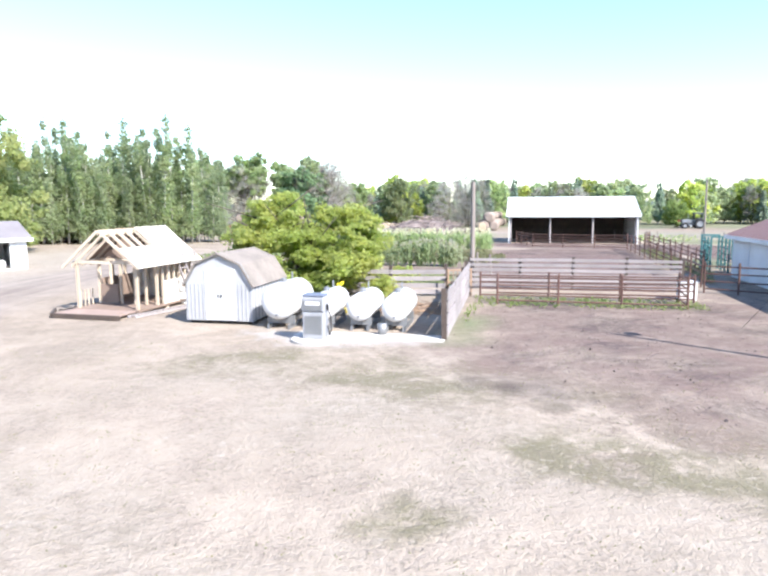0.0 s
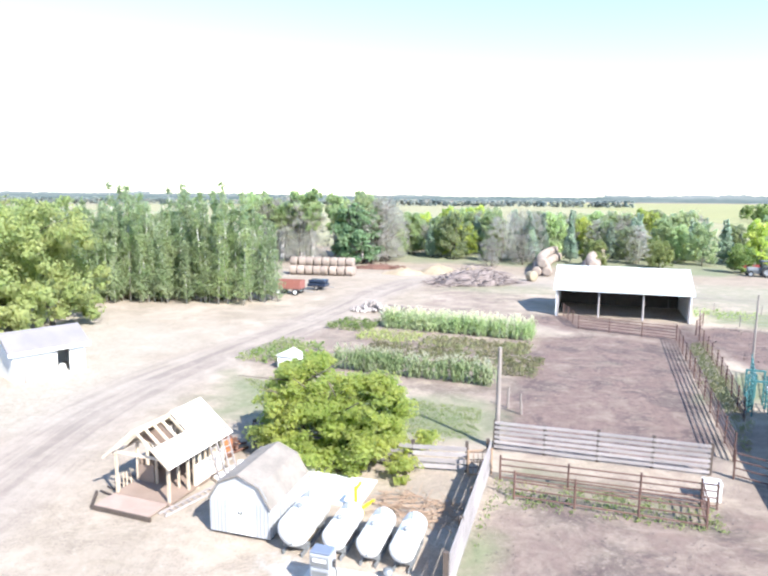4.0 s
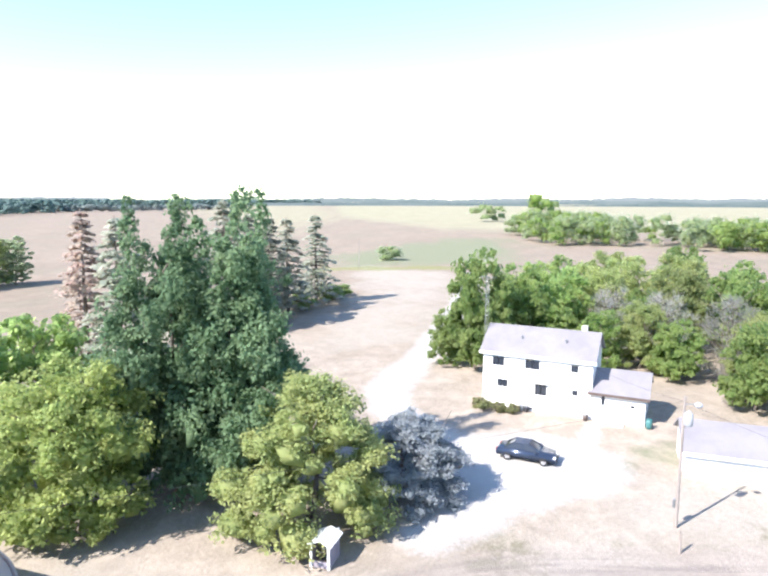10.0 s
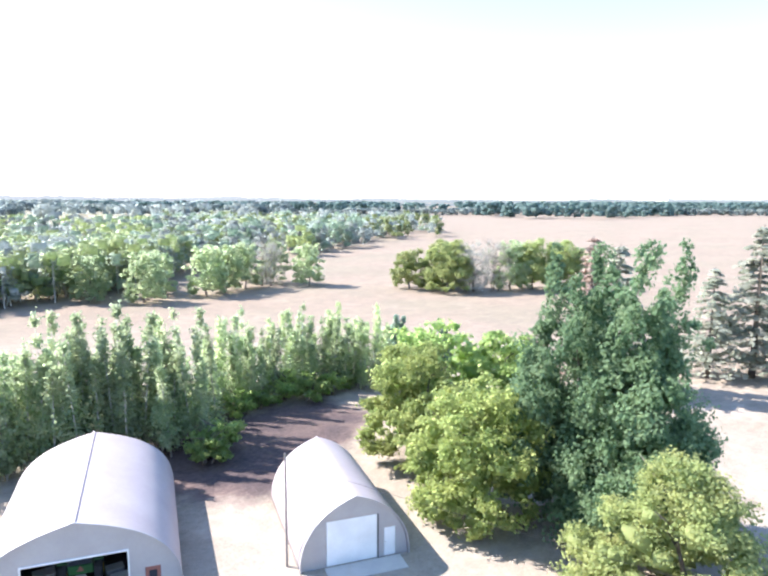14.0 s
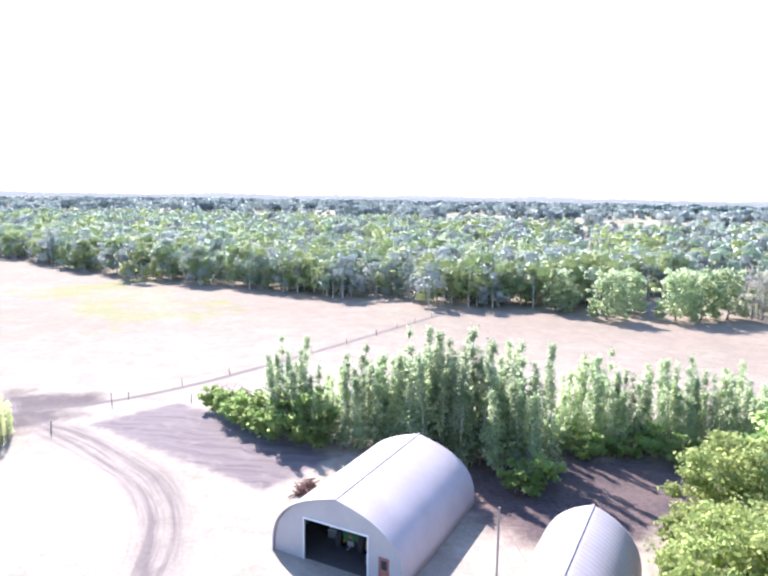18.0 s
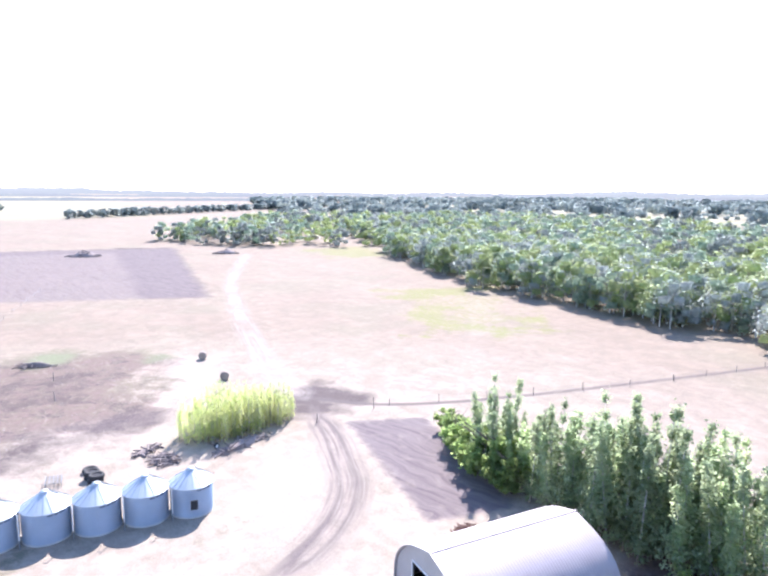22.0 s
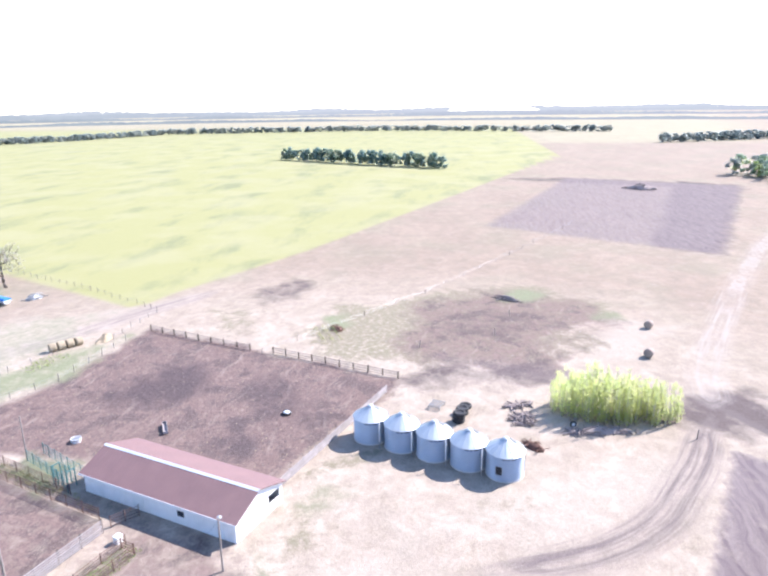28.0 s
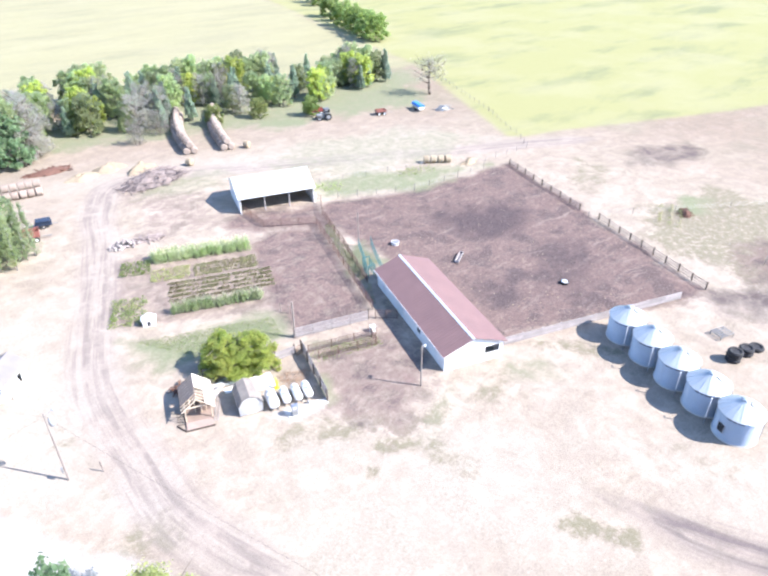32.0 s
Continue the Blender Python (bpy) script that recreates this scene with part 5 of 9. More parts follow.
# bluish cast of these woods is haze painted into the leaf colour
grove("far_dark_woods", "dark woods tinted with painted blue haze beyond the great pasture", fill([(-520, -470), (-640, -400), (-780, -440), (-1190, -490), (-1630, -405), (-2190, -243), (-2100, -600), (-1200, -900), (-700, -800)], 700, 18, 11, 91) + fill([(-690, -700), (-420, -900), (-150, -1000), (-200, -1250), (-800, -1150)], 260, 16, 11, 92), (FAR_HAZE_LEAF,), 34, 44, 1.3, False, 0.85)
grove("distant_woods", "woods paled with painted blue haze reaching to the southern horizon", fill([(-300, -640), (-100, -600), (300, -680), (560, -420), (900, -560), (1500, -900), (1200, -1900), (-300, -1900), (-700, -1250)], 1250, 15, 13, 93), (HORIZON_HAZE_LEAF, WOODS_GREY_HAZE), 35, 34, 1.6, False, 0.85)
grove("field_hedges", "broken rows of trees between the far fields", hedges, (HORIZON_HAZE_LEAF, WOODS_GREY_HAZE), 33, 40, 1.0, False, 0.8)


# hazy distance: low glowing ridges of woods far off, haze painted paler with distance and towards the sun
HAZE = bpy.data.materials.new("glowing_painted_haze")
HAZE.use_nodes = True
hz = HAZE.node_tree
hz.nodes.remove(hz.nodes["Principled BSDF"])
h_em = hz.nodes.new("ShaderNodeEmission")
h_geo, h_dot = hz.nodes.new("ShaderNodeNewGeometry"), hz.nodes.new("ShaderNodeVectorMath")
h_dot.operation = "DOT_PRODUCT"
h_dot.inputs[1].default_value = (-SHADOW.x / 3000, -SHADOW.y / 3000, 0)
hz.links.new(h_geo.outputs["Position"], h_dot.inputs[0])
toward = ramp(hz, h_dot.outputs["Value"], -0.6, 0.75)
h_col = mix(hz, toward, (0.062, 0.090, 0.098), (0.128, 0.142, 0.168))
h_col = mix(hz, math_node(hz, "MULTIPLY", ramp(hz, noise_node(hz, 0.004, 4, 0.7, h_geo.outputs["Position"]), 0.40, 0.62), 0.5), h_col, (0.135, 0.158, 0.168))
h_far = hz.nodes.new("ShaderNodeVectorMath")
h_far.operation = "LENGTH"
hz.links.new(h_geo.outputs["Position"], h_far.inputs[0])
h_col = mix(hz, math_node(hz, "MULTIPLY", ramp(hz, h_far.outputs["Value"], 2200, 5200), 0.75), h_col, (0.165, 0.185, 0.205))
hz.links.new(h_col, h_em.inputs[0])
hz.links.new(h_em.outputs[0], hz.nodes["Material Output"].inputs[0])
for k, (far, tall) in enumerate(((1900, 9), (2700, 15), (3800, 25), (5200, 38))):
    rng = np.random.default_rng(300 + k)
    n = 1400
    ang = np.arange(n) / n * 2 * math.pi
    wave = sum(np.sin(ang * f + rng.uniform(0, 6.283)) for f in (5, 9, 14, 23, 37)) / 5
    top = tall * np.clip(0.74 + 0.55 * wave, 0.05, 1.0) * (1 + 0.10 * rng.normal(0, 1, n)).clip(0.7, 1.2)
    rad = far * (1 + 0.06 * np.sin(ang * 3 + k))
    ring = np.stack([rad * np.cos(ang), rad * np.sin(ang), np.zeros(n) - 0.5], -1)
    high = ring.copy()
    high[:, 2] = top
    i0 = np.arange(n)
    tagged(new("backdrop", mesh_np("backdrop", np.concatenate([ring, high]), np.stack([i0, (i0 + 1) % n, (i0 + 1) % n + n, i0 + n], -1), HAZE)), "glowing backdrop of woods with painted pale blue haze along the far horizon", "backdrop", kind="structure")


# ---- buildings ----
def window_part(parent, x, z, w, h, y=0.0, panes=2, name="window"):
    """A window in a wall that faces -y: frame, sill and panes."""
    bm = bmesh.new()
    t = 0.06
    for a in ((x, x + w, z, z + t), (x, x + w, z + h - t, z + h), (x, x + t, z + t, z + h - t), (x + w - t, x + w, z + t, z + h - t)):
        box(bm, a[0], a[1], y - 0.05, y + 0.06, a[2], a[3])
    win = part(name, bm, WHITE_SIDING, parent, "white-framed window with dark panes")
    part("sill", boxed(x - 0.05, x + w + 0.05, y - 0.1, y - 0.05, z - 0.05, z), WHITE_SIDING, win)
    pw = (w - 2 * t) / panes
    for i in range(panes):
        part("pane", boxed(x + t + i * pw + 0.03, x + t + (i + 1) * pw - 0.03, y - 0.012, y + 0.012, z + t, z + h - t), GLASS, win)
    return win


def walls_with_holes(L, D, H, holes, material, parent, gables=None, t=0.15):
    """Four walls of a box L long, D deep and H high, with real openings (x, z, w, h) in the front; gables: ridge height."""
    bm = bmesh.new()
    xs = sorted({0, L, *[h[0] for h in holes], *[h[0] + h[2] for h in holes]})
    for a, b in zip(xs, xs[1:]):
        cut = sorted([(h[1], h[1] + h[3]) for h in holes if h[0] < (a + b) / 2 < h[0] + h[2]])
        z = 0.0
        for lo, hi in cut:
            if lo > z:
                box(bm, a, b, 0, t, z, lo)
            z = hi
        if z < H:
            box(bm, a, b, 0, t, z, H)
    bmesh.ops.remove_doubles(bm, verts=bm.verts[:], dist=0.0005)
    part("front_wall", bm, material, parent)
    part("back_wall", boxed(0, L, D - t, D, 0, H), material, parent)
    for x0, nm in ((0, "end_wall"), (L - t, "end_wall")):
        b2 = bmesh.new()
        if gables:
            a = [(t, 0), (D - t, 0), (D - t, H), (D / 2, gables), (t, H)]
            vs = [[b2.verts.new((x, y, z)) for y, z in a] for x in (x0, x0 + t)]
            b2.faces.new(vs[0])
            b2.faces.new(vs[1][::-1])
            for i in range(5):
                b2.faces.new((vs[0][i], vs[1][i], vs[1][(i + 1) % 5], vs[0][(i + 1) % 5]))
        else:
            box(b2, x0, x0 + t, t, D - t, 0, H)
        part(nm, b2, material, parent)


def gable_roof(parent, L, D, H, R, over, material, thick=0.14, fascia=None, ridge_at=0.5, ribs=0.0, rib_mat=None):
    """Two roof slopes over a box, with an overhang; ribs: spacing of raised seams."""
    yr = D * ridge_at
    slope_f, slope_b = (R - H) / yr, (R - H) / (D - yr)
    ef, eb = H - over * slope_f, H - over * slope_b
    for nm, pts in (("roof_front", ((-over, -over, ef), (L + over, -over, ef), (L + over, yr, R), (-over, yr, R))), ("roof_back", ((L + over, D + over, eb), (-over, D + over, eb), (-over, yr + 0.005, R), (L + over, yr + 0.005, R)))):
        up = thick * 0.9
        c = [(x, y, z + up) for x, y, z in pts]
        r = part(nm, sheet(bmesh.new(), c, thick), material, parent)
        if ribs:
            bm = bmesh.new()
            n = int((L + 2 * over) / ribs)
            for i in range(n + 1):
                x = -over + 0.02 + i * (L + 2 * over - 0.04) / n
                bar(bm, (x, c[0][1], c[0][2] + 0.015), (x, c[2][1], c[2][2] + 0.015), 0.05, 0.03)
            part("rib", bm, rib_mat or material, r)
    if fascia:
        part("fascia", boxed(-over - 0.02, L + over + 0.02, -over - 0.05, -over - 0.004, ef - 0.12, ef + thick * 0.9), fascia, parent)


# farmhouse
FU = Vector((0.422, 0.907))
HM = frame_at(-38.4, 10.85, FU.x, FU.y)
house = thing("house", HM, "white two-storey farmhouse with a pale grey shingled roof", "house")
HL, HD, HE, HR = 10.3, 6.2, 5.55, 7.5
UP = [(0.85, 4.05, 1.3, 1.0), (4.05, 4.05, 1.5, 1.0), (8.3, 4.2, 0.8, 0.8)]
LOW = [(1.4, 2.0, 1.15, 0.85), (5.05, 1.6, 1.25, 1.2), (8.5, 2.0, 0.65, 0.65)]
BASE = [(4.55, 0.12, 0.5, 0.3), (7.85, 0.12, 0.75, 0.25)]
walls_with_holes(HL, HD, HE, UP + LOW + BASE, WHITE_SIDING, house, HR)
for x, z, w, h in UP + LOW + BASE:
    window_part(house, x, z, w, h, 0.02, 2 if w > 0.8 else 1)
gable_roof(house, HL, HD, HE, HR, 0.32, SHINGLE, 0.14, WHITE_SIDING)
part("soffit", boxed(-0.28, HL + 0.28, -0.30, -0.004, HE - 0.28, HE - 0.24), WHITE_SIDING, house)
part("chimney", boxed(8.7, 9.25, HD / 2 + 0.1, HD / 2 + 0.65, HR - 0.6, HR + 0.55, bevel=0.03), CONCRETE, house, "pale masonry chimney")
for x in (3.4, 7.6):
    v = part("vent_pipe", rod(bmesh.new(), (x, 1.5, 6.45), (x, 1.5, 6.9), 0.07), STEEL_GREY, house)
    part("vent_cap", rod(bmesh.new(), (x, 1.5, 6.9), (x, 1.5, 6.96), 0.11), STEEL_GREY, v)
part("foundation", boxed(-0.03, HL + 0.03, -0.03, HD + 0.03, -0.05, 0.11), CONCRETE, house)
part("awning", boxed(4.9, 6.45, -0.35, -0.004, 2.86, 2.92), WHITE_SIDING, house)
# side addition
AM = frame_at(-34.1, 20.25, FU.x, FU.y)
addition = thing("house_addition", AM, "low white side addition of the farmhouse with a grey roof", "house")
AW = [(0.75, 1.45, 0.45, 0.95)]
walls_with_holes(4.55, 5.6, 2.75, AW + [(3.25, 1.5, 0.5, 0.4), (1.7, 0.02, 0.9, 2.0)], WHITE_SIDING, addition, 4.2)
window_part(addition, 0.75, 1.45, 0.45, 0.95, 0.02, 1)
window_part(addition, 3.25, 1.5, 0.5, 0.4, 0.02, 1)
d = part("door", boxed(1.72, 2.58, 0.03, 0.08, 0.03, 2.0), WHITE_SIDING, addition, "white panelled entry door")
part("door_knob", rod(bmesh.new(), (2.48, 0.03, 1.0), (2.48, -0.03, 1.0), 0.03), CHROME, d)
gable_roof(addition, 4.55, 5.6, 2.75, 4.2, 0.35, SHINGLE, 0.14, GUTTER_BROWN)
part("step", boxed(1.4, 2.9, -1.1, -0.02, -0.02, 0.18), CONCRETE, addition)
part("step", boxed(1.6, 2.7, -0.6, -0.02, 0.182, 0.34), CONCRETE, addition)
# lattice aerial mast at the gable
mast = thing("aerial_mast", HM @ pose(-0.45, 2.2, 0), "slim grey lattice aerial mast against the farmhouse gable", "mast")
for a in range(3):
    x, y = 0.18 * math.cos(a * 2.094), 0.18 * math.sin(a * 2.094)
    part("leg", rod(bmesh.new(), (x, y, 0), (x, y, 12.5), 0.022, None, 6), STEEL_GREY, mast)
for k in range(30):
    a = k % 3
    p = (0.18 * math.cos(a * 2.094), 0.18 * math.sin(a * 2.094), 0.3 + k * 0.4)
    q = (0.18 * math.cos((a + 1) * 2.094), 0.18 * math.sin((a + 1) * 2.094), 0.7 + k * 0.4)
    part("brace", rod(bmesh.new(), p, q, 0.012, None, 4), STEEL_GREY, mast)
part("aerial", bar(bar(bmesh.new(), (-0.9, 0, 12.4), (0.9, 0, 12.4), 0.03, 0.03), (0, -0.5, 12.3), (0, 0.5, 12.3), 0.03, 0.03), STEEL_GREY, mast)
for x, y, s in ((-36.9, 10.6, 0.7), (-36.2, 12.1, 0.6), (-35.7, 13.3, 0.55)):
    tree("flower_shrub", "weed", x, y, s * 1.6, "low yellow-green border plants at the house wall", "house border", None, 0.9)
for k, (u, col) in enumerate(((4.0, STEEL_GREY), (4.5, DARK_IN), (9.9, GUTTER_BROWN))):
    can = thing("garbage_can", HM @ pose(u, -0.45, 0), "small lidded bin standing at the house wall", "bin", "bins at the house")
    part("body", lathe(bmesh.new(), [(0.2, 0), (0.25, 0.55)], 14), col, can, smooth=True)
    part("lid", lathe(bmesh.new(), [(0.27, 0.552), (0.2, 0.62), (0.03, 0.64)], 14), STEEL_GREY, can, smooth=True)
gc = thing("water_barrel", AM @ pose(4.95, -0.2, 0), "turquoise plastic barrel at the addition's corner", "barrel")
part("body", lathe(bmesh.new(), [(0.24, 0), (0.29, 0.25), (0.29, 0.6), (0.24, 0.85)], 16), TEAL_PAINT, gc, smooth=True)
part("rim", lathe(bmesh.new(), [(0.25, 0.852), (0.25, 0.88)], 16), TEAL_PAINT, gc)

# garage
GU = Vector((0.318, 0.948))
GM = frame_at(-22.0, 23.3, GU.x, GU.y)
garage = thing("garage", GM, "long low white garage with a pale grey shingled roof", "garage")
walls_with_holes(9.5, 5.4, 2.1, [], WHITE_SIDING, garage, 3.5)
gable_roof(garage, 9.5, 5.4, 2.1, 3.5, 0.35, SHINGLE, 0.14, WHITE_SIDING)
part("stove_pipe", rod(bmesh.new(), (6.3, 1.6, 2.9), (6.3, 1.6, 3.8), 0.06), STEEL_GREY, garage)
part("foundation", boxed(-0.03, 9.53, -0.03, 5.43, -0.05, 0.1), CONCRETE, garage)

# small shed
SM = frame_at(-16.9, 35.0, 0.66, 0.751)
sshed = thing("storage_shed", SM, "small white shed with an open dark doorway", "shed")
walls_with_holes(4.75, 3.4, 2.15, [(2.85, 0.05, 0.85, 1.85)], WHITE_SIDING, sshed, 3.1)
gable_roof(sshed, 4.75, 3.4, 2.15, 3.1, 0.3, SHINGLE, 0.12, WHITE_SIDING)
part("floor_slab", boxed(0.16, 4.59, 0.16, 3.24, -0.02, 0.05), CONCRETE, sshed)
part("door_frame", boxed(2.79, 2.845, -0.03, 0.1, 0.05, 1.95), WHITE_SIDING, sshed)
sack = thing("feed_sack", SM @ pose(3.35, 0.55, 0.05), "white sack standing inside the shed doorway", "sack")
part("body", lathe(bmesh.new(), [(0.18, 0), (0.26, 0.2), (0.22, 0.5), (0.07, 0.6)], 10), TANK_WHITE, sack, smooth=True)


# round-roofed sheds
def arch(w, h, n=18, shoulder=0.5, peak=0.26):
    """Outline of a pointed arch from the left foot over the peak to the right foot; shoulder: how square its haunches are."""
    e = 1.0 - shoulder * 0.45
    out = []
    for i in range(n + 1):
        t = i / n * math.pi / 2
        c, s_ = math.cos(t) ** e, math.sin(t) ** e
        out.append((-w / 2 * c, h * ((1 - peak) * s_ + peak * (1 - c))))
    return out + [(-x, z) for x, z in out[-2::-1]]


def quonset(m, w, h, L, doors, label, rib, shoulder):
    """doors: (x0, x1, height, kind). The front faces -y, x runs across from the centre."""
    q = thing("quonset_shed", m, label, "shed", "quonset sheds")
    prof = arch(w, h, 18, shoulder)
    cols = int(L / rib) * 4
    vs, fs = [], []
    for k in range(cols + 1):
        y = L * k / cols
        bulge = 0.012 * math.sin(k * math.pi / 2)
        for x, z in prof:
            d = math.hypot(x, z - h * 0.3) + 1e-6
            vs.append((x + bulge * x / d, y, max(-0.02, z + bulge * (z - h * 0.3) / d)))
    n = len(prof)
    for k in range(cols):
        for i in range(n - 1):
            a = k * n + i
            fs.append((a, a + 1, a + n + 1, a + n))
    shell = mesh_np("arch_shell", vs, fs, GALV_DULL, False)
    sh = new("arch_shell", shell)
    sh.parent = q
    sol = sh.modifiers.new("thickness", "SOLIDIFY")
    sol.thickness, sol.offset = 0.05, -1
    tagged(sh, "corrugated grey steel arch roof")
    part("ridge_cap", bar(bmesh.new(), (0, -0.06, h + 0.02), (0, L + 0.06, h + 0.02), 0.16, 0.05), GALV_DULL, q)
    inner = arch(w - 0.16, h - 0.08, 24, shoulder)

    def height_at(x):
        for (ax, az), (bx, bz) in zip(inner, inner[1:]):
            if ax <= x <= bx:
                return az + (bz - az) * (x - ax) / (bx - ax + 1e-9)
        return 0.0
    for y0, holes in ((0.12, doors), (L - 0.22, [])):
        bm = bmesh.new()
        xs = sorted({*[x for x, _ in inner], *[d[0] for d in holes], *[d[1] for d in holes]})
        for a, b in zip(xs, xs[1:]):
            if b - a < 1e-4:
                continue
            lo = 0.0
            for d0 in holes:
                if d0[0] - 1e-6 <= a and b <= d0[1] + 1e-6:
                    lo = d0[2]
            za, zb = height_at(a + 1e-5), height_at(b - 1e-5)
            if max(za, zb) <= lo:
                continue
            prism(bm, [(a, lo), (b, lo), (b, max(zb, lo + 0.01)), (a, max(za, lo + 0.01))], y0, y0 + 0.1)
        part("end_wall", bm, QUONSET_END, q, "flat grey sheet end wall")
    bm = bmesh.new()
    for (ax, az), (bx, bz) in zip(prof, prof[1:]):
        bar(bm, (ax, -0.03, az + 0.02), (bx, -0.03, bz + 0.02), 0.1, 0.08)
    part("edge_trim", bm, QUONSET_END, q)
    # floor in the darkened colour that paints the indoor shade
    part("floor_slab", boxed(-w / 2 + 0.2, w / 2 - 0.2, 0.25, L - 0.3, -0.05, 0.03), SHADE_FLOOR, q)
    for x0, x1, hh, kind in doors:
        if kind == "white":
            dr = part("overhead_door", boxed(x0 + 0.03, x1 - 0.03, 0.14, 0.2, 0.02, hh - 0.02), WHITE_METAL, q, "plain white overhead door")
            # no real gap: a dark strip on the wall paints its shade
            part("door_gap", boxed(x1 - 0.03, x1 + 0.06, 0.10, 0.118, 0.02, hh), DARK_IN, dr, "dark strip painting the shade of the gap beside the door")
        elif kind == "walk":
            dr = part("walk_door", boxed(x0 + 0.02, x1 - 0.02, 0.14, 0.19, 0.02, hh - 0.02), WHITE_METAL, q, "white walk-in door")
            part("door_knob", rod(bmesh.new(), (x0 + 0.1, 0.14, 1.0), (x0 + 0.1, 0.08, 1.0), 0.03), CHROME, dr)
        elif kind == "red":
            dr = part("walk_door", boxed(x0 + 0.02, x1 - 0.02, 0.14, 0.19, 0.02, hh - 0.02), RED_ORANGE, q, "faded red walk-in door with a window")
            part("pane", boxed(x0 + 0.2, x1 - 0.2, 0.128, 0.138, hh * 0.55, hh * 0.88), GLASS, dr)
            part("door_knob", rod(bmesh.new(), (x0 + 0.1, 0.14, 1.0), (x0 + 0.1, 0.08, 1.0), 0.03), CHROME, dr)
        elif kind == "open":
            bm = bmesh.new()
            for a in ((x0 - 0.08, x0, 0, hh), (x1, x1 + 0.08, 0, hh), (x0 - 0.08, x1 + 0.08, hh, hh + 0.1)):
                box(bm, a[0], a[1], 0.06, 0.118, a[2], a[3])
            part("door_frame", bm, WHITE_METAL, q)
    return q


QL = frame_at(11.5, -23.05, 0.961, -0.277)   # x to the east end, front to the north
QL = QL @ pose(0, 0, 0, 0, 0, 180)
quonset(QL, 11.2, 5.5, 14.5, [(-2.75, 2.65, 3.28, "open"), (3.55, 4.4, 2.05, "red")], "large grey arched steel shed with its wide door open", 0.26, 0.75)
QS = frame_at(-3.95, -18.15, 0.958, -0.287) @ pose(0, 0, 0, 0, 0, 180)
quonset(QS, 7.3, 4.55, 10.6, [(-1.95, 1.5, 3.05, "white"), (1.95, 2.75, 2.0, "walk")], "smaller grey arched steel shed with a closed white door", 0.5, 0.38)
pad = tagged(new("concrete_apron", finish("concrete_apron", box(bmesh.new(), -2.1, 3.0, -1.6, -0.05, -0.03, 0.05), CONCRETE)), "pale concrete apron at the small arched shed's door", "apron", kind="structure")
pad.matrix_world = QS


# wheels and vehicles
def wheel(parent, x, y, z, r, w, rim_mat, axis="y", name="wheel", lugs=False):
    bm = bmesh.new()
    n = 22
    prof = [(r * 0.58, -w / 2), (r * 0.9, -w / 2), (r, -w * 0.32), (r, w * 0.32), (r * 0.9, w / 2), (r * 0.58, w / 2)]
    rings = [[bm.verts.new((a * math.cos(6.2832 * i / n), a * math.sin(6.2832 * i / n), b)) for i in range(n)] for a, b in prof]
    for p, q in zip(rings, rings[1:] + rings[:1]):
        for i in range(n):
            bm.faces.new((p[i], p[(i + 1) % n], q[(i + 1) % n], q[i]))
    if lugs:
        for i in range(n):
            a = 6.2832 * (i + 0.5) / n
            c = Vector((math.cos(a), math.sin(a), 0)) * r
            bar(bm, c + Vector((0, 0, -w / 2 if i % 2 else 0)), c * 1.0 + Vector((0, 0, 0 if i % 2 else w / 2)), 0.06, 0.06)
    turn = pose(x, y, z, 90, 0, 0) if axis == "y" else pose(x, y, z, 0, 90, 0)
    wh = part(name, bm, BLACK_RUBBER, parent)
    wh.matrix_local = turn
    part("rim", lathe(bmesh.new(), [(r * 0.2, -w * 0.36), (r * 0.58, -w * 0.42), (r * 0.58, w * 0.42), (r * 0.2, w * 0.36)], 18), rim_mat, wh)
    return wh


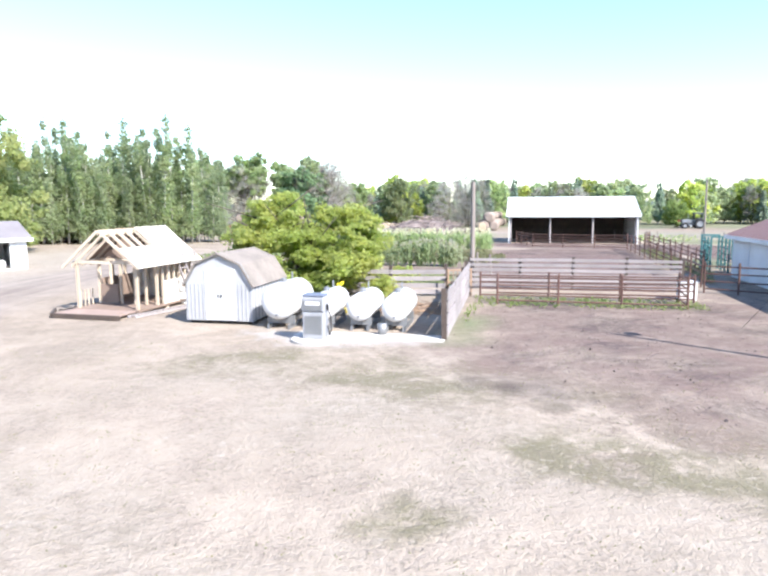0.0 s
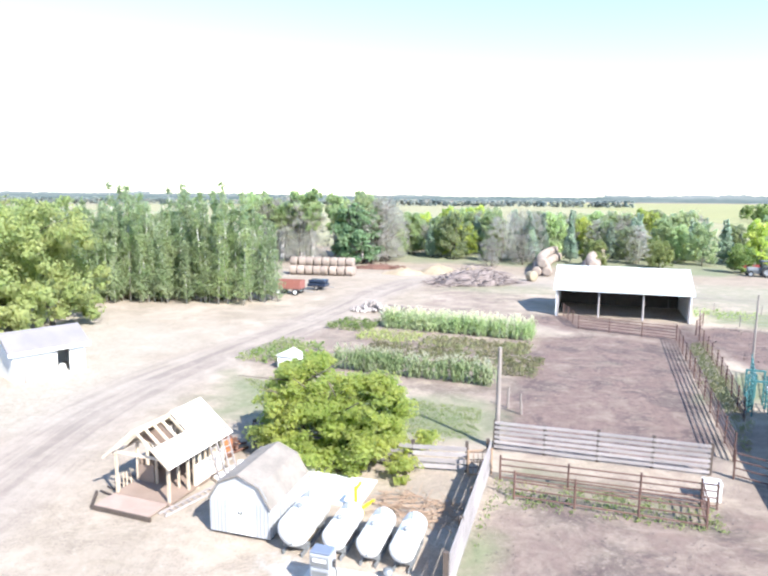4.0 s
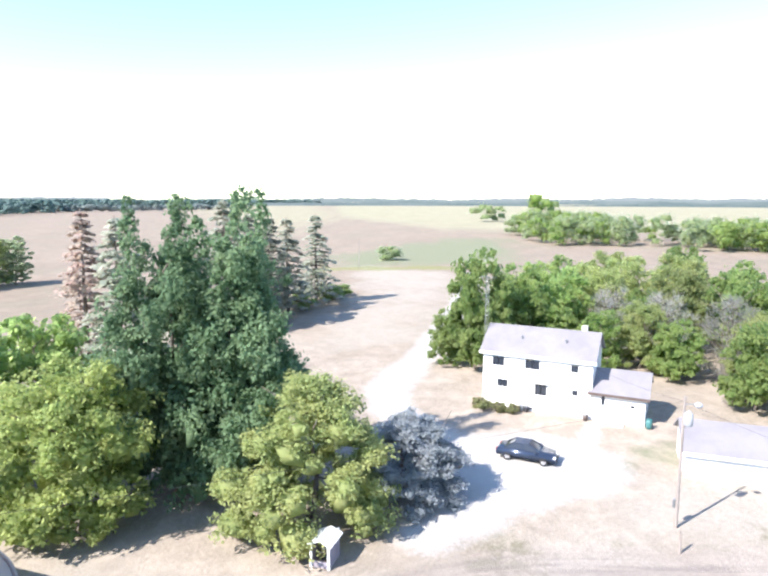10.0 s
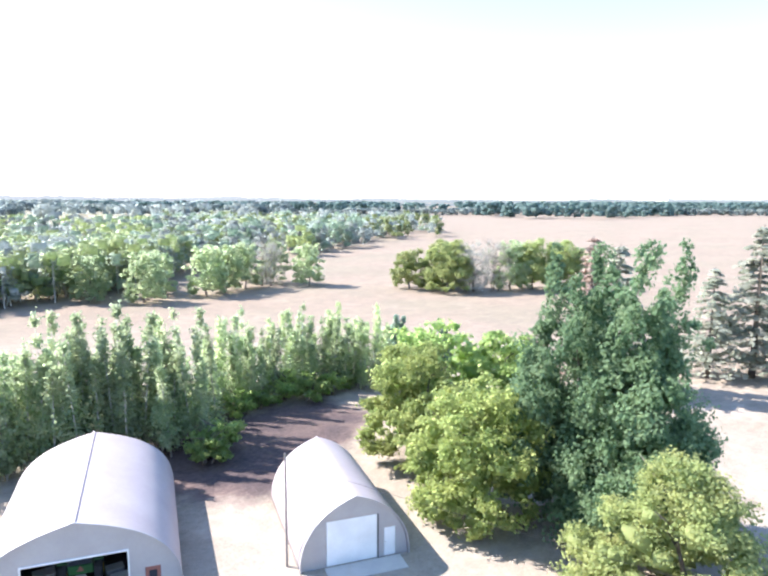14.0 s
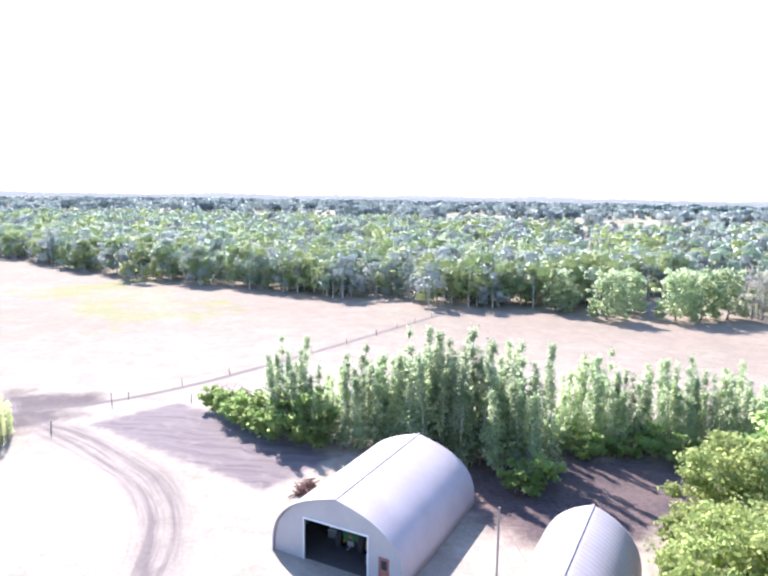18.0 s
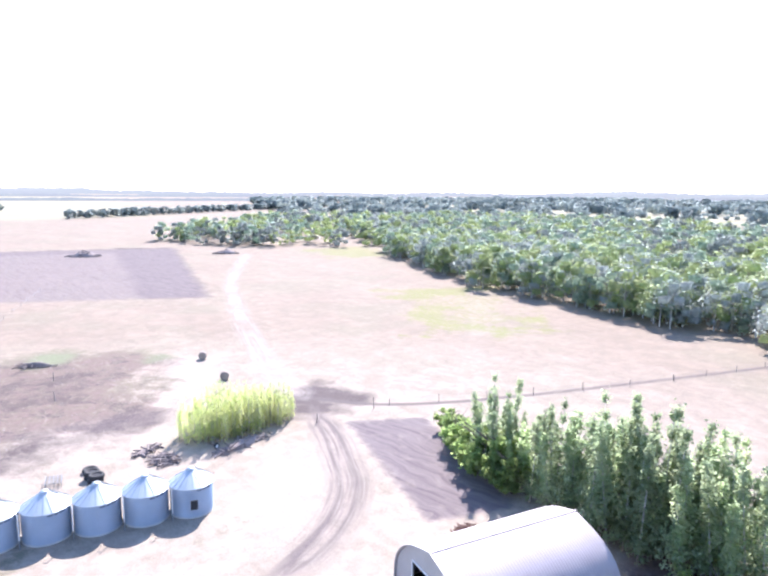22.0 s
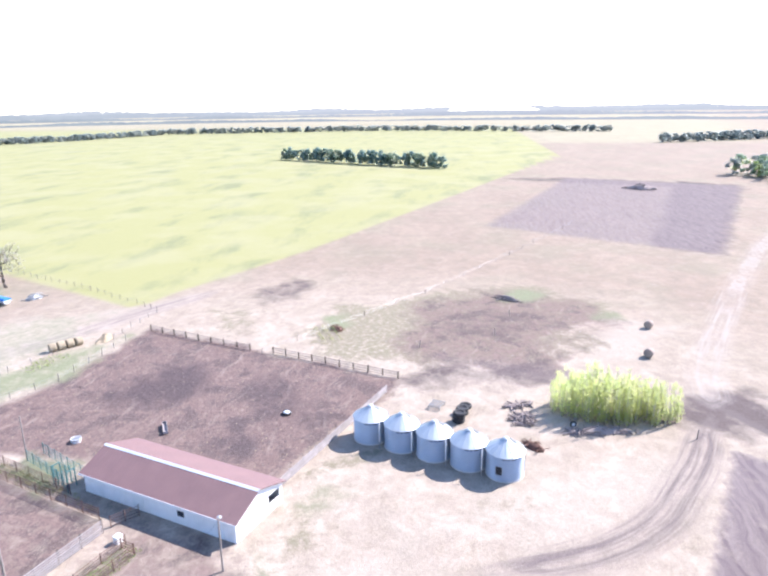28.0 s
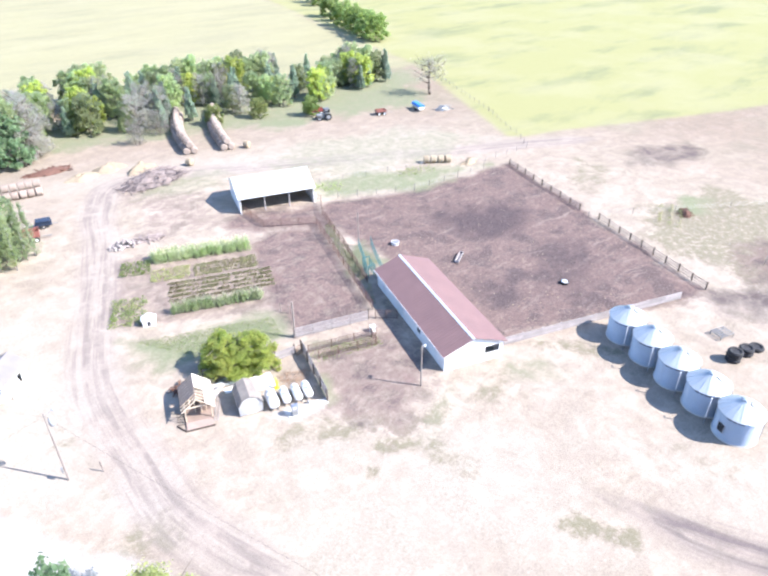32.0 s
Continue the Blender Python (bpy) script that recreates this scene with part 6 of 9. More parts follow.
def tractor(m, label, paint, rim):
    t = thing("tractor", m, label, "tractor")
    bm = boxed(-0.42, 0.42, 0.6, 2.5, 0.95, 1.55, bevel=0.08)
    part("bonnet", bm, paint, t)
    part("chassis", boxed(-0.28, 0.28, -0.8, 2.4, 0.55, 0.95), STEEL_GREY, t)
    cab = part("cab", boxed(-0.7, 0.7, -0.75, 0.58, 0.95, 1.55, bevel=0.05), paint, t)
    for x in (-0.66, 0.66):
        for y in (-0.7, 0.53):
            part("pillar", boxed(x - 0.04, x + 0.04, y - 0.04, y + 0.04, 1.55, 2.5), DARK_IN, cab)
    part("roof", boxed(-0.78, 0.78, -0.85, 0.65, 2.5, 2.68, bevel=0.06), BAND_GREY, cab, "dark cab roof")
    part("glass", boxed(-0.6, 0.6, -0.72, -0.69, 1.56, 2.49), GLASS, cab)
    part("glass", boxed(-0.6, 0.6, 0.52, 0.55, 1.56, 2.49), GLASS, cab)
    for s in (-1, 1):
        wheel(t, s * 0.98, -0.25, 0.85, 0.85, 0.5, rim, "x", "rear_wheel", True)
        wheel(t, s * 0.8, 2.05, 0.5, 0.5, 0.32, rim, "x", "front_wheel")
        part("fender", boxed(s * 0.98 - 0.3, s * 0.98 + 0.3, -0.75, 0.35, 1.74, 1.8), paint, t)
    part("exhaust", rod(bmesh.new(), (0.2, 1.4, 1.5), (0.2, 1.4, 2.5), 0.045), STEEL_GREY, t)
    part("slow_vehicle_sign", prism(bmesh.new(), [(-0.2, 1.2), (0.2, 1.2), (0, 1.55)], -0.8, -0.78), RED_ORANGE, t, "orange triangular warning sign")
    part("hitch", bar(bmesh.new(), (0, -0.8, 0.55), (0, -1.3, 0.5), 0.12, 0.08), STEEL_GREY, t)
    return t


tractor(QL @ pose(-0.1, 3.2, 0.03), "green tractor with yellow rims parked in the shed", TRACTOR_GREEN, TRACTOR_YELLOW)
for dx, dy, s in ((2.1, 2.2, 0.55), (1.7, 3.4, 0.5), (-2.3, 4.0, 0.6)):
    b = thing("storage_crate", QL @ pose(dx, dy, 0.03, 0, 0, 12), "grey crate on the shed floor", "crate", "crates in the shed")
    part("body", boxed(-s, s, -s * 0.7, s * 0.7, 0, s), STEEL_GREY, b)
    part("lid", boxed(-s * 1.03, s * 1.03, -s * 0.73, s * 0.73, s + 0.002, s + 0.06), CONCRETE, b)


def car(m):
    c = thing("car", m, "dark blue-grey sedan parked on the gravel", "car")
    L, W = 4.65, 1.78
    side = [(-2.30, 0.34), (-2.34, 0.62), (-2.22, 0.86), (-1.55, 0.95), (-0.85, 1.02), (0.95, 0.96), (1.95, 0.80), (2.28, 0.62), (2.32, 0.34)]
    bm = bmesh.new()
    rows = []
    for y, k in ((-W / 2, 0.0), (-W / 2 - 0.0, 1.0), (W / 2, 1.0), (W / 2, 0.0)):
        rows.append(y)
    prism(bm, side, -W / 2, W / 2)
    bmesh.ops.bevel(bm, geom=list(bm.edges), offset=0.07, segments=2, affect="EDGES")
    body = part("body", bm, CAR_PAINT, c, smooth=True)
    cab = [(-1.72, 0.93), (-0.95, 1.40), (0.15, 1.43), (1.05, 0.95)]
    bm = bmesh.new()
    lo, hi = W / 2 - 0.08, W / 2 - 0.30
    vs = []
    for y in (-1, 1):
        vs.append([bm.verts.new((x, y * (lo if z < 1.0 else hi), z)) for x, z in cab])
    bm.faces.new(vs[0])
    bm.faces.new(vs[1][::-1])
    for i in range(4):
        bm.faces.new((vs[0][i], vs[1][i], vs[1][(i + 1) % 4], vs[0][(i + 1) % 4]))
    part("window_band", bm, GLASS, c, "dark tinted glasshouse")
    part("roof", sheet(bmesh.new(), ((-0.98, -hi - 0.02, 1.425), (0.18, -hi - 0.02, 1.455), (0.18, hi + 0.02, 1.455), (-0.98, hi + 0.02, 1.425)), 0.03), CAR_PAINT, c)
    for s in (-1, 1):
        for x0, z0, x1, z1 in ((-1.74, 0.95, -0.97, 1.42), (0.16, 1.45, 1.07, 0.97), (-0.25, 0.98, -0.3, 1.43)):
            part("pillar", bar(bmesh.new(), (x0, s * (lo + 0.01 if z0 < 1.2 else hi + 0.01), z0), (x1, s * (hi + 0.01 if z1 > 1.2 else lo + 0.01), z1), 0.06, 0.05), CAR_PAINT, c)
        for x in (-1.42, 1.38):
            wheel(c, x, s * (W / 2 - 0.10), 0.33, 0.33, 0.22, CHROME)
        part("headlight", boxed(2.08, 2.26, s * 0.62 - 0.2, s * 0.62 + 0.2, 0.6, 0.74, bevel=0.02), TANK_WHITE, c)
        part("tail_light", boxed(-2.35, -2.26, s * 0.62 - 0.2, s * 0.62 + 0.2, 0.68, 0.84, bevel=0.02), RED_PAINT, c)
        part("mirror", boxed(0.72, 0.9, s * (W / 2 + 0.03), s * (W / 2 + 0.18), 0.94, 1.06) if s > 0 else boxed(0.72, 0.9, -W / 2 - 0.18, -W / 2 - 0.03, 0.94, 1.06), CAR_PAINT, c)
        part("door_handle", boxed(-0.6, -0.42, s * (W / 2) - 0.01, s * (W / 2) + 0.02, 0.8, 0.83), CHROME, c)
    return c


car(frame_at(-25.00, 12.50, 0.42, 0.907))


# grain bins
def grain_bin(m, with_door, label):
    b = thing("grain_bin", m, label, "grain bin", "grain bins")
    R, H, n = 2.12, 3.05, 44
    prof = []
    rings = 30
    for k in range(rings * 2 + 1):
        prof.append((R + (0.018 if k % 2 else -0.018), H * k / (rings * 2)))
    w = part("wall", lathe(bmesh.new(), prof, n), GALV_SHADED, b)
    bm = bmesh.new()
    top, r0 = 1.25, R + 0.13
    apex = 0.32
    lathe(bm, [(r0, H - 0.02), (r0, H + 0.02), (apex, H + top), (apex, H + top - 0.05)], n)
    rf = part("roof", bm, GALV_ROOF, b, "conical ribbed steel roof")
    for i in range(18):
        a = 6.2832 * i / 18
        part("roof_rib", bar(bmesh.new(), (r0 * math.cos(a), r0 * math.sin(a), H + 0.035), (apex * math.cos(a), apex * math.sin(a), H + top + 0.012), 0.05, 0.05), GALV_ROOF, rf)
    part("cap", lathe(bmesh.new(), [(0.36, H + top - 0.02), (0.36, H + top + 0.12), (0.2, H + top + 0.2), (0.02, H + top + 0.22)], 16), GALV_ROOF, b, smooth=True)
    part("base_ring", lathe(bmesh.new(), [(R + 0.07, 0), (R + 0.07, 0.1), (R + 0.02, 0.12)], n), CONCRETE, b)
    bm = bmesh.new()
    for s in (-0.2, 0.2):
        bar(bm, (R + 0.1, s, 0.3), (R + 0.1, s, H + 0.1), 0.04, 0.04)
        bar(bm, (R + 0.1, s, H + 0.1), (apex + 0.1, s * 0.9, H + top + 0.1), 0.04, 0.04)
    for k in range(11):
        bar(bm, (R + 0.1, -0.2, 0.45 + k * 0.3), (R + 0.1, 0.2, 0.45 + k * 0.3), 0.03, 0.03)
    part("ladder", bm, STEEL_GREY, b)
    if with_door:
        d = part("door", boxed(-0.28, 0.28, -R - 0.05, -R + 0.02, 0.75, 1.6), DARK_IN, b, "dark access door")
        bm = bmesh.new()
        for a in ((-0.34, -0.28, 0.7, 1.65), (0.28, 0.34, 0.7, 1.65), (-0.28, 0.28, 1.6, 1.66), (-0.28, 0.28, 0.69, 0.75)):
            box(bm, a[0], a[1], -R - 0.08, -R + 0.02, a[2], a[3])
        part("door_frame", bm, GALV_SHADED, d)
        d.matrix_local = pose(0, 0, 0, 0, 0, -30) @ Matrix.Diagonal((1.25, 1.0, 1.2, 1))
    for k, (a0, w_) in enumerate(((-112, 13), (-96, 9), (-84, 16))):
        bm = bmesh.new()
        lo, hi = radians(a0), radians(a0 + w_)
        ring = [(R + 0.026, H - 0.28), (R + 0.026, H - 0.16)]
        cols = [[bm.verts.new((r_ * math.cos(lo + (hi - lo) * i / 4), r_ * math.sin(lo + (hi - lo) * i / 4), z)) for r_, z in ring] for i in range(5)]
        for p, q in zip(cols, cols[1:]):
            bm.faces.new((p[0], q[0], q[1], p[1]))
        part("maker_mark", bm, BAND_GREY, b, "plain dark maker's bar")
    part("roof_hatch", sheet(bmesh.new(), ((0.5, -0.3, H + 1.22), (0.5, 0.3, H + 1.22), (1.15, 0.35, H + 0.82), (1.15, -0.35, H + 0.82)), 0.05), STEEL_GREY, rf, "dull grey roof hatch")
    return b


B5 = (39.5, -17.5)
B1 = (45.5, -0.95)
for i in range(5):
    x, y = B1[0] + (B5[0] - B1[0]) * i / 4, B1[1] + (B5[1] - B1[1]) * i / 4
    grain_bin(pose(x, y, 0, 0, 0, -80), i == 4, "galvanised grain bin with a conical roof" + (" and a dark access door" if i == 4 else ""))
for i in range(4):
    x, y = B1[0] + (B5[0] - B1[0]) * (i + 0.5) / 4, B1[1] + (B5[1] - B1[1]) * (i + 0.5) / 4
    p = thing("auger_tube", pose(x - 1.9, y + 0.55, 0), "white upright filler pipe between the grain bins", "pipe", "filler pipes")
    part("tube", rod(bmesh.new(), (0, 0, 0.9), (0, 0, 3.4), 0.06), TANK_WHITE, p)
    part("bracket", bar(bmesh.new(), (0, 0, 3.35), (0.5, 0.1, 3.4), 0.05, 0.05), STEEL_GREY, p)
    part("foot", rod(bmesh.new(), (0, 0, 0), (0, 0, 0.895), 0.05), STEEL_GREY, p)


# long barn
BU = Vector((0.294, 0.956))
barn = thing("barn", frame_at(23.55, 8.35, BU.x, BU.y) @ pose(0, 0, 0), "long low white barn with a red-brown sheet roof", "barn")
BL, BW, BE, BR = 20.8, 7.7, 2.4, 3.85
for nm, a in (("front_wall", (0, BL, -0.15, 0.0, 0, BE)), ("back_wall", (0, BL, -BW, -BW + 0.15, 0, BE))):
    part(nm, boxed(*a), WHITE_METAL, barn)
for x0, hole in ((0.0, True), (BL - 0.15, False)):
    bm = bmesh.new()
    ys = [0.15, 5.3, 7.2, BW - 0.15] if hole else [0.15, BW - 0.15]
    for a, b in zip(ys, ys[1:]):
        def hgt(v):
            return BE + (BR - BE) * (v / (BW * 0.47) if v < BW * 0.47 else (BW - v) / (BW * 0.53))
        mid = [BW * 0.47] if a < BW * 0.47 < b else []
        lows = 0.0
        top_pts = [(v, hgt(v)) for v in [b] + mid + [a]]
        if hole and a == 5.3:
            for lo, outline in ((0, [(a, 0.0), (b, 0.0), (b, 0.95), (a, 0.95)]), (1, [(a, 2.0), (b, 2.0)] + top_pts)):
                vs = [[bm.verts.new((x, -v, z)) for v, z in outline] for x in (x0, x0 + 0.15)]
                bm.faces.new(vs[0])
                bm.faces.new(vs[1][::-1])
                for i in range(len(outline)):
                    j = (i + 1) % len(outline)
                    bm.faces.new((vs[0][i], vs[1][i], vs[1][j], vs[0][j]))
        else:
            outline = [(a, 0.0), (b, 0.0)] + top_pts
            vs = [[bm.verts.new((x, -v, z)) for v, z in outline] for x in (x0, x0 + 0.15)]
            bm.faces.new(vs[0])
            bm.faces.new(vs[1][::-1])
            for i in range(len(outline)):
                j = (i + 1) % len(outline)
                bm.faces.new((vs[0][i], vs[1][i], vs[1][j], vs[0][j]))
    part("end_wall", bm, WHITE_METAL, barn)
ov, yr = 0.35, -BW * 0.47
sf, sb = (BR - BE) / (BW * 0.47), (BR - BE) / (BW * 0.53)
for nm, c4 in (("roof_front", ((-ov, ov, BE - ov * sf + 0.1), (BL + ov, ov, BE - ov * sf + 0.1), (BL + ov, yr, BR + 0.1), (-ov, yr, BR + 0.1))), ("roof_back", ((-ov, -BW - ov, BE - ov * sb + 0.1), (BL + ov, -BW - ov, BE - ov * sb + 0.1), (BL + ov, yr - 0.005, BR + 0.1), (-ov, yr - 0.005, BR + 0.1)))):
    rf = part(nm, sheet(bmesh.new(), c4, 0.08), BROWN_ROOF, barn)
    for i in range(41):
        x = -ov + 0.03 + i * (BL + 2 * ov - 0.06) / 40
        part("rib", bar(bmesh.new(), (x, c4[0][1], c4[0][2] + 0.012), (x, c4[2][1], c4[2][2] + 0.012), 0.05, 0.025), BROWN_ROOF, rf)
part("ridge_cap", sheet(bmesh.new(), ((-ov - 0.02, yr + 0.3, BR + 0.135 - 0.3 * sf), (BL + ov + 0.02, yr + 0.3, BR + 0.135 - 0.3 * sf), (BL + ov + 0.02, yr + 0.02, BR + 0.16), (-ov - 0.02, yr + 0.02, BR + 0.16)), 0.03), ROOF_WHITE, barn, "white ridge flashing")
part("fascia", boxed(-ov - 0.01, BL + ov + 0.01, ov + 0.002, ov + 0.03, BE - ov * sf - 0.1, BE - ov * sf + 0.11), WHITE_METAL, barn)
for x in (1.6, 4.9, 8.2, 11.5, 14.8, 18.0):
    part("wall_batten", boxed(x, x + 0.06, 0.004, 0.03, 0, BE - 0.2), WHITE_METAL, barn)
wn_ = part("window", boxed(6.5, 7.4, 0.004, 0.03, 0.95, 1.6), GLASS, barn)
part("slab", boxed(0.2, BL - 0.2, -BW + 0.2, -0.2, -0.05, 0.02), CONCRETE, barn)
part("side_door", boxed(12.0, 13.6, 0.004, 0.05, 0.03, 1.85), ROOF_WHITE, barn, "pale sliding door")

# open-fronted cattle shelter
SHM = frame_at(26.06, 61.8, 0.954, -0.298)
shel = thing("cattle_shelter", SHM, "open-fronted pole shelter with a white metal roof", "shelter")
SL, SD, SF, SR = 13.3, 9.6, 3.05, 4.95
# back wall takes the dark post colour to paint the shade inside
part("back_wall", boxed(0, SL, SD - 0.12, SD, 0, SF), DARK_POST, shel)
for x in (0, SL - 0.1):
    bm = bmesh.new()
    a = [(0, 0), (SD - 0.125, 0), (SD - 0.125, SF), (SD / 2, SR), (0, SF)]
    vs = [[bm.verts.new((xx, y, z)) for y, z in a] for xx in (x, x + 0.1)]
    bm.faces.new(vs[0])
    bm.faces.new(vs[1][::-1])
    for i in range(5):
        bm.faces.new((vs[0][i], vs[1][i], vs[1][(i + 1) % 5], vs[0][(i + 1) % 5]))
    part("end_wall", bm, WHITE_METAL, shel, "white ribbed sheet end wall")
for x in (0.2, 4.38, 8.77, SL - 0.2):
    part("post", rod(bmesh.new(), (x, 0.14, -0.1), (x, 0.14, SF - 0.28), 0.11, 0.1, 10), PALE_BOARD, shel)
part("header", boxed(0.1, SL - 0.1, 0.02, 0.22, SF - 0.28, SF), PALE_BOARD, shel)
gable_roof(shel, SL, SD, SF, SR, 0.25, ROOF_WHITE, 0.1, ROOF_WHITE, 0.5, 0.6)
# inner boards in the same dark colour, again painted shade
for k in range(7):
    part("wall_board", boxed(0.15, SL - 0.15, SD - 0.16, SD - 0.125, 0.15 + k * 0.4, 0.48 + k * 0.4), DARK_POST, shel)


# gambrel shed
GS = frame_at(1.8, 16.62, 0.962, -0.272)
gsh = thing("garden_shed", GS, "small white barn-roofed shed clad in ribbed metal", "shed")
w, dpt = 2.5, 3.15
out = [(0, 0.12), (w, 0.12), (w, 1.42), (w - 0.42, 2.12), (w / 2, 2.46), (0.42, 2.12), (0, 1.42)]
for y0 in (0.0, dpt - 0.06):
    part("end_wall", prism(bmesh.new(), out, y0, y0 + 0.06), RIBBED_GREY, gsh)
for x in (0.0, w - 0.05):
    part("side_wall", boxed(x, x + 0.05, 0.062, dpt - 0.062, 0.12, 1.42), RIBBED_GREY, gsh)
for i, ((ax, az), (bx, bz)) in enumerate((((-0.1, 1.34), (0.40, 2.15)), ((0.40, 2.15), (w / 2, 2.52)), ((w + 0.1, 1.34), (w - 0.40, 2.15)), ((w - 0.40, 2.15), (w / 2, 2.52)))):
    part("roof_slope", sheet(bmesh.new(), ((ax, -0.12, az), (ax, dpt + 0.12, az), (bx, dpt + 0.12, bz), (bx, -0.12, bz)), 0.05), TAN_ROOF, gsh)
for k in range(17):
    x = 0.05 + k * 0.148
    if not 0.75 < x < 1.85:
        part("front_rib", boxed(x, x + 0.035, -0.022, -0.002, 0.14, 1.42), PUMP_GREY, gsh)
for k in range(20):
    if k % 2:
        part("side_rib", boxed(w + 0.002, w + 0.022, 0.08 + k * 0.15, 0.125 + k * 0.15, 0.14, 1.4), PUMP_GREY, gsh)
for s, nm in ((0.76, "door_leaf"), (1.32, "door_leaf")):
    dl = part(nm, boxed(s, s + 0.54, -0.035, -0.004, 0.16, 1.95), TANK_WHITE, gsh, "white door leaf")
    part("latch", boxed(s + (0.46 if s < 1 else 0.02), s + (0.52 if s < 1 else 0.08), -0.07, -0.037, 0.95, 1.08), STEEL_GREY, dl)
bm = bmesh.new()
for (ax, az), (bx, bz) in zip(out[2:], out[3:] + out[:0]):
    bar(bm, (ax, -0.04, az), (bx, -0.04, bz), 0.06, 0.08)
part("gable_trim", bm, STEEL_GREY, gsh)
for y in (0.3, 1.6, 2.9):
    part("skid", boxed(0.05, w - 0.05, y - 0.08, y + 0.08, -0.02, 0.118), DARK_POST, gsh)

# unfinished timber cabin
PC = frame_at(-3.0, 19.3, 0.945, -0.327)
cab = thing("cabin", PC, "unfinished timber play cabin with bare rafters and a small porch", "cabin")
cw, cd, ch, cr, porch = 2.75, 3.8, 1.95, 3.2, 1.3
part("deck", boxed(-0.05, cw + 0.05, -0.05, cd, 0.12, 0.2), PLY_BROWN, cab, "brown plank deck")
part("porch_deck", prism(bmesh.new(), [(-0.05, 0.12), (cw - 0.1, 0.12), (cw - 0.1, 0.19), (-0.05, 0.19)], -1.15, -0.055), DECK_GREY, cab, "faded grey-brown porch boards")
part("edge_beam", bar(bmesh.new(), (-0.15, -1.2, 0.10), (cw + 0.05, -1.2, 0.10), 0.09, 0.16), DARK_POST, cab, "dark timber edge beam")
part("edge_beam", bar(bmesh.new(), (-0.95, -0.1, 0.10), (-0.15, -1.2, 0.10), 0.09, 0.16), DARK_POST, cab, "dark timber edge beam")
for k in range(5):
    part("loose_slat", bar(bmesh.new(), (-0.12, -0.1 + k * 0.42, 0.12), (-0.95, 0.1 + k * 0.42, 0.08), 0.07, 0.04), DARK_POST, cab)
for y in (0.1, 1.9, 3.6):
    part("skid", boxed(0, cw, y - 0.08, y + 0.08, -0.02, 0.118), NEW_WOOD, cab)
for x in (0.05, cw - 0.05):
    for y in (0.05, porch, 2.1, 2.9, cd - 0.05):
        part("post" if y < 0.1 else "stud", boxed(x - 0.05, x + 0.05, y - 0.05, y + 0.05, 0.202, ch), NEW_WOOD, cab)
    part("top_plate", boxed(x - 0.055, x + 0.055, -0.1, cd, ch + 0.002, ch + 0.09), NEW_WOOD, cab)
for x in (0.6, 1.05, 1.7, 2.2):
    for y in (porch, cd - 0.05):
        part("stud", boxed(x - 0.04, x + 0.04, y - 0.045, y + 0.045, 0.202, ch), NEW_WOOD, cab)
for y in (2.5, 1.7, 3.3):
    part("stud", boxed(cw - 0.09, cw - 0.01, y - 0.04, y + 0.04, 0.202, ch), NEW_WOOD, cab)
part("tie_beam", boxed(0.12, cw - 0.12, 0.0, 0.09, ch + 0.002, ch + 0.1), NEW_WOOD, cab)
part("tie_beam", boxed(0.12, cw - 0.12, porch - 0.045, porch + 0.045, ch + 0.002, ch + 0.1), NEW_WOOD, cab)
part("side_panel", boxed(0.102, 0.125, porch + 0.06, cd - 0.1, 0.205, 1.25), PLY_BROWN, cab, "brown plywood wall panel")
part("side_panel", boxed(cw + 0.004, cw + 0.025, porch + 0.35, cd, 0.205, 1.15), OSB, cab, "pale sheathing wall panel")
part("back_panel", boxed(0.12, cw - 0.12, cd - 0.002, cd + 0.02, 0.205, ch), OSB, cab)
part("front_panel", boxed(0.15, 0.95, porch - 0.075, porch - 0.05, 0.205, 1.0), PLY_BROWN, cab)
slope = (cr - ch - 0.09) / (cw / 2)
for k in range(9):
    y = -0.3 + k * 0.515
    for s in (-1, 1):
        xe = cw / 2 + s * (cw / 2 + 0.32)
        part("rafter", bar(bmesh.new(), (xe, y, ch + 0.12 - 0.32 * slope), (cw / 2 + s * 0.03, y, cr), 0.05, 0.11), NEW_WOOD, cab)
part("ridge_board", boxed(cw / 2 - 0.02, cw / 2 + 0.02, -0.32, cd + 0.25, cr - 0.16, cr + 0.05), NEW_WOOD, cab)
ez = ch + 0.19 - 0.36 * slope
xm, zm = cw / 2 + (cw / 2 + 0.36) * 0.5, (ez + cr + 0.09) / 2
part("roof_sheathing", sheet(bmesh.new(), ((cw + 0.36, -0.34, ez), (cw + 0.36, cd + 0.28, ez), (xm, cd + 0.28, zm), (xm, -0.34, zm)), 0.02), OSB, cab, "pale unpainted roof sheathing")
part("roof_sheathing", sheet(bmesh.new(), ((xm - 0.01, 1.9, zm + 0.008), (xm - 0.01, cd + 0.28, zm + 0.008), (cw / 2, cd + 0.28, cr + 0.09), (cw / 2, 1.9, cr + 0.09)), 0.02), OSB, cab, "pale unpainted roof sheathing")
part("roof_sheathing", sheet(bmesh.new(), ((-0.36, 0.7, ez), (-0.36, cd + 0.28, ez), (cw / 2 - 0.01, cd + 0.28, cr + 0.08), (cw / 2 - 0.01, 0.7, cr + 0.08)), 0.02), PLY_BROWN, cab, "brown plywood roof sheathing")
part("gable_panel", prism(bmesh.new(), [(0.2, ch + 0.12), (cw - 0.2, ch + 0.12), (cw / 2, cr - 0.2)], porch - 0.02, porch + 0.0), PLY_BROWN, cab)
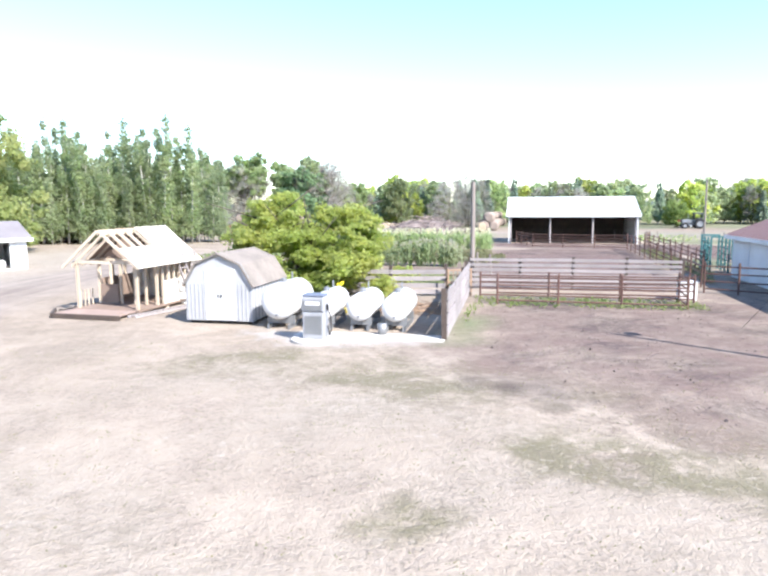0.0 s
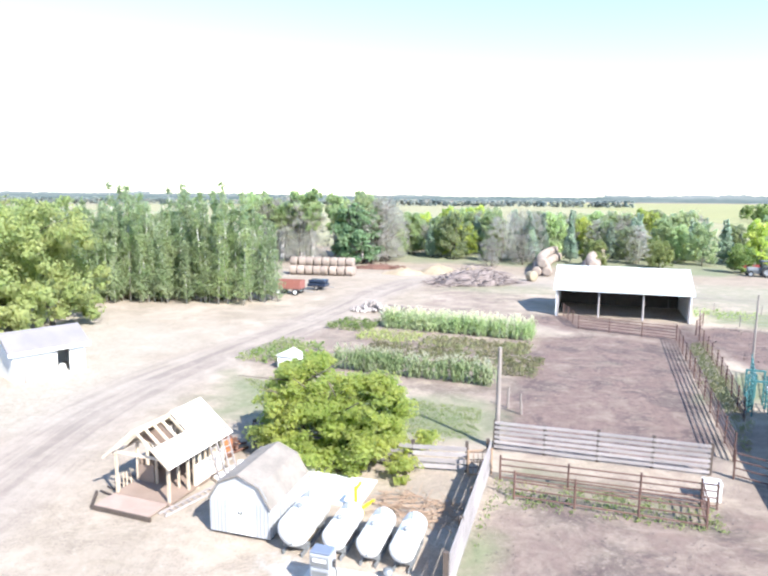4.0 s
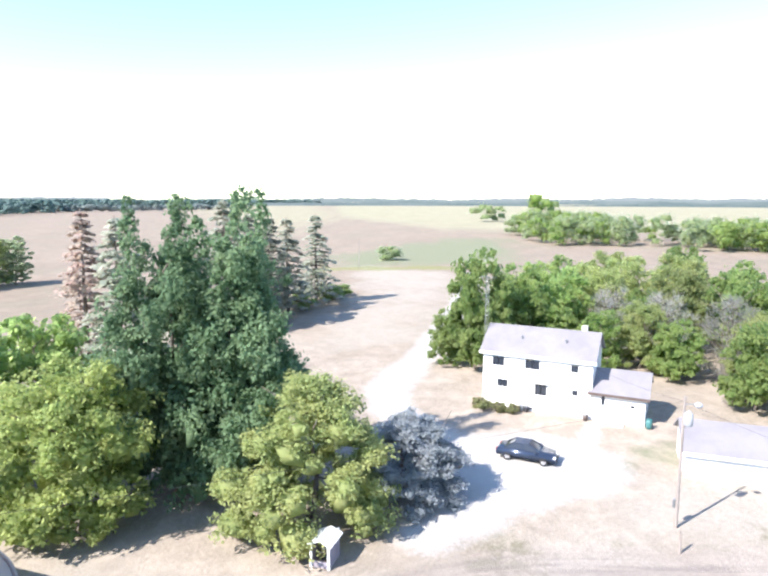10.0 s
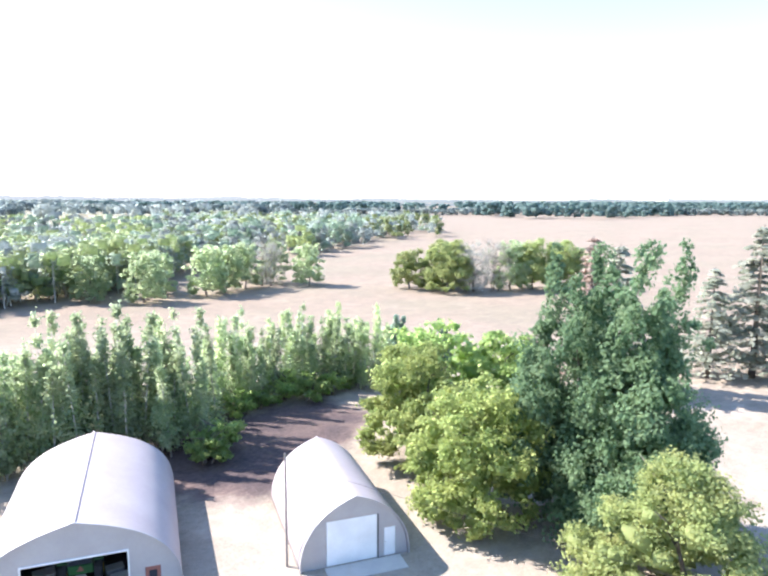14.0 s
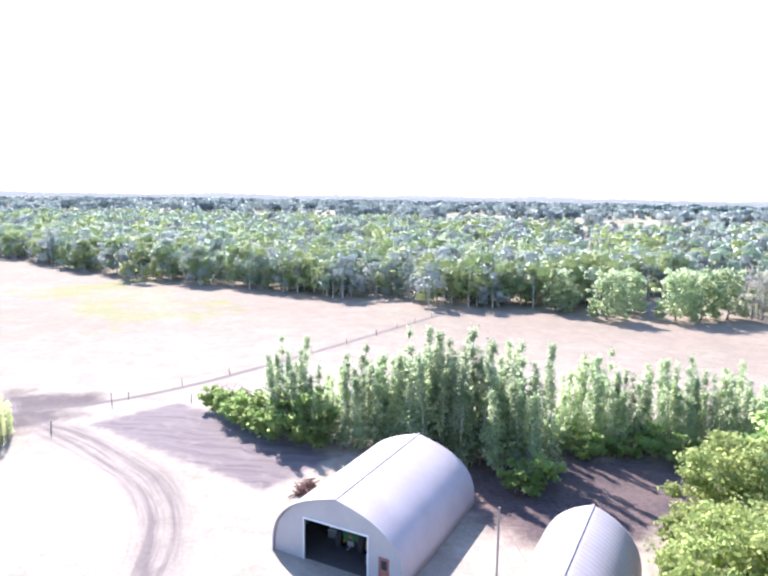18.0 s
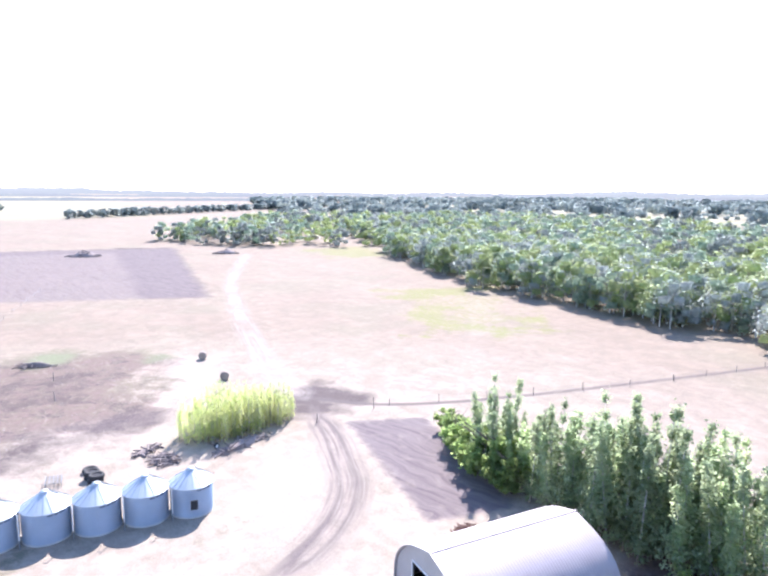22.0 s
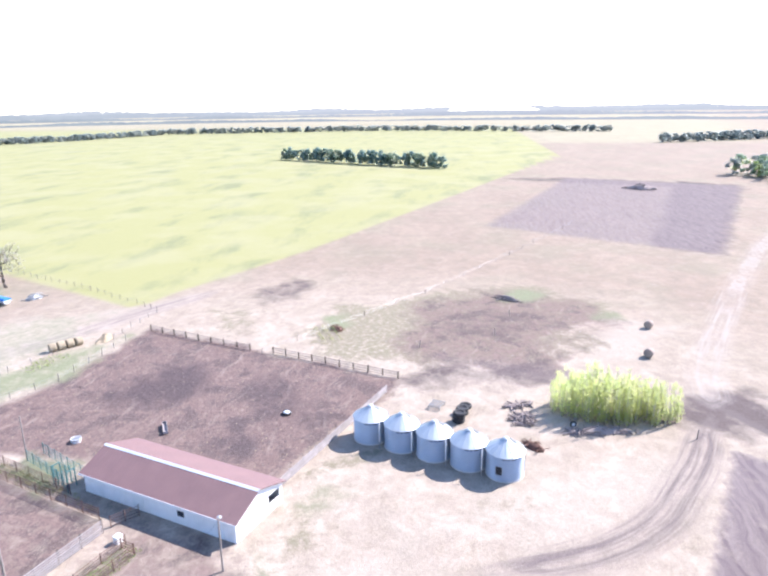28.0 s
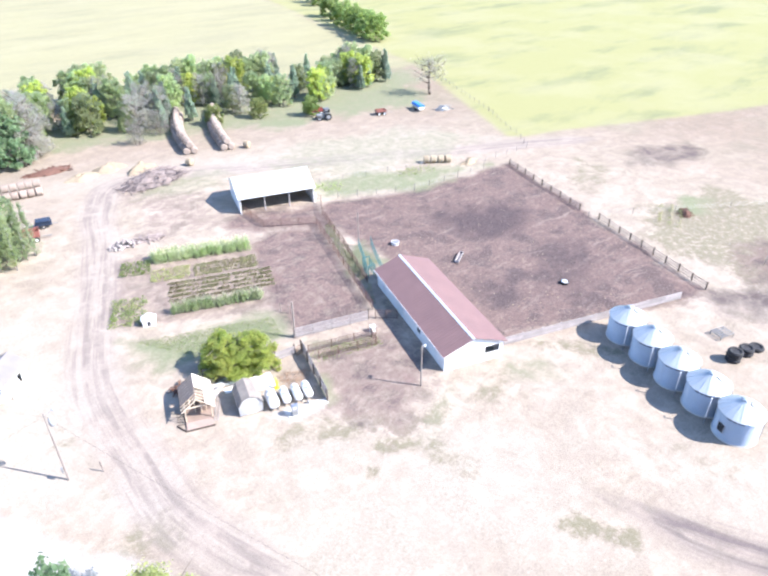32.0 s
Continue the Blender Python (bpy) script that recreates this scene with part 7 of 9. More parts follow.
for x in (0.5, 0.95, 1.35, 1.8, 2.25):
    part("porch_baluster", boxed(-0.055, -0.02, porch * x / 2.5 - 0.02, porch * x / 2.5 + 0.02, 0.205, 0.85), NEW_WOOD, cab) if x < 2 else None


def ladder(m, L, label):
    l = thing("ladder", m, label, "ladder", "ladders")
    for s in (-0.2, 0.2):
        part("rail", boxed(s - 0.025, s + 0.025, 0, L, 0, 0.08), PALE_BOARD, l)
    for k in range(int(L / 0.3)):
        part("rung", boxed(-0.174, 0.174, 0.15 + k * 0.3, 0.19 + k * 0.3, 0.02, 0.06), PALE_BOARD, l)
    return l


ladder(PC @ pose(cw + 0.15, -0.65, 0.02, 0, 0, -12), 3.6, "wooden ladder lying on the ground beside the cabin")
ladder(PC @ pose(cw + 0.85, 2.6, 0.02, 68, 0, 78), 2.3, "wooden step ladder leaning against the cabin wall")
ladder(PC @ pose(cw + 0.75, 3.5, 0.02, 72, 0, 80), 2.3, "wooden step ladder leaning against the cabin wall")


# ---- fuel tanks and pump ----
def fuel_tank(x, y, r, L, label):
    t = thing("fuel_tank", frame_at(x, y, 0.962, -0.272), label, "tank", "fuel tanks")
    zc = r + 0.32
    bm = bmesh.new()
    n = 30
    prof = [(0.05, -0.13), (r * 0.55, -0.11), (r * 0.88, -0.05), (r, 0.04), (r, L * 0.33), (r + 0.008, L * 0.335), (r, L * 0.34), (r, L * 0.66), (r + 0.008, L * 0.665), (r, L * 0.67), (r, L - 0.04), (r * 0.88, L + 0.05), (r * 0.55, L + 0.11), (0.05, L + 0.13)]
    lathe(bm, prof, n)
    b = part("shell", bm, TANK_WHITE, t, "white cylindrical steel shell", True)
    b.matrix_local = pose(0, 0, zc, -90, 0, 0)
    cp = part("filler_cap", lathe(bmesh.new(), [(0.1, 0), (0.1, 0.12), (0.06, 0.16)], 14), STEEL_GREY, t)
    cp.matrix_local = pose(0, L * 0.3, zc + r - 0.01)
    vp = part("vent_pipe", rod(bmesh.new(), (0, 0, 0), (0, 0, 0.28), 0.03), STEEL_GREY, t)
    vp.matrix_local = pose(0, L * 0.7, zc + r - 0.01)
    for yy in (0.3, L - 0.3):
        part("saddle", boxed(-r * 0.8, r * 0.8, yy - 0.06, yy + 0.06, 0.16, 0.42), STEEL_GREY, t)
    for s in (-1, 1):
        part("skid", boxed(s * r * 0.6 - 0.035, s * r * 0.6 + 0.035, -0.02, L + 0.02, 0, 0.158), STEEL_GREY, t)
    part("valve", rod(bmesh.new(), (0, -0.11, 0.5), (0, -0.22, 0.5), 0.04), STEEL_GREY, t)
    return t


fuel_tank(5.15, 15.15, 0.60, 2.1, "large white cylindrical fuel tank on skids beside the shed")
fuel_tank(6.62, 14.95, 0.45, 2.0, "white cylindrical fuel tank on skids")
fuel_tank(7.85, 14.55, 0.45, 2.0, "white cylindrical fuel tank on skids")
fuel_tank(9.0, 14.25, 0.45, 2.0, "white cylindrical fuel tank on skids next to the board fence")
pump = thing("fuel_pump", frame_at(6.45, 13.2, 0.962, -0.272), "old white fuel dispenser on a concrete pad", "fuel pump")
part("pad", lathe(bmesh.new(), [(0.02, -0.02), (0.80, -0.02), (0.80, 0.10), (0.74, 0.12), (0.02, 0.12)], 28), CONCRETE, pump, "round pale concrete pad")
part("cabinet", boxed(-0.36, 0.36, -0.26, 0.26, 0.122, 1.15, bevel=0.03), PUMP_GREY, pump)
hd = part("head", boxed(-0.38, 0.38, -0.28, 0.28, 1.152, 1.72, bevel=0.04), PUMP_GREY, pump)
part("dial_panel", boxed(-0.3, 0.3, -0.3, -0.282, 1.22, 1.6), STEEL_GREY, hd, "grey dial panel")
part("dial_window", boxed(-0.24, 0.24, -0.312, -0.302, 1.42, 1.56), TANK_WHITE, hd)
part("top_cap", boxed(-0.37, 0.37, -0.27, 0.27, 1.722, 1.82, bevel=0.03), plain("slate_blue_paint", (0.16, 0.19, 0.26), 0.5), pump, "slate-blue cap")
bm = bmesh.new()
for a, b in (((0.4, 0, 1.3), (0.52, -0.05, 1.0)), ((0.52, -0.05, 1.0), (0.56, -0.1, 0.5)), ((0.56, -0.1, 0.5), (0.5, -0.1, 0.25)), ((0.5, -0.1, 0.25), (0.42, -0.05, 0.6))):
    rod(bm, a, b, 0.022, None, 6)
part("hose", bm, BLACK_RUBBER, pump)
part("nozzle", boxed(0.385, 0.45, -0.1, 0.06, 1.2, 1.42), DARK_IN, pump)
part("door_panel", boxed(-0.28, 0.28, -0.275, -0.262, 0.3, 1.0), STEEL_GREY, pump, "dull grey door panel")
pump.scale = (0.95, 0.95, 0.80)
slab = tagged(new("tank_slab", finish("tank_slab", box(bmesh.new(), -1.7, 3.1, 0.05, 0.95, -0.03, 0.02), CONCRETE)), "pale concrete strip in front of the fuel tanks", "slab", kind="structure")
slab.matrix_world = frame_at(7.3, 13.3, 0.962, -0.272)
hoist = thing("engine_hoist", frame_at(7.2, 18.2, 0.96, -0.27), "bright yellow engine hoist standing behind the tanks", "hoist")
part("mast", boxed(-0.06, 0.06, -0.06, 0.06, 0.16, 1.45), YELLOW_PAINT, hoist)
part("boom", bar(bmesh.new(), (0, -0.15, 1.30), (0.06, 0.5, 1.42), 0.1, 0.12), YELLOW_PAINT, hoist)
for s in (-1, 1):
    part("leg", bar(bmesh.new(), (0, -0.1, 0.1), (s * 0.45, 1.3, 0.1), 0.1, 0.1), YELLOW_PAINT, hoist)
    part("caster", rod(bmesh.new(), (s * 0.45 - 0.03, 1.25, 0.05), (s * 0.45 + 0.03, 1.25, 0.05), 0.05), BLACK_RUBBER, hoist)
part("base", boxed(-0.4, 0.4, -0.2, 0.0, 0.06, 0.155), YELLOW_PAINT, hoist)
part("foot", boxed(-0.35, 0.35, -0.15, -0.05, 0, 0.058), BLACK_RUBBER, hoist)
hoist.scale = (0.9, 0.9, 0.8)
wd = thing("tin_sheet_stack", frame_at(6.2, 20.3, 0.96, -0.27), "flat stack of white roofing sheets behind the shed", "sheet stack")
for k in range(3):
    part("sheet", boxed(-1.5 + 0.08 * k, 1.5 - 0.05 * k, -1.3, 1.3 - 0.1 * k, 0.002 + 0.05 * k, 0.045 + 0.05 * k), TANK_WHITE, wd)
for x, y, a, lw, ll in ((2.6, 22.9, 12, 1.0, 2.6), (4.2, 22.4, -20, 1.0, 2.8), (1.4, 22.0, 40, 0.9, 2.2), (3.6, 21.3, -8, 0.9, 2.4)):
    ls = thing("loose_tin_sheet", pose(x, y, 0, 0, 0, a), "loose white roofing sheet lying behind the shed", "roofing sheet", "loose sheets")
    part("sheet", boxed(-ll / 2, ll / 2, -lw / 2, lw / 2, 0.004, 0.03), TANK_WHITE, ls)
    for k in range(4):
        part("rib", boxed(-ll / 2, ll / 2, -lw / 2 + 0.1 + k * 0.24, -lw / 2 + 0.14 + k * 0.24, 0.032, 0.055), TANK_WHITE, ls)
drum = thing("rusty_drum", pose(0.5, 23.7, 0), "orange-brown rusty steel drum behind the cabin", "drum")
part("body", lathe(bmesh.new(), [(0.3, 0), (0.31, 0.3), (0.325, 0.31), (0.31, 0.32), (0.31, 0.62), (0.325, 0.63), (0.31, 0.64), (0.3, 0.92)], 18), surface("orange_rust", (0.34, 0.12, 0.04), (0.24, 0.085, 0.03), 0.8, 0.1), drum, smooth=True)
part("rim", lathe(bmesh.new(), [(0.315, 0.922), (0.315, 0.95)], 18), RUST, drum)
bk = thing("bucket", frame_at(8.55, 13.85, 0.96, -0.27), "small grey bucket between two tanks", "bucket")
part("body", lathe(bmesh.new(), [(0.13, 0.0), (0.17, 0.36)], 12), STEEL_GREY, bk, smooth=True)
part("handle", rod(bmesh.new(), (-0.16, 0, 0.37), (0.16, 0, 0.37), 0.012, None, 5), STEEL_GREY, bk)


# ---- fences ----
gt = thing("pen_gate", frame_at(12.1, 21.7, 0.97, 0.22), "narrow rusty gate of upright bars beside the pen pole", "gate")
for x in (0.0, 1.12):
    part("stile", boxed(x - 0.035, x + 0.035, -0.03, 0.03, 0.02, 1.3), RUST_TAN, gt)
for z in (0.12, 0.7, 1.24):
    part("rail", boxed(0.04, 1.08, -0.022, 0.022, z - 0.03, z + 0.03), RUST_TAN, gt)
for k in range(4):
    part("upright_bar", rod(bmesh.new(), (0.24 + k * 0.21, -0.03, 0.1), (0.24 + k * 0.21, -0.03, 1.26), 0.018, None, 6), RUST_TAN, gt)
def board_fence(pts, h, boards, wood, post, label, step=2.4, face=1, post_h=None, gap=0.45, bw=None):
    """Posts with boards nailed to one face."""
    f = thing("board_fence", pose(pts[0][0], pts[0][1], 0), label, "fence")
    inv = f.matrix_world.inverted()
    for (ax, ay), (bx, by) in zip(pts, pts[1:]):
        ln = math.hypot(bx - ax, by - ay)
        dx, dy = (bx - ax) / ln, (by - ay) / ln
        m = inv @ frame_at(ax, ay, dx, dy)
        n = max(1, round(ln / step))
        for i in range(n + 1):
            p = part("post", boxed(-0.075, 0.075, -0.075, 0.075, -0.2, (post_h or h) + rs.uniform(-0.05, 0.12)), post, f)
            p.matrix_local = m @ pose(ln * i / n, 0, 0, rs.uniform(-2, 2), rs.uniform(-2, 2), 0)
        pitch = h / boards
        for k in range(boards):
            for i in range(n):
                b = part("board", boxed(0, ln / n - 0.015, face * 0.1 - 0.02, face * 0.1 + 0.02, k * pitch + pitch * gap * 0.5, (k + 1) * pitch - pitch * gap * 0.5), wood, f)
                b.matrix_local = m @ pose(ln * i / n, 0, 0.06, 0, rs.uniform(-0.5, 0.5), 0)
    return f


def pipe_fence(pts, h, rails, label, step=2.6, r=0.035, name="pipe_fence", mat_=None):
    f = thing(name, pose(pts[0][0], pts[0][1], 0), label, "fence")
    inv = f.matrix_world.inverted()
    for (ax, ay), (bx, by) in zip(pts, pts[1:]):
        ln = math.hypot(bx - ax, by - ay)
        m = inv @ frame_at(ax, ay, (bx - ax) / ln, (by - ay) / ln)
        n = max(1, round(ln / step))
        for i in range(n + 1):
            p = part("post", rod(bmesh.new(), (0, 0, -0.2), (0, 0, h + 0.05), r * 1.3, None, 8), mat_ or RUST_PIPE, f)
            p.matrix_local = m @ pose(ln * i / n, 0, 0, rs.uniform(-1.5, 1.5), 0, 0)
        for k in range(rails):
            z = h * (k + 0.6) / rails
            part("rail", rod(bmesh.new(), (0, 0, z), (ln, 0, z + rs.uniform(-0.03, 0.03)), r, None, 6), mat_ or RUST_PIPE, f).matrix_local = m
    return f


def wire_fence(pts, label, step=5.0, h=1.2):
    f = thing("wire_fence", pose(pts[0][0], pts[0][1], 0), label, "fence")
    inv = f.matrix_world.inverted()
    for (ax, ay), (bx, by) in zip(pts, pts[1:]):
        ln = math.hypot(bx - ax, by - ay)
        m = inv @ frame_at(ax, ay, (bx - ax) / ln, (by - ay) / ln)
        n = max(1, round(ln / step))
        for i in range(n + 1):
            p = part("post", rod(bmesh.new(), (0, 0, -0.2), (0, 0, h + rs.uniform(-0.15, 0.25)), 0.06, 0.05, 7), POLE_WOOD, f)
            p.matrix_local = m @ pose(ln * i / n, rs.uniform(-0.15, 0.15), 0, rs.uniform(-5, 5), rs.uniform(-5, 5), 0)
        for z in (0.4, 0.75, 1.05):
            part("wire", rod(bmesh.new(), (0, 0, z), (ln, 0, z), 0.008, None, 4), STEEL_GREY, f).matrix_local = m
    return f


board_fence([(10.4, 12.95), (13.1, 22.3)], 1.5, 4, PALE_BOARD, DARK_POST, "tall board fence of pale weathered planks beside the tanks", 2.4, -1, None, 0.16)
board_fence([(13.8, 25.0), (23.3, 22.3)], 1.5, 6, PALE_BOARD, DARK_POST, "weathered grey board fence closing the cattle pen", 2.4, -1)
board_fence([(1.6, 25.2), (9.6, 22.6), (12.1, 22.3)], 1.2, 4, PALE_BOARD, DARK_POST, "weathered board fence with dark posts behind the bush", 1.9, -1, 1.35, 0.34)
pipe_fence([(12.15, 22.25), (13.1, 22.3)], 1.1, 3, "narrow rusty pipe gate at the fence corner", 0.9, 0.025, "pipe_gate")
pipe_fence([(13.5, 21.4), (22.0, 19.0)], 1.15, 4, "rusty steel pipe panels in front of the board fence")
pipe_fence([(13.8, 19.6), (20.8, 17.4), (21.4, 19.1)], 1.25, 4, "rusty steel pipe pen panels on the trampled dirt")
pipe_fence([(26.9, 61.6), (26.6, 55.0), (34.0, 50.2)], 1.35, 5, "rusty steel pipe panels across the shelter yard")
pipe_fence([(34.0, 50.2), (25.2, 23.8)], 1.45, 5, "long rusty pipe fence along the cattle alley")
pipe_fence([(36.8, 52.5), (33.0, 41.0), (28.8, 29.5)], 1.4, 5, "rusty pipe fence on the far side of the cattle alley")
pipe_fence([(24.2, 21.9), (26.3, 20.0)], 1.4, 4, "short rusty pipe gate by the barn", 1.2)
pipe_fence([(36.8, 52.5), (39.7, 57.2)], 1.35, 4, "short rusty pipe panel beside the shelter")
board_fence([(79.5, 47.5), (72.1, 25.0)], 1.1, 3, OLD_BOARD, DARK_POST, "weathered three-board corral fence", 2.8, 1, 1.2, 0.7)
board_fence([(71.3, 20.6), (63.6, -2.0)], 1.15, 3, OLD_BOARD, DARK_POST, "weathered three-board corral fence ending by the bins", 2.8, 1, 1.25, 0.7)
board_fence([(32.6, 7.4), (58.8, -0.9)], 1.1, 3, PALE_BOARD, PALE_BOARD, "low pale plank wall along the corral", 2.8, -1, 1.05, 0.06)
wire_fence([(40, 58.5), (56, 50.2), (74, 49.4)], "post and wire fence along the corral's grassy side", 3.6)
wire_fence([(74, 52), (90, 52), (93.5, 56.5), (104, 76), (124, 122)], "post and wire fence along the crop field", 3.2)
wire_fence([(71, 22.5), (84, 14), (110, -2), (150, -22), (200, -45)], "sparse line of leaning fence posts across the pasture", 9.0, 1.1)
wire_fence([(49.0, -54.3), (37, -75), (25, -100), (14, -128)], "long pasture fence running to the woods", 8.0, 1.1)
wire_fence([(40, 66), (58, 60.5), (66, 58.5)], "post and wire fence before the bales", 4.5, 1.0)


# ---- poles ----
def pole(x, y, h, r, label, lamp=None, can=False, wires=()):
    p = thing("utility_pole", pose(x, y, 0), label, "pole")
    part("shaft", rod(bmesh.new(), (0, 0, -0.3), (0, 0, h), r * 0.8, r * 0.58, 10), POLE_WOOD, p)
    if lamp:
        a = Vector(lamp)
        part("lamp_arm", rod(bmesh.new(), (0, 0, h - 0.5), (a.x, a.y, h - 0.15), 0.03, None, 6), STEEL_GREY, p)
        l = part("lamp_head", lathe(bmesh.new(), [(0.1, 0.12), (0.22, 0.02), (0.24, -0.06), (0.14, -0.2), (0.03, -0.24)], 14), PUMP_GREY, p, "grey yard-light head", True)
        l.matrix_local = pose(a.x, a.y, h - 0.2)
    if can:
        part("transformer", lathe(bmesh.new(), [(0.2, 0), (0.26, 0.08), (0.26, 0.75), (0.2, 0.82), (0.06, 0.95)], 16), PUMP_GREY, p, "grey transformer can", True).matrix_local = pose(0.42, 0.1, h - 1.7)
        part("bracket", boxed(0.1, 0.2, 0.02, 0.14, h - 1.4, h - 1.25), STEEL_GREY, p)
        part("meter_box", boxed(-0.32, -0.15, -0.15, 0.15, 1.2, 1.75), STEEL_GREY, p)
    for q in wires:
        a, b = Vector((0, 0, h - 0.3)), Vector(q) - Vector((x, y, 0))
        side = (b - a).cross(Vector((0, 0, 1))).normalized() * 0.008
        bm, ring = bmesh.new(), None
        for i in range(13):
            t = i / 12
            c = a.lerp(b, t) - Vector((0, 0, 1.2 * t * (1 - t)))
            now = [bm.verts.new(c + o) for o in (side, Vector((0, 0, 0.008)), -side, Vector((0, 0, -0.008)))]
            if ring:
                for k in range(4):
                    bm.faces.new((ring[k], ring[(k + 1) % 4], now[(k + 1) % 4], now[k]))
            ring = now
        part("wire", bm, DARK_IN, p)
    return p


pole(13.95, 25.1, 5.25, 0.17, "thick bare wooden pole at the pen corner")
pole(19.84, 8.2, 5.6, 0.13, "wooden pole with a small yard light beside the barn", (0.45, 0.1), False, ((25.2, 9.2, 2.6), (20.2, 13.2, 0.1)))
pole(-14.8, 19.5, 8.4, 0.13, "tall wooden power pole with a transformer and yard light", (0.9, 0.4), True, ((-34.5, 19.5, 5.4), (-19.0, 33.0, 2.4), (0.0, -20.0, 7.2)))
pole(-0.15, -20.4, 7.6, 0.11, "slim dark wooden pole between the arched sheds")
pole(34.6, 39.2, 5.9, 0.11, "slim wooden pole by the handling chute")
pole(-161, -8, 9, 0.14, "distant wooden power pole at the roadside")
for x, y, h in ((-18.6, 33.9, 1.5), (-16.2, 35.2, 1.5), (-11.9, 18.45, 1.3), (16.2, 30.2, 1.3), (15.6, 31.3, 1.3), (49.5, -51.6, 1.7), (40.0, -54.6, 1.3), (50.2, -41.4, 1.4), (77, -4, 1.3), (84.5, -17, 1.5), (96, -20, 1.5)):
    p = thing("fence_post", pose(x, y, 0, rs.uniform(-5, 5), rs.uniform(-5, 5), 0), "single weathered wooden post standing in the yard", "post", "lone posts")
    part("shaft", rod(bmesh.new(), (0, 0, -0.2), (0, 0, h), 0.075, 0.065, 8), POLE_WOOD, p)
    part("top", rod(bmesh.new(), (0, 0, h), (0, 0, h + 0.02), 0.055, 0.04, 8), DARK_POST, p)
wb = thing("water_box", frame_at(22.2, 19.9, 0.95, -0.3), "white square stock-water box by the pen gate", "water box")
part("body", boxed(-0.35, 0.35, -0.3, 0.3, 0, 0.75, bevel=0.04), TANK_WHITE, wb)
part("lid", boxed(-0.37, 0.37, -0.32, 0.32, 0.752, 0.82, bevel=0.02), ROOF_WHITE, wb)


# ---- garden ----
def plant_rows(name, label, category, a, b, rows, gap, h, leaf, per_m, blades, seed, spread=0.35, upright=0.75, leaf_size=0.1):
    """Rows of leafy plants from a to b, one object."""
    rng = np.random.default_rng(seed)
    d = Vector((b[0] - a[0], b[1] - a[1]))
    ln = d.length
    d /= ln
    nrm = Vector((-d.y, d.x))
    qs = []
    for r in range(rows):
        for i in range(int(ln * per_m)):
            s = rng.uniform(0, ln)
            hh = h * rng.uniform(0.75, 1.15)
            bx, by = a[0] + d.x * s + nrm.x * gap * r, a[1] + d.y * s + nrm.y * gap * r
            z = rng.uniform(0.12, 1.0, blades)
            ang = rng.uniform(0, 6.283, blades)
            out = spread * (1 - 0.6 * z) * rng.uniform(0.3, 1, blades)
            c = np.stack([bx + out * np.cos(ang), by + out * np.sin(ang), z * hh], -1)
            nr = np.stack([np.cos(ang), np.sin(ang), np.full(blades, 1 - upright)], -1)
            qs.append(quads_at(c, nr, leaf_size, rng, 0.4))
    q = np.concatenate(qs)
    return tagged(new(name, mesh_np(name, q.reshape(-1, 3), np.arange(len(q) * 4).reshape(-1, 4), leaf)), label, category, kind="stuff")


VEG_BRIGHT = leaf_material("yellow_green_bean_leaf", (0.325, 0.375, 0.138), (0.425, 0.463, 0.175), (0.375, 0.375, 0.200), 0.6)


def corn_rows(label, a, b, rows, gap, h, per_m, seed):
    """Rows of corn: a stalk, drooping blades and a pale tassel to each plant."""
    rng = np.random.default_rng(seed)
    d = Vector((b[0] - a[0], b[1] - a[1]))
    ln = d.length
    d /= ln
    up, qs = np.array([0, 0, 1.0]), []
    for r in range(rows):
        for i in range(int(ln * per_m)):
            s_, hh = rng.uniform(0, ln), h * rng.uniform(0.8, 1.12)
            root = np.array([a[0] + d.x * s_ - d.y * gap * r + rng.normal(0, 0.06), a[1] + d.y * s_ + d.x * gap * r + rng.normal(0, 0.06), 0.0])
            w = np.array([0.022, 0, 0])
            qs.append([root - w, root + w, root + up * hh + w * 0.4, root + up * hh - w * 0.4])
            for k in range(4):
                t = rng.uniform(0, 6.283)
                o = np.array([math.cos(t), math.sin(t), 0]) * 0.16
                qs.append([root + up * hh * 0.96 - o * 0.3, root + up * hh * 0.97 + o * 0.3, root + up * (hh + 0.22) + o, root + up * (hh + 0.12) + o * 0.5])
            for k in range(9):
                t = rng.uniform(0, 6.283)
                o, side = np.array([math.cos(t), math.sin(t), 0]), np.array([-math.sin(t), math.cos(t), 0]) * 0.045
                p = root + up * hh * (0.1 + 0.085 * k)
                m_, e = p + o * 0.24 + up * 0.26, p + o * rng.uniform(0.42, 0.6) + up * rng.uniform(-0.05, 0.2)
                qs += [[p - side, p + side, m_ + side, m_ - side], [m_ - side, m_ + side, e + side * 0.2, e - side * 0.2]]
    q = np.array(qs)
    me = mesh_np("corn_row", q.reshape(-1, 3), np.arange(len(q) * 4).reshape(-1, 4), CORN_LEAF)
    me.materials.append(CORN_TASSEL)
    n = np.arange(len(q)) % 23
    me.polygons.foreach_set("material_index", ((n >= 1) & (n <= 4)).astype(np.int32))
    return tagged(new("corn_row", me), label, "corn", kind="stuff")


FADED_LEAF = leaf_material("faded_potato_leaf", (0.27, 0.29, 0.14), (0.34, 0.34, 0.18), (0.28, 0.25, 0.16))
corn_rows("tall pale tasselled sweetcorn in four close rows", (7.2, 54.6), (20.8, 49.2), 4, 0.62, 1.75, 6.5, 1)
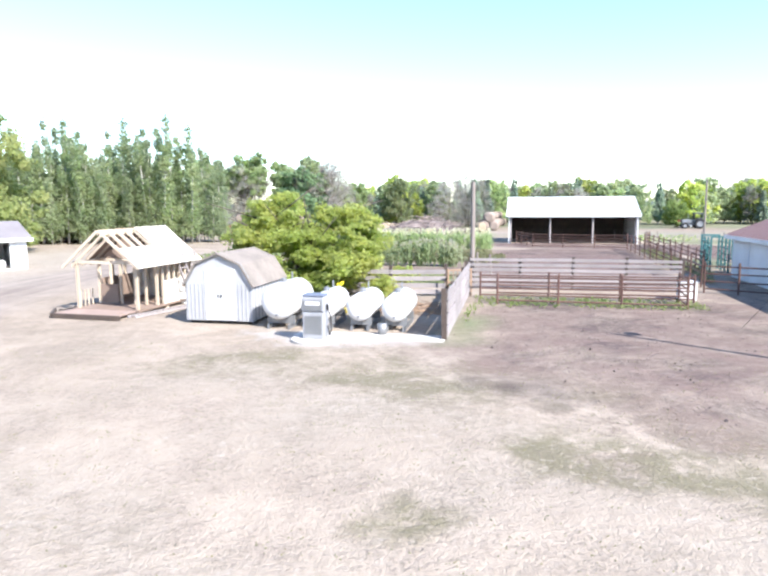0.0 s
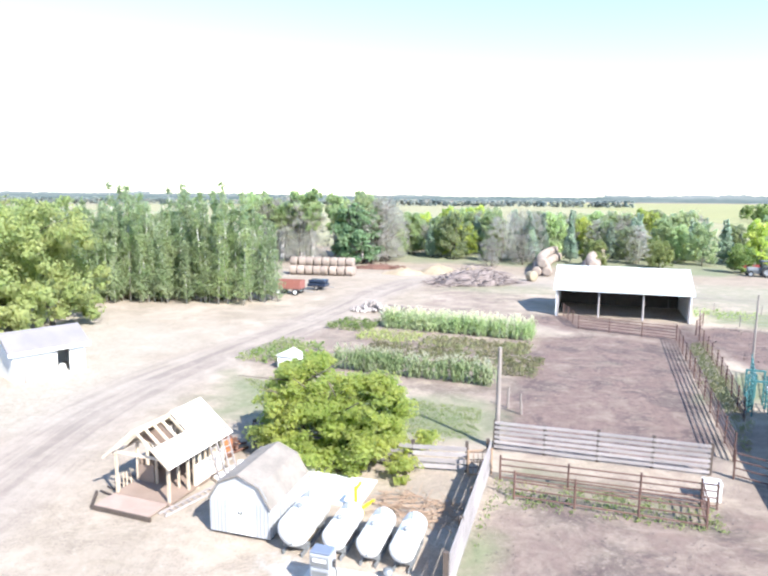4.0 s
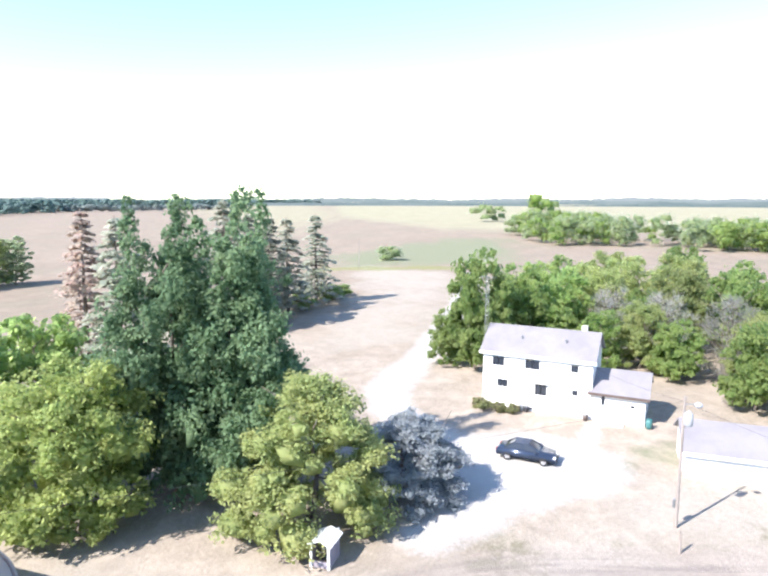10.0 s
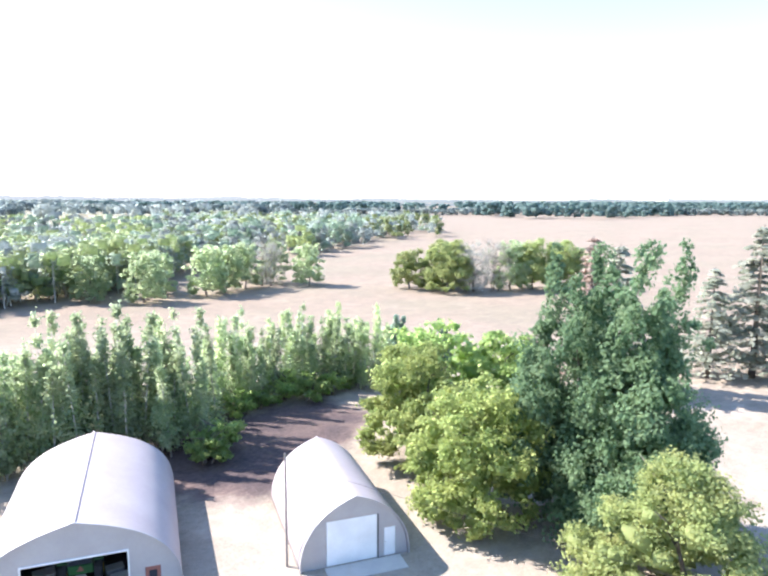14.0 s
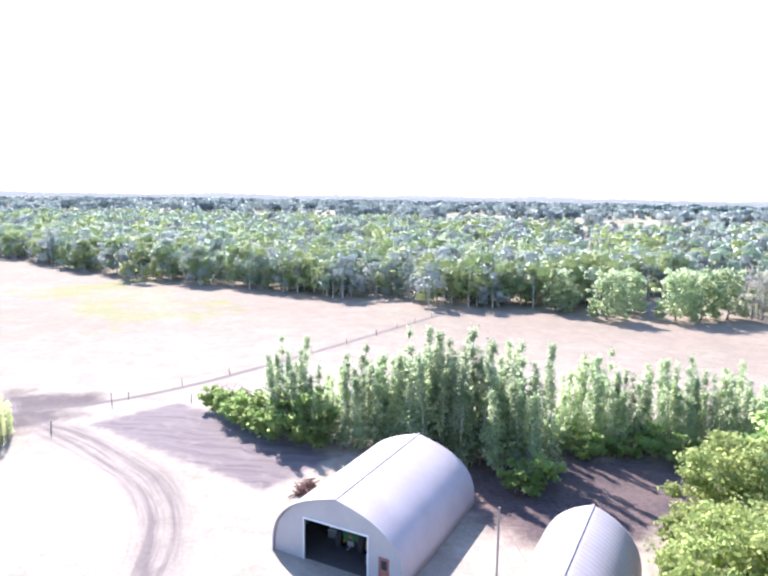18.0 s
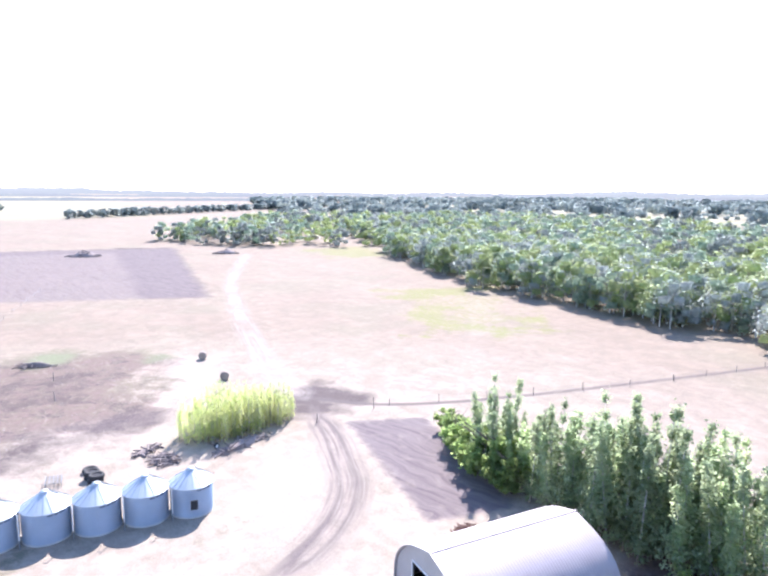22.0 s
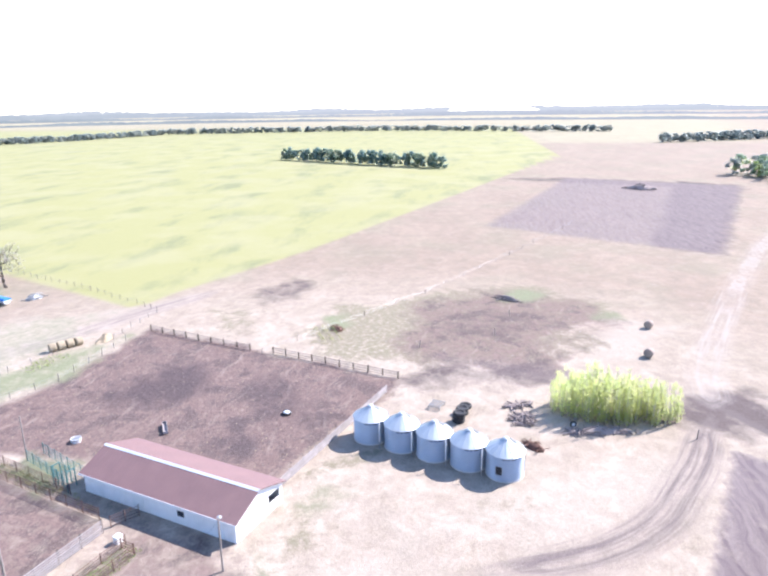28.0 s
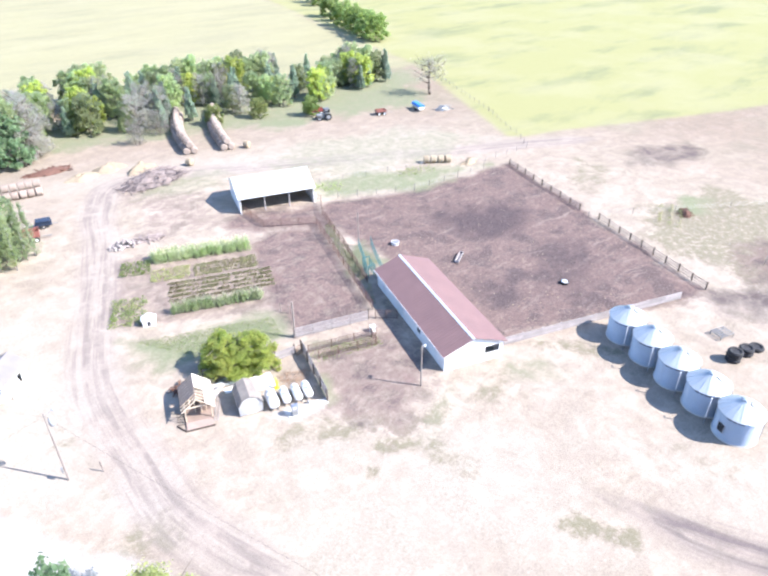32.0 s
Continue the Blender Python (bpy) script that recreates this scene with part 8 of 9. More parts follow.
corn_rows("double hedge of pale tasselled sweetcorn", (4.2, 39.7), (15.5, 35.5), 2, 0.65, 1.6, 7.5, 2)
plant_rows("bean_row", "low bushy green bean rows in dark soil", "vegetables", (5.2, 49.6), (10.4, 47.6), 4, 0.95, 0.5, VEG_BRIGHT, 6, 12, 3, 0.4, 0.6, 0.08)
plant_rows("root_row", "low faded vegetable rows in dark soil", "vegetables", (10.8, 47.4), (19.4, 44.2), 4, 0.95, 0.36, FADED_LEAF, 9, 12, 11, 0.4, 0.4, 0.085)
plant_rows("potato_row", "withering potato rows in dark soil", "vegetables", (5.2, 43.0), (18.6, 37.9), 5, 1.15, 0.38, FADED_LEAF, 9, 12, 4, 0.42, 0.4, 0.085)
plant_rows("cabbage_row", "low green vegetable rows at the garden's edge", "vegetables", (2.2, 53.9), (6.2, 52.2), 4, 1.1, 0.6, VEG_LEAF, 7, 10, 5)
plant_rows("pumpkin_vine", "spreading pumpkin vines with broad leaves", "vegetables", (-3.4, 42.0), (0.6, 40.3), 8, 0.85, 0.6, VEG_LEAF, 5, 10, 6, 0.6, 0.3)
plant_rows("weed_patch", "rank green weeds by the shelter", "weeds", (41, 62), (46, 59), 3, 1.2, 0.7, VEG_LEAF, 3, 9, 7, 0.6, 0.3)
plant_rows("weed_patch", "rank green weeds along the corral fence", "weeds", (30.5, 34.5), (33.5, 41), 3, 0.8, 0.4, WEED_LEAF, 2.5, 8, 8, 0.5, 0.3, 0.06)
plant_rows("weed_patch", "clump of pale green weeds in the pasture", "weeds", (78, 10), (86, 14), 3, 1.6, 0.7, WEED_LEAF, 2, 9, 9, 0.7, 0.3)
plant_rows("weed_patch", "rank weeds at the corral's north fence", "weeds", (58, 57), (66, 55), 3, 1.2, 0.6, VEG_LEAF, 2, 9, 10, 0.6, 0.3)
# hut shape is made up, in place of a small white pile with pallets
hut = thing("garden_cover", frame_at(1.0, 39.6, 0.93, -0.37), "small white hut shape standing in for a white pile with pallets", "hut")
part("body", boxed(-0.8, 0.8, -0.5, 0.5, 0, 1.0, bevel=0.03), TANK_WHITE, hut)
part("roof", prism(bmesh.new(), [(-0.95, 1.0), (0.95, 1.0), (0, 1.45)], -0.6, 0.6), TANK_WHITE, hut)
# dark sheet on the solid front, painting the shade of an opening
part("opening", boxed(-0.2, 0.2, -0.512, -0.503, 0.1, 0.7), DARK_IN, hut)


# ---- bales, piles and machinery ----
def bale_mesh(mat_, seed, r=0.77, w=1.12):
    rng = random.Random(seed)
    bm = bmesh.new()
    n = 20
    prof = [(0.05, -w / 2), (r * 0.6, -w / 2 - 0.02), (r * 0.95, -w / 2), (r, -w / 2 + 0.08), (r * 1.01, -w * 0.2), (r * 0.985, 0), (r * 1.01, w * 0.2), (r, w / 2 - 0.08), (r * 0.95, w / 2), (r * 0.6, w / 2 + 0.02), (0.05, w / 2)]
    lathe(bm, prof, n)
    for v in bm.verts:
        v.co *= 1 + rng.uniform(-0.02, 0.02)
    bmesh.ops.rotate(bm, cent=(0, 0, 0), matrix=Matrix.Rotation(math.pi / 2, 3, "X"), verts=bm.verts)
    bmesh.ops.translate(bm, vec=(0, 0, r), verts=bm.verts)
    return finish("round_bale", bm, mat_, True)


BALE_OLD, BALE_GOLD = bale_mesh(HAY_OLD, 1), bale_mesh(STRAW, 2)


def bale_row(a, b, n, mesh_, label, group, top=True):
    """Round bales end to end along a line, in two files with one on top."""
    dx, dy = (b[0] - a[0]), (b[1] - a[1])
    ln = math.hypot(dx, dy)
    dx, dy = dx / ln, dy / ln
    ang = math.degrees(math.atan2(dy, dx)) - 90
    for i in range(n):
        s = ln * (i + 0.5) / n
        bow = 1.2 * math.sin(math.pi * s / ln) * (0 if ln < 14 else 1)
        for k, z in ((-0.78, 0.0), (0.78, 0.0), (0.0, 1.33)) if top else ((0, 0.0),):
            ob = tagged(new("round_bale", mesh_), label, "bale", group)
            ob.matrix_world = pose(a[0] + dx * s - dy * (k + bow), a[1] + dy * s + dx * (k + bow), z, rs.uniform(-2, 2), 0, ang + rs.uniform(-9, 9))


bale_row((-8.3, 96.2), (2.2, 94.6), 8, BALE_OLD, "weathered round hay bale in the two-high stack", "west bale stack")
bale_row((32.4, 95.5), (41.5, 124), 16, BALE_OLD, "weathered round hay bale in the stacked row", "middle bale stack", True)
bale_row((39.7, 92.7), (50, 121), 16, BALE_OLD, "weathered round hay bale in the stacked row", "east bale stack", True)
bale_row((66.8, 59.8), (71.6, 56.4), 4, BALE_GOLD, "golden round straw bale beside the corral fence", "corral bales", False)


def straw_heap(x, y, rx, ry, h, label, seed):
    """A low uneven mound of loose straw."""
    rng = np.random.default_rng(seed)
    nr, na = 9, 26
    ph = rng.uniform(0, 6.283, 4)
    v, f = [(0, 0, h)], []
    for i in range(1, nr + 1):
        for k in range(na):
            a, u = k / na * 6.283, i / nr
            w = 1 + 0.14 * math.sin(3 * a + ph[0]) + 0.10 * math.sin(5 * a + ph[1])
            z = h * (1 - u * u) ** 1.2 * (1 + 0.22 * math.sin(4 * u + 2 * a + ph[2])) + rng.normal(0, 0.05) * h * (u < 1)
            v.append((rx * u * w * math.cos(a), ry * u * w * math.sin(a), max(z, -0.02) if i < nr else -0.05))
    f += [(0, 1 + k, 1 + (k + 1) % na) for k in range(na)]
    for i in range(nr - 1):
        f += [(1 + i * na + k, 1 + (i + 1) * na + k, 1 + (i + 1) * na + (k + 1) % na, 1 + i * na + (k + 1) % na) for k in range(na)]
    e = thing("straw_heap", pose(x, y, 0), label, "straw", "straw heaps")
    me = bpy.data.meshes.new("mound")
    me.from_pydata(v, [], f)
    me.materials.append(STRAW)
    for p in me.polygons:
        p.use_smooth = True
    part("mound", me, None, e)
    c = np.array(v)[rng.integers(0, len(v) - na, 700)] + rng.normal(0, 0.10, (700, 3))
    c[:, 2] = np.maximum(c[:, 2], 0.04)
    d = rng.normal(0, 1, (700, 3)) * np.array([1, 1, 0.35])
    d /= np.linalg.norm(d, axis=1, keepdims=True)
    sd = np.cross(d, rng.normal(0, 1, (700, 3))) * 0.012
    q = np.stack([c - d * 0.22, c + sd, c + d * 0.22, c - sd], 1)
    part("loose_straw", mesh_np("loose_straw", q.reshape(-1, 3), np.arange(2800).reshape(-1, 4), STRAW), None, e)


straw_heap(10.2, 97.2, 3.6, 1.7, 0.9, "low pale mound of loose straw by the bales", 501)
straw_heap(15.8, 98.6, 3.4, 2.0, 1.15, "pale mound of loose straw behind the brush heap", 502)
straw_heap(74.0, 53.6, 2.4, 1.0, 0.9, "golden heap of broken straw bales beside the corral fence", 504)
straw_heap(20.6, 93.5, 3.2, 1.8, 1.6, "pale mound of loose straw behind the brush heap", 503)
for x, y in ((92, -45.4), (77.3, -42.0)):
    ob = tagged(new("round_bale", BALE_OLD), "lone grey round bale on spilled straw in the pasture", "bale", "pasture bales")
    ob.matrix_world = pose(x, y, 0, 0, 0, 60)
for x, y in ((29.5, 90), (43.8, 92)):
    ob = tagged(new("round_bale", BALE_GOLD), "single golden bale on the bale yard", "bale", "yard bales")
    ob.matrix_world = pose(x, y, 0, 0, 0, 25)


def stick_pile(name, m, rx, ry, h, n, mat_, label, seed, ln=(1.0, 2.6), r=(0.05, 0.12), core=True):
    """A heap of separate sticks, boards or logs."""
    rng = random.Random(seed)
    e = thing(name, m, label, "pile")
    meshes = []
    for k in range(6):
        l = rng.uniform(*ln)
        meshes.append(finish("stick", rod(bmesh.new(), (-l / 2, 0, 0), (l / 2, rng.uniform(-0.1, 0.1), 0), rng.uniform(*r), rng.uniform(*r), 6), mat_))
    for i in range(n):
        a, q = rng.uniform(0, 6.283), math.sqrt(rng.random())
        ob = new("stick", rng.choice(meshes))
        ob.parent = e
        ob.matrix_local = pose(rx * q * math.cos(a), ry * q * math.sin(a), 0.08 + h * (1 - q * q) * rng.uniform(0.25, 1.0), rng.uniform(-20, 20), rng.uniform(-22, 22) * (1 - q * 0.6), rng.uniform(0, 360))
    if not core:
        return e
    bm = lathe(bmesh.new(), [(1.0, 0), (0.85, 0.3), (0.55, 0.62), (0.2, 0.8), (0.02, 0.84)], 18)
    for v in bm.verts:
        v.co.x *= rx * 0.92 * rng.uniform(0.9, 1.08)
        v.co.y *= ry * 0.92 * rng.uniform(0.9, 1.08)
        v.co.z *= h
    part("heap_core", bm, mat_, e)
    return e


def rock_pile(m, rx, ry, h, n, label, seed):
    rng = random.Random(seed)
    e = thing("rock_pile", m, label, "pile")
    ms = []
    for k in range(5):
        bm = bmesh.new()
        bmesh.ops.create_icosphere(bm, subdivisions=1, radius=0.3)
        for v in bm.verts:
            v.co = Vector((v.co.x * rng.uniform(0.8, 1.3), v.co.y * rng.uniform(0.7, 1.2), v.co.z * rng.uniform(0.6, 0.9)))
        ms.append(finish("stone", bm, ROCK))
    for i in range(n):
        a, q = rng.uniform(0, 6.283), math.sqrt(rng.random())
        ob = new("stone", rng.choice(ms))
        ob.parent = e
        ob.matrix_local = pose(rx * q * math.cos(a), ry * q * math.sin(a), 0.1 + h * (1 - q) * rng.random(), rng.uniform(0, 90), rng.uniform(0, 90), rng.uniform(0, 360))
    return e


stick_pile("firewood_pile", frame_at(20.2, 86.5, 0.95, 0.2), 7.0, 3.4, 2.5, 300, LOG, "large heap of old grey boards and brush", 3, (1.8, 4.2), (0.025, 0.07))
rock_pile(frame_at(6.2, 63.2, 0.95, -0.1), 2.4, 1.3, 1.2, 90, "heap of pale field stones at the garden's corner", 4)
stick_pile("log_pile", frame_at(9.6, 62.9, 0.98, -0.1), 2.6, 0.9, 0.6, 40, LOG, "low pile of split logs beyond the corn", 5)
stick_pile("scrap_heap", frame_at(17.6, -34.6, 0.3, 0.95), 1.5, 0.7, 0.9, 34, RUST, "dark tangle of scrap iron beside the arched shed", 6, (0.8, 2.0), (0.03, 0.08))
stick_pile("pole_heap", frame_at(52.6, -20.3, 0.95, -0.3), 1.9, 1.4, 0.55, 70, LOG, "grey-brown heap of old posts behind the bins", 7, (1.2, 2.6), (0.05, 0.09))
stick_pile("log_pile", frame_at(56.5, -19.6, 0.35, -0.95), 2.0, 0.4, 0.4, 14, LOG, "short stack of logs behind the bins", 8, (2.0, 3.0), (0.1, 0.16))
stick_pile("scrap_heap", frame_at(45.5, -21.3, 0.7, 0.7), 1.6, 0.9, 0.8, 24, RUST, "rusty implement parts beside the last bin", 9, (0.8, 2.2), (0.03, 0.07))
stick_pile("scrap_heap", frame_at(50.5, -29.6, 0.2, -1), 5.0, 1.0, 0.7, 60, LOG, "line of old machinery scraps under the willow clump", 10, (0.6, 2.0), (0.04, 0.1))
stick_pile("brush_heap", frame_at(84.5, 12.4, 0.8, 0.6), 1.8, 0.9, 0.8, 30, RUST, "small rusty heap in the pasture", 11, (0.8, 2.0), (0.04, 0.1))
stick_pile("brush_heap", frame_at(107, -20, 0.5, 0.8), 3.0, 0.8, 1.2, 20, LOG, "grey fallen branches in the pasture", 12, (2.0, 4.5), (0.04, 0.1))
stick_pile("brush_heap", frame_at(300, -90, 0.5, 0.8), 7.0, 4, 2.6, 60, LOG, "dark brush heap at the field's far edge", 13, (2.0, 5), (0.1, 0.3))
stick_pile("brush_heap", frame_at(270, -149, 0.5, 0.8), 6.0, 3, 2.4, 60, LOG, "dark brush heap at the field's far edge", 14, (2.0, 5), (0.1, 0.3))
stick_pile("brush_heap", frame_at(-0.6, 24.4, 0.8, -0.5), 1.7, 1.1, 0.85, 55, RUST, "rust-brown implement tangle behind the cabin", 15, (0.6, 1.4), (0.04, 0.09))
stick_pile("rebar_mesh_heap", frame_at(9.6, 18.6, 0.96, -0.27), 2.0, 1.3, 0.18, 90, RUST_TAN, "flat tangle of rusty rods and mesh behind the tanks", 22, (0.9, 2.2), (0.008, 0.016), False)
stick_pile("brush_heap", frame_at(6, 105, 1, 0), 4.5, 2.0, 0.9, 40, RUST, "reddish brush and scrap at the edge of the trees", 16, (1.2, 3.0), (0.05, 0.12))

# stacked tyres by the bins
for x, y, z in ((51.0, -11.8, 0), (51.0, -11.8, 0.52), (53.3, -12.2, 0), (53.3, -12.2, 0.52), (55.2, -12.6, 0), (50.9, -11.9, 1.04)):
    t = thing("tyre", pose(x, y, z), "large worn black tractor tyre lying flat in a stack", "tyre", "tyre stack")
    bm = bmesh.new()
    n, r, wd_ = 24, 0.85, 0.5
    prof = [(r * 0.55, 0.08), (r * 0.9, 0.0), (r, 0.12), (r, 0.38), (r * 0.9, wd_), (r * 0.55, 0.42)]
    rings = [[bm.verts.new((a * math.cos(6.2832 * i / n), a * math.sin(6.2832 * i / n), b)) for i in range(n)] for a, b in prof]
    for p, q in zip(rings, rings[1:] + rings[:1]):
        for i in range(n):
            bm.faces.new((p[i], p[(i + 1) % n], q[(i + 1) % n], q[i]))
    part("carcass", bm, BLACK_RUBBER, t, smooth=True)
    part("tread", lathe(bmesh.new(), [(r * 1.0, 0.14), (r * 1.03, 0.2), (r * 1.03, 0.3), (r * 1.0, 0.36)], 24), DARK_IN, t)
rack = thing("harrow", frame_at(54.8, -8.6, 0.95, -0.3), "pale steel harrow frame behind the bins", "implement")
for k in range(5):
    part("bar", bar(bmesh.new(), (-1.1, k * 0.4 - 0.8, 0.55), (1.1, k * 0.4 - 0.8, 0.55), 0.07, 0.07), STEEL_GREY, rack)
    part("tine_bar", bar(bmesh.new(), (k * 0.5 - 1.0, -0.85, 0.48), (k * 0.5 - 1.0, 0.85, 0.48), 0.06, 0.06), STEEL_GREY, rack)
for x in (-1, 1):
    for y in (-0.8, 0.8):
        part("leg", boxed(x - 0.04, x + 0.04, y - 0.04, y + 0.04, 0, 0.445), STEEL_GREY, rack)
aw = thing("old_wheel", frame_at(51.4, -26.6, 0.25, -0.97), "old trailer axle with a pale rim under the willows", "wheel")
wheel(aw, 0, 0, 0.42, 0.42, 0.2, ROOF_WHITE)
part("axle", rod(bmesh.new(), (0, 0.1, 0.42), (0, 1.4, 0.42), 0.05), RUST, aw)
bmk = thing("feed_bunk", frame_at(43.8, 26.2, 0.85, 0.5), "long pale wooden feed trough in the corral", "trough")
for a in ((-1.5, 1.5, -0.3, -0.26, 0.15, 0.5), (-1.5, 1.5, 0.26, 0.3, 0.15, 0.5), (-1.5, -1.46, -0.26, 0.26, 0.15, 0.5), (1.46, 1.5, -0.26, 0.26, 0.15, 0.5)):
    part("side_board", boxed(*a), PALE_BOARD, bmk)
part("floor_board", boxed(-1.45, 1.45, -0.255, 0.255, 0.15, 0.19), PALE_BOARD, bmk)
for x in (-1.2, 1.2):
    part("foot", boxed(x - 0.06, x + 0.06, -0.35, 0.35, 0, 0.148), DARK_POST, bmk)
tub = thing("mineral_tub", pose(39.4, 36.0, 0), "white round stock tub in the corral", "tub")
part("body", lathe(bmesh.new(), [(0.55, 0), (0.65, 0.5), (0.6, 0.5), (0.52, 0.12)], 18), TANK_WHITE, tub)
part("band", lathe(bmesh.new(), [(0.665, 0.4), (0.665, 0.46)], 18), STEEL_GREY, tub)
tb = thing("mineral_feeder", pose(50.1, 11.6, 0), "dark tyre-based mineral feeder in the corral", "feeder")
part("base", lathe(bmesh.new(), [(0.3, 0), (0.62, 0.04), (0.66, 0.2), (0.6, 0.34), (0.3, 0.34)], 18), BLACK_RUBBER, tb, smooth=True)
part("cover", lathe(bmesh.new(), [(0.42, 0.342), (0.3, 0.42), (0.03, 0.44)], 14), ROOF_WHITE, tb)

# handling chute and panels by the barn
ch = thing("cattle_chute", frame_at(30.6, 31.4, 0.34, 0.94), "teal steel cattle handling chute at the barn's end", "chute")
for s in (-0.5, 0.5):
    for k in range(5):
        part("rail", rod(bmesh.new(), (-1.3, s, 0.35 + k * 0.36), (1.3, s, 0.35 + k * 0.36), 0.035, None, 6), TEAL_PAINT, ch)
    for x in (-1.3, -0.45, 0.45, 1.3):
        part("upright", boxed(x - 0.05, x + 0.05, s - 0.05, s + 0.05, 0, 2.1), TEAL_PAINT, ch)
for x in (-1.3, 1.3):
    part("head_bar", boxed(x - 0.05, x + 0.05, -0.55, 0.55, 2.1, 2.2), TEAL_PAINT, ch)
pipe_fence([(29.0, 29.9), (31.6, 33.5), (34.4, 39.0)], 1.6, 5, "teal steel corral panels leading to the chute", 1.5, 0.03, "corral_panel", TEAL_PAINT)
pipe_fence([(31.2, 28.2), (33.5, 33.0), (36.2, 38.2)], 1.6, 5, "teal steel corral panels beside the chute", 1.5, 0.03, "corral_panel", TEAL_PAINT)
g2 = thing("squeeze_chute", frame_at(8.3, 26.7, 0.95, -0.3), "bright green steel squeeze chute behind the bush", "chute")
for s in (-0.45, 0.45):
    for k in range(6):
        part("rail", rod(bmesh.new(), (-0.9, s, 0.25 + k * 0.32), (0.9, s, 0.25 + k * 0.32), 0.03, None, 6), GREEN_PAINT, g2)
    for x in (-0.9, 0, 0.9):
        part("upright", boxed(x - 0.045, x + 0.045, s - 0.045, s + 0.045, 0, 2.0), GREEN_PAINT, g2)
part("top_bar", boxed(-0.95, 0.95, -0.5, 0.5, 2.0, 2.06), GREEN_PAINT, g2)
g2.scale = (0.85, 0.9, 0.95)


# implements on the far yard
def wagon(m, label, box_mat, L=3.4, W=1.9, hgt=1.0):
    w_ = thing("farm_wagon", m, label, "wagon")
    part("bed", boxed(-L / 2, L / 2, -W / 2, W / 2, 0.72, 0.82), DARK_POST, w_)
    for a in ((-L / 2, L / 2, -W / 2, -W / 2 + 0.06), (-L / 2, L / 2, W / 2 - 0.06, W / 2), (-L / 2, -L / 2 + 0.06, -W / 2 + 0.062, W / 2 - 0.062), (L / 2 - 0.06, L / 2, -W / 2 + 0.062, W / 2 - 0.062)):
        sd_ = part("side", boxed(a[0], a[1], a[2], a[3], 0.822, 0.82 + hgt), box_mat, w_)
    for x in (-L / 2 + 0.6, L / 2 - 0.6):
        part("axle", boxed(x - 0.06, x + 0.06, -W / 2, W / 2, 0.42, 0.55), STEEL_GREY, w_)
        part("bolster", boxed(x - 0.1, x + 0.1, -0.5, 0.5, 0.552, 0.718), STEEL_GREY, w_)
        for s in (-1, 1):
            wheel(w_, x, s * (W / 2 + 0.12), 0.42, 0.42, 0.22, ROOF_WHITE)
    part("drawbar", bar(bmesh.new(), (L / 2, 0, 0.5), (L / 2 + 1.6, 0, 0.35), 0.1, 0.08), STEEL_GREY, w_)
    for k in range(6):
        x = -L / 2 + 0.3 + k * (L - 0.6) / 5
        part("stake", boxed(x - 0.04, x + 0.04, -W / 2 - 0.045, -W / 2 - 0.002, 0.822, 0.8 + hgt), box_mat, w_)
    return w_


wagon(frame_at(-4.9, 75.0, 0.97, -0.2), "faded red box wagon at the edge of the poplars", RED_ORANGE)
pk = thing("pickup_box", frame_at(-1.7, 78.9, 0.95, -0.25), "dark blue pickup box trailer beside the wagon", "trailer")
part("bed", boxed(-1.3, 1.3, -0.85, 0.85, 0.5, 0.95, bevel=0.08), CAR_PAINT, pk)
part("topper", boxed(-1.2, 1.2, -0.8, 0.8, 0.952, 1.45, bevel=0.15), CAR_PAINT, pk)
for s in (-1, 1):
    wheel(pk, 0, s * 0.8, 0.36, 0.36, 0.2, CHROME)
part("hitch", bar(bmesh.new(), (1.3, 0, 0.5), (2.2, 0, 0.4), 0.08, 0.08), STEEL_GREY, pk)
tractor(frame_at(69.0, 97.8, 0.3, 0.95), "old grey-green tractor parked by the woodlot", STEEL_GREY, STEEL_GREY)
wagon(frame_at(69.8, 103.0, 0.9, -0.3), "faded red implement wagon by the woodlot", RED_PAINT, 3.0, 1.6, 0.6)
wagon(frame_at(81.6, 92.0, 0.9, -0.3), "faded red implement wagon on the gravel edge", RED_ORANGE, 2.6, 1.6, 0.5)
bt = thing("boat_trailer", frame_at(91.4, 88.9, 0.92, -0.3), "blue covered boat on a trailer by the field corner", "boat")
part("hull", prism(bmesh.new(), [(-0.5, 0.55), (0.5, 0.55), (0.95, 1.3), (-0.95, 1.3)], -2.2, 2.0), ROOF_WHITE, bt)
part("cover", prism(bmesh.new(), [(-1.0, 1.302), (1.0, 1.302), (0.6, 1.75), (-0.6, 1.75)], -2.25, 2.05), BLUE_PAINT, bt, "bright blue cover")
for s in (-1, 1):
    wheel(bt, s * 0.85, -0.5, 0.32, 0.32, 0.2, CHROME, "x")
part("trailer_frame", boxed(-0.6, 0.6, -2.0, 2.6, 0.42, 0.5), STEEL_GREY, bt)
stick_pile("implement", frame_at(96.4, 84.8, 0.9, -0.3), 2.2, 1.2, 1.2, 30, STEEL_GREY, "grey cultivator frame by the field corner", 21, (1.0, 3.0), (0.04, 0.08))
# little open-fronted shed at the foot of the maple
cv = thing("fuel_shack", frame_at(-10.0, -2.0, -0.95, 0.31), "tiny open-fronted wooden shack with a white roof", "shack")
part("floor_board", boxed(0, 1.5, -0.55, 0.55, 0.0, 0.08), OLD_BOARD, cv)
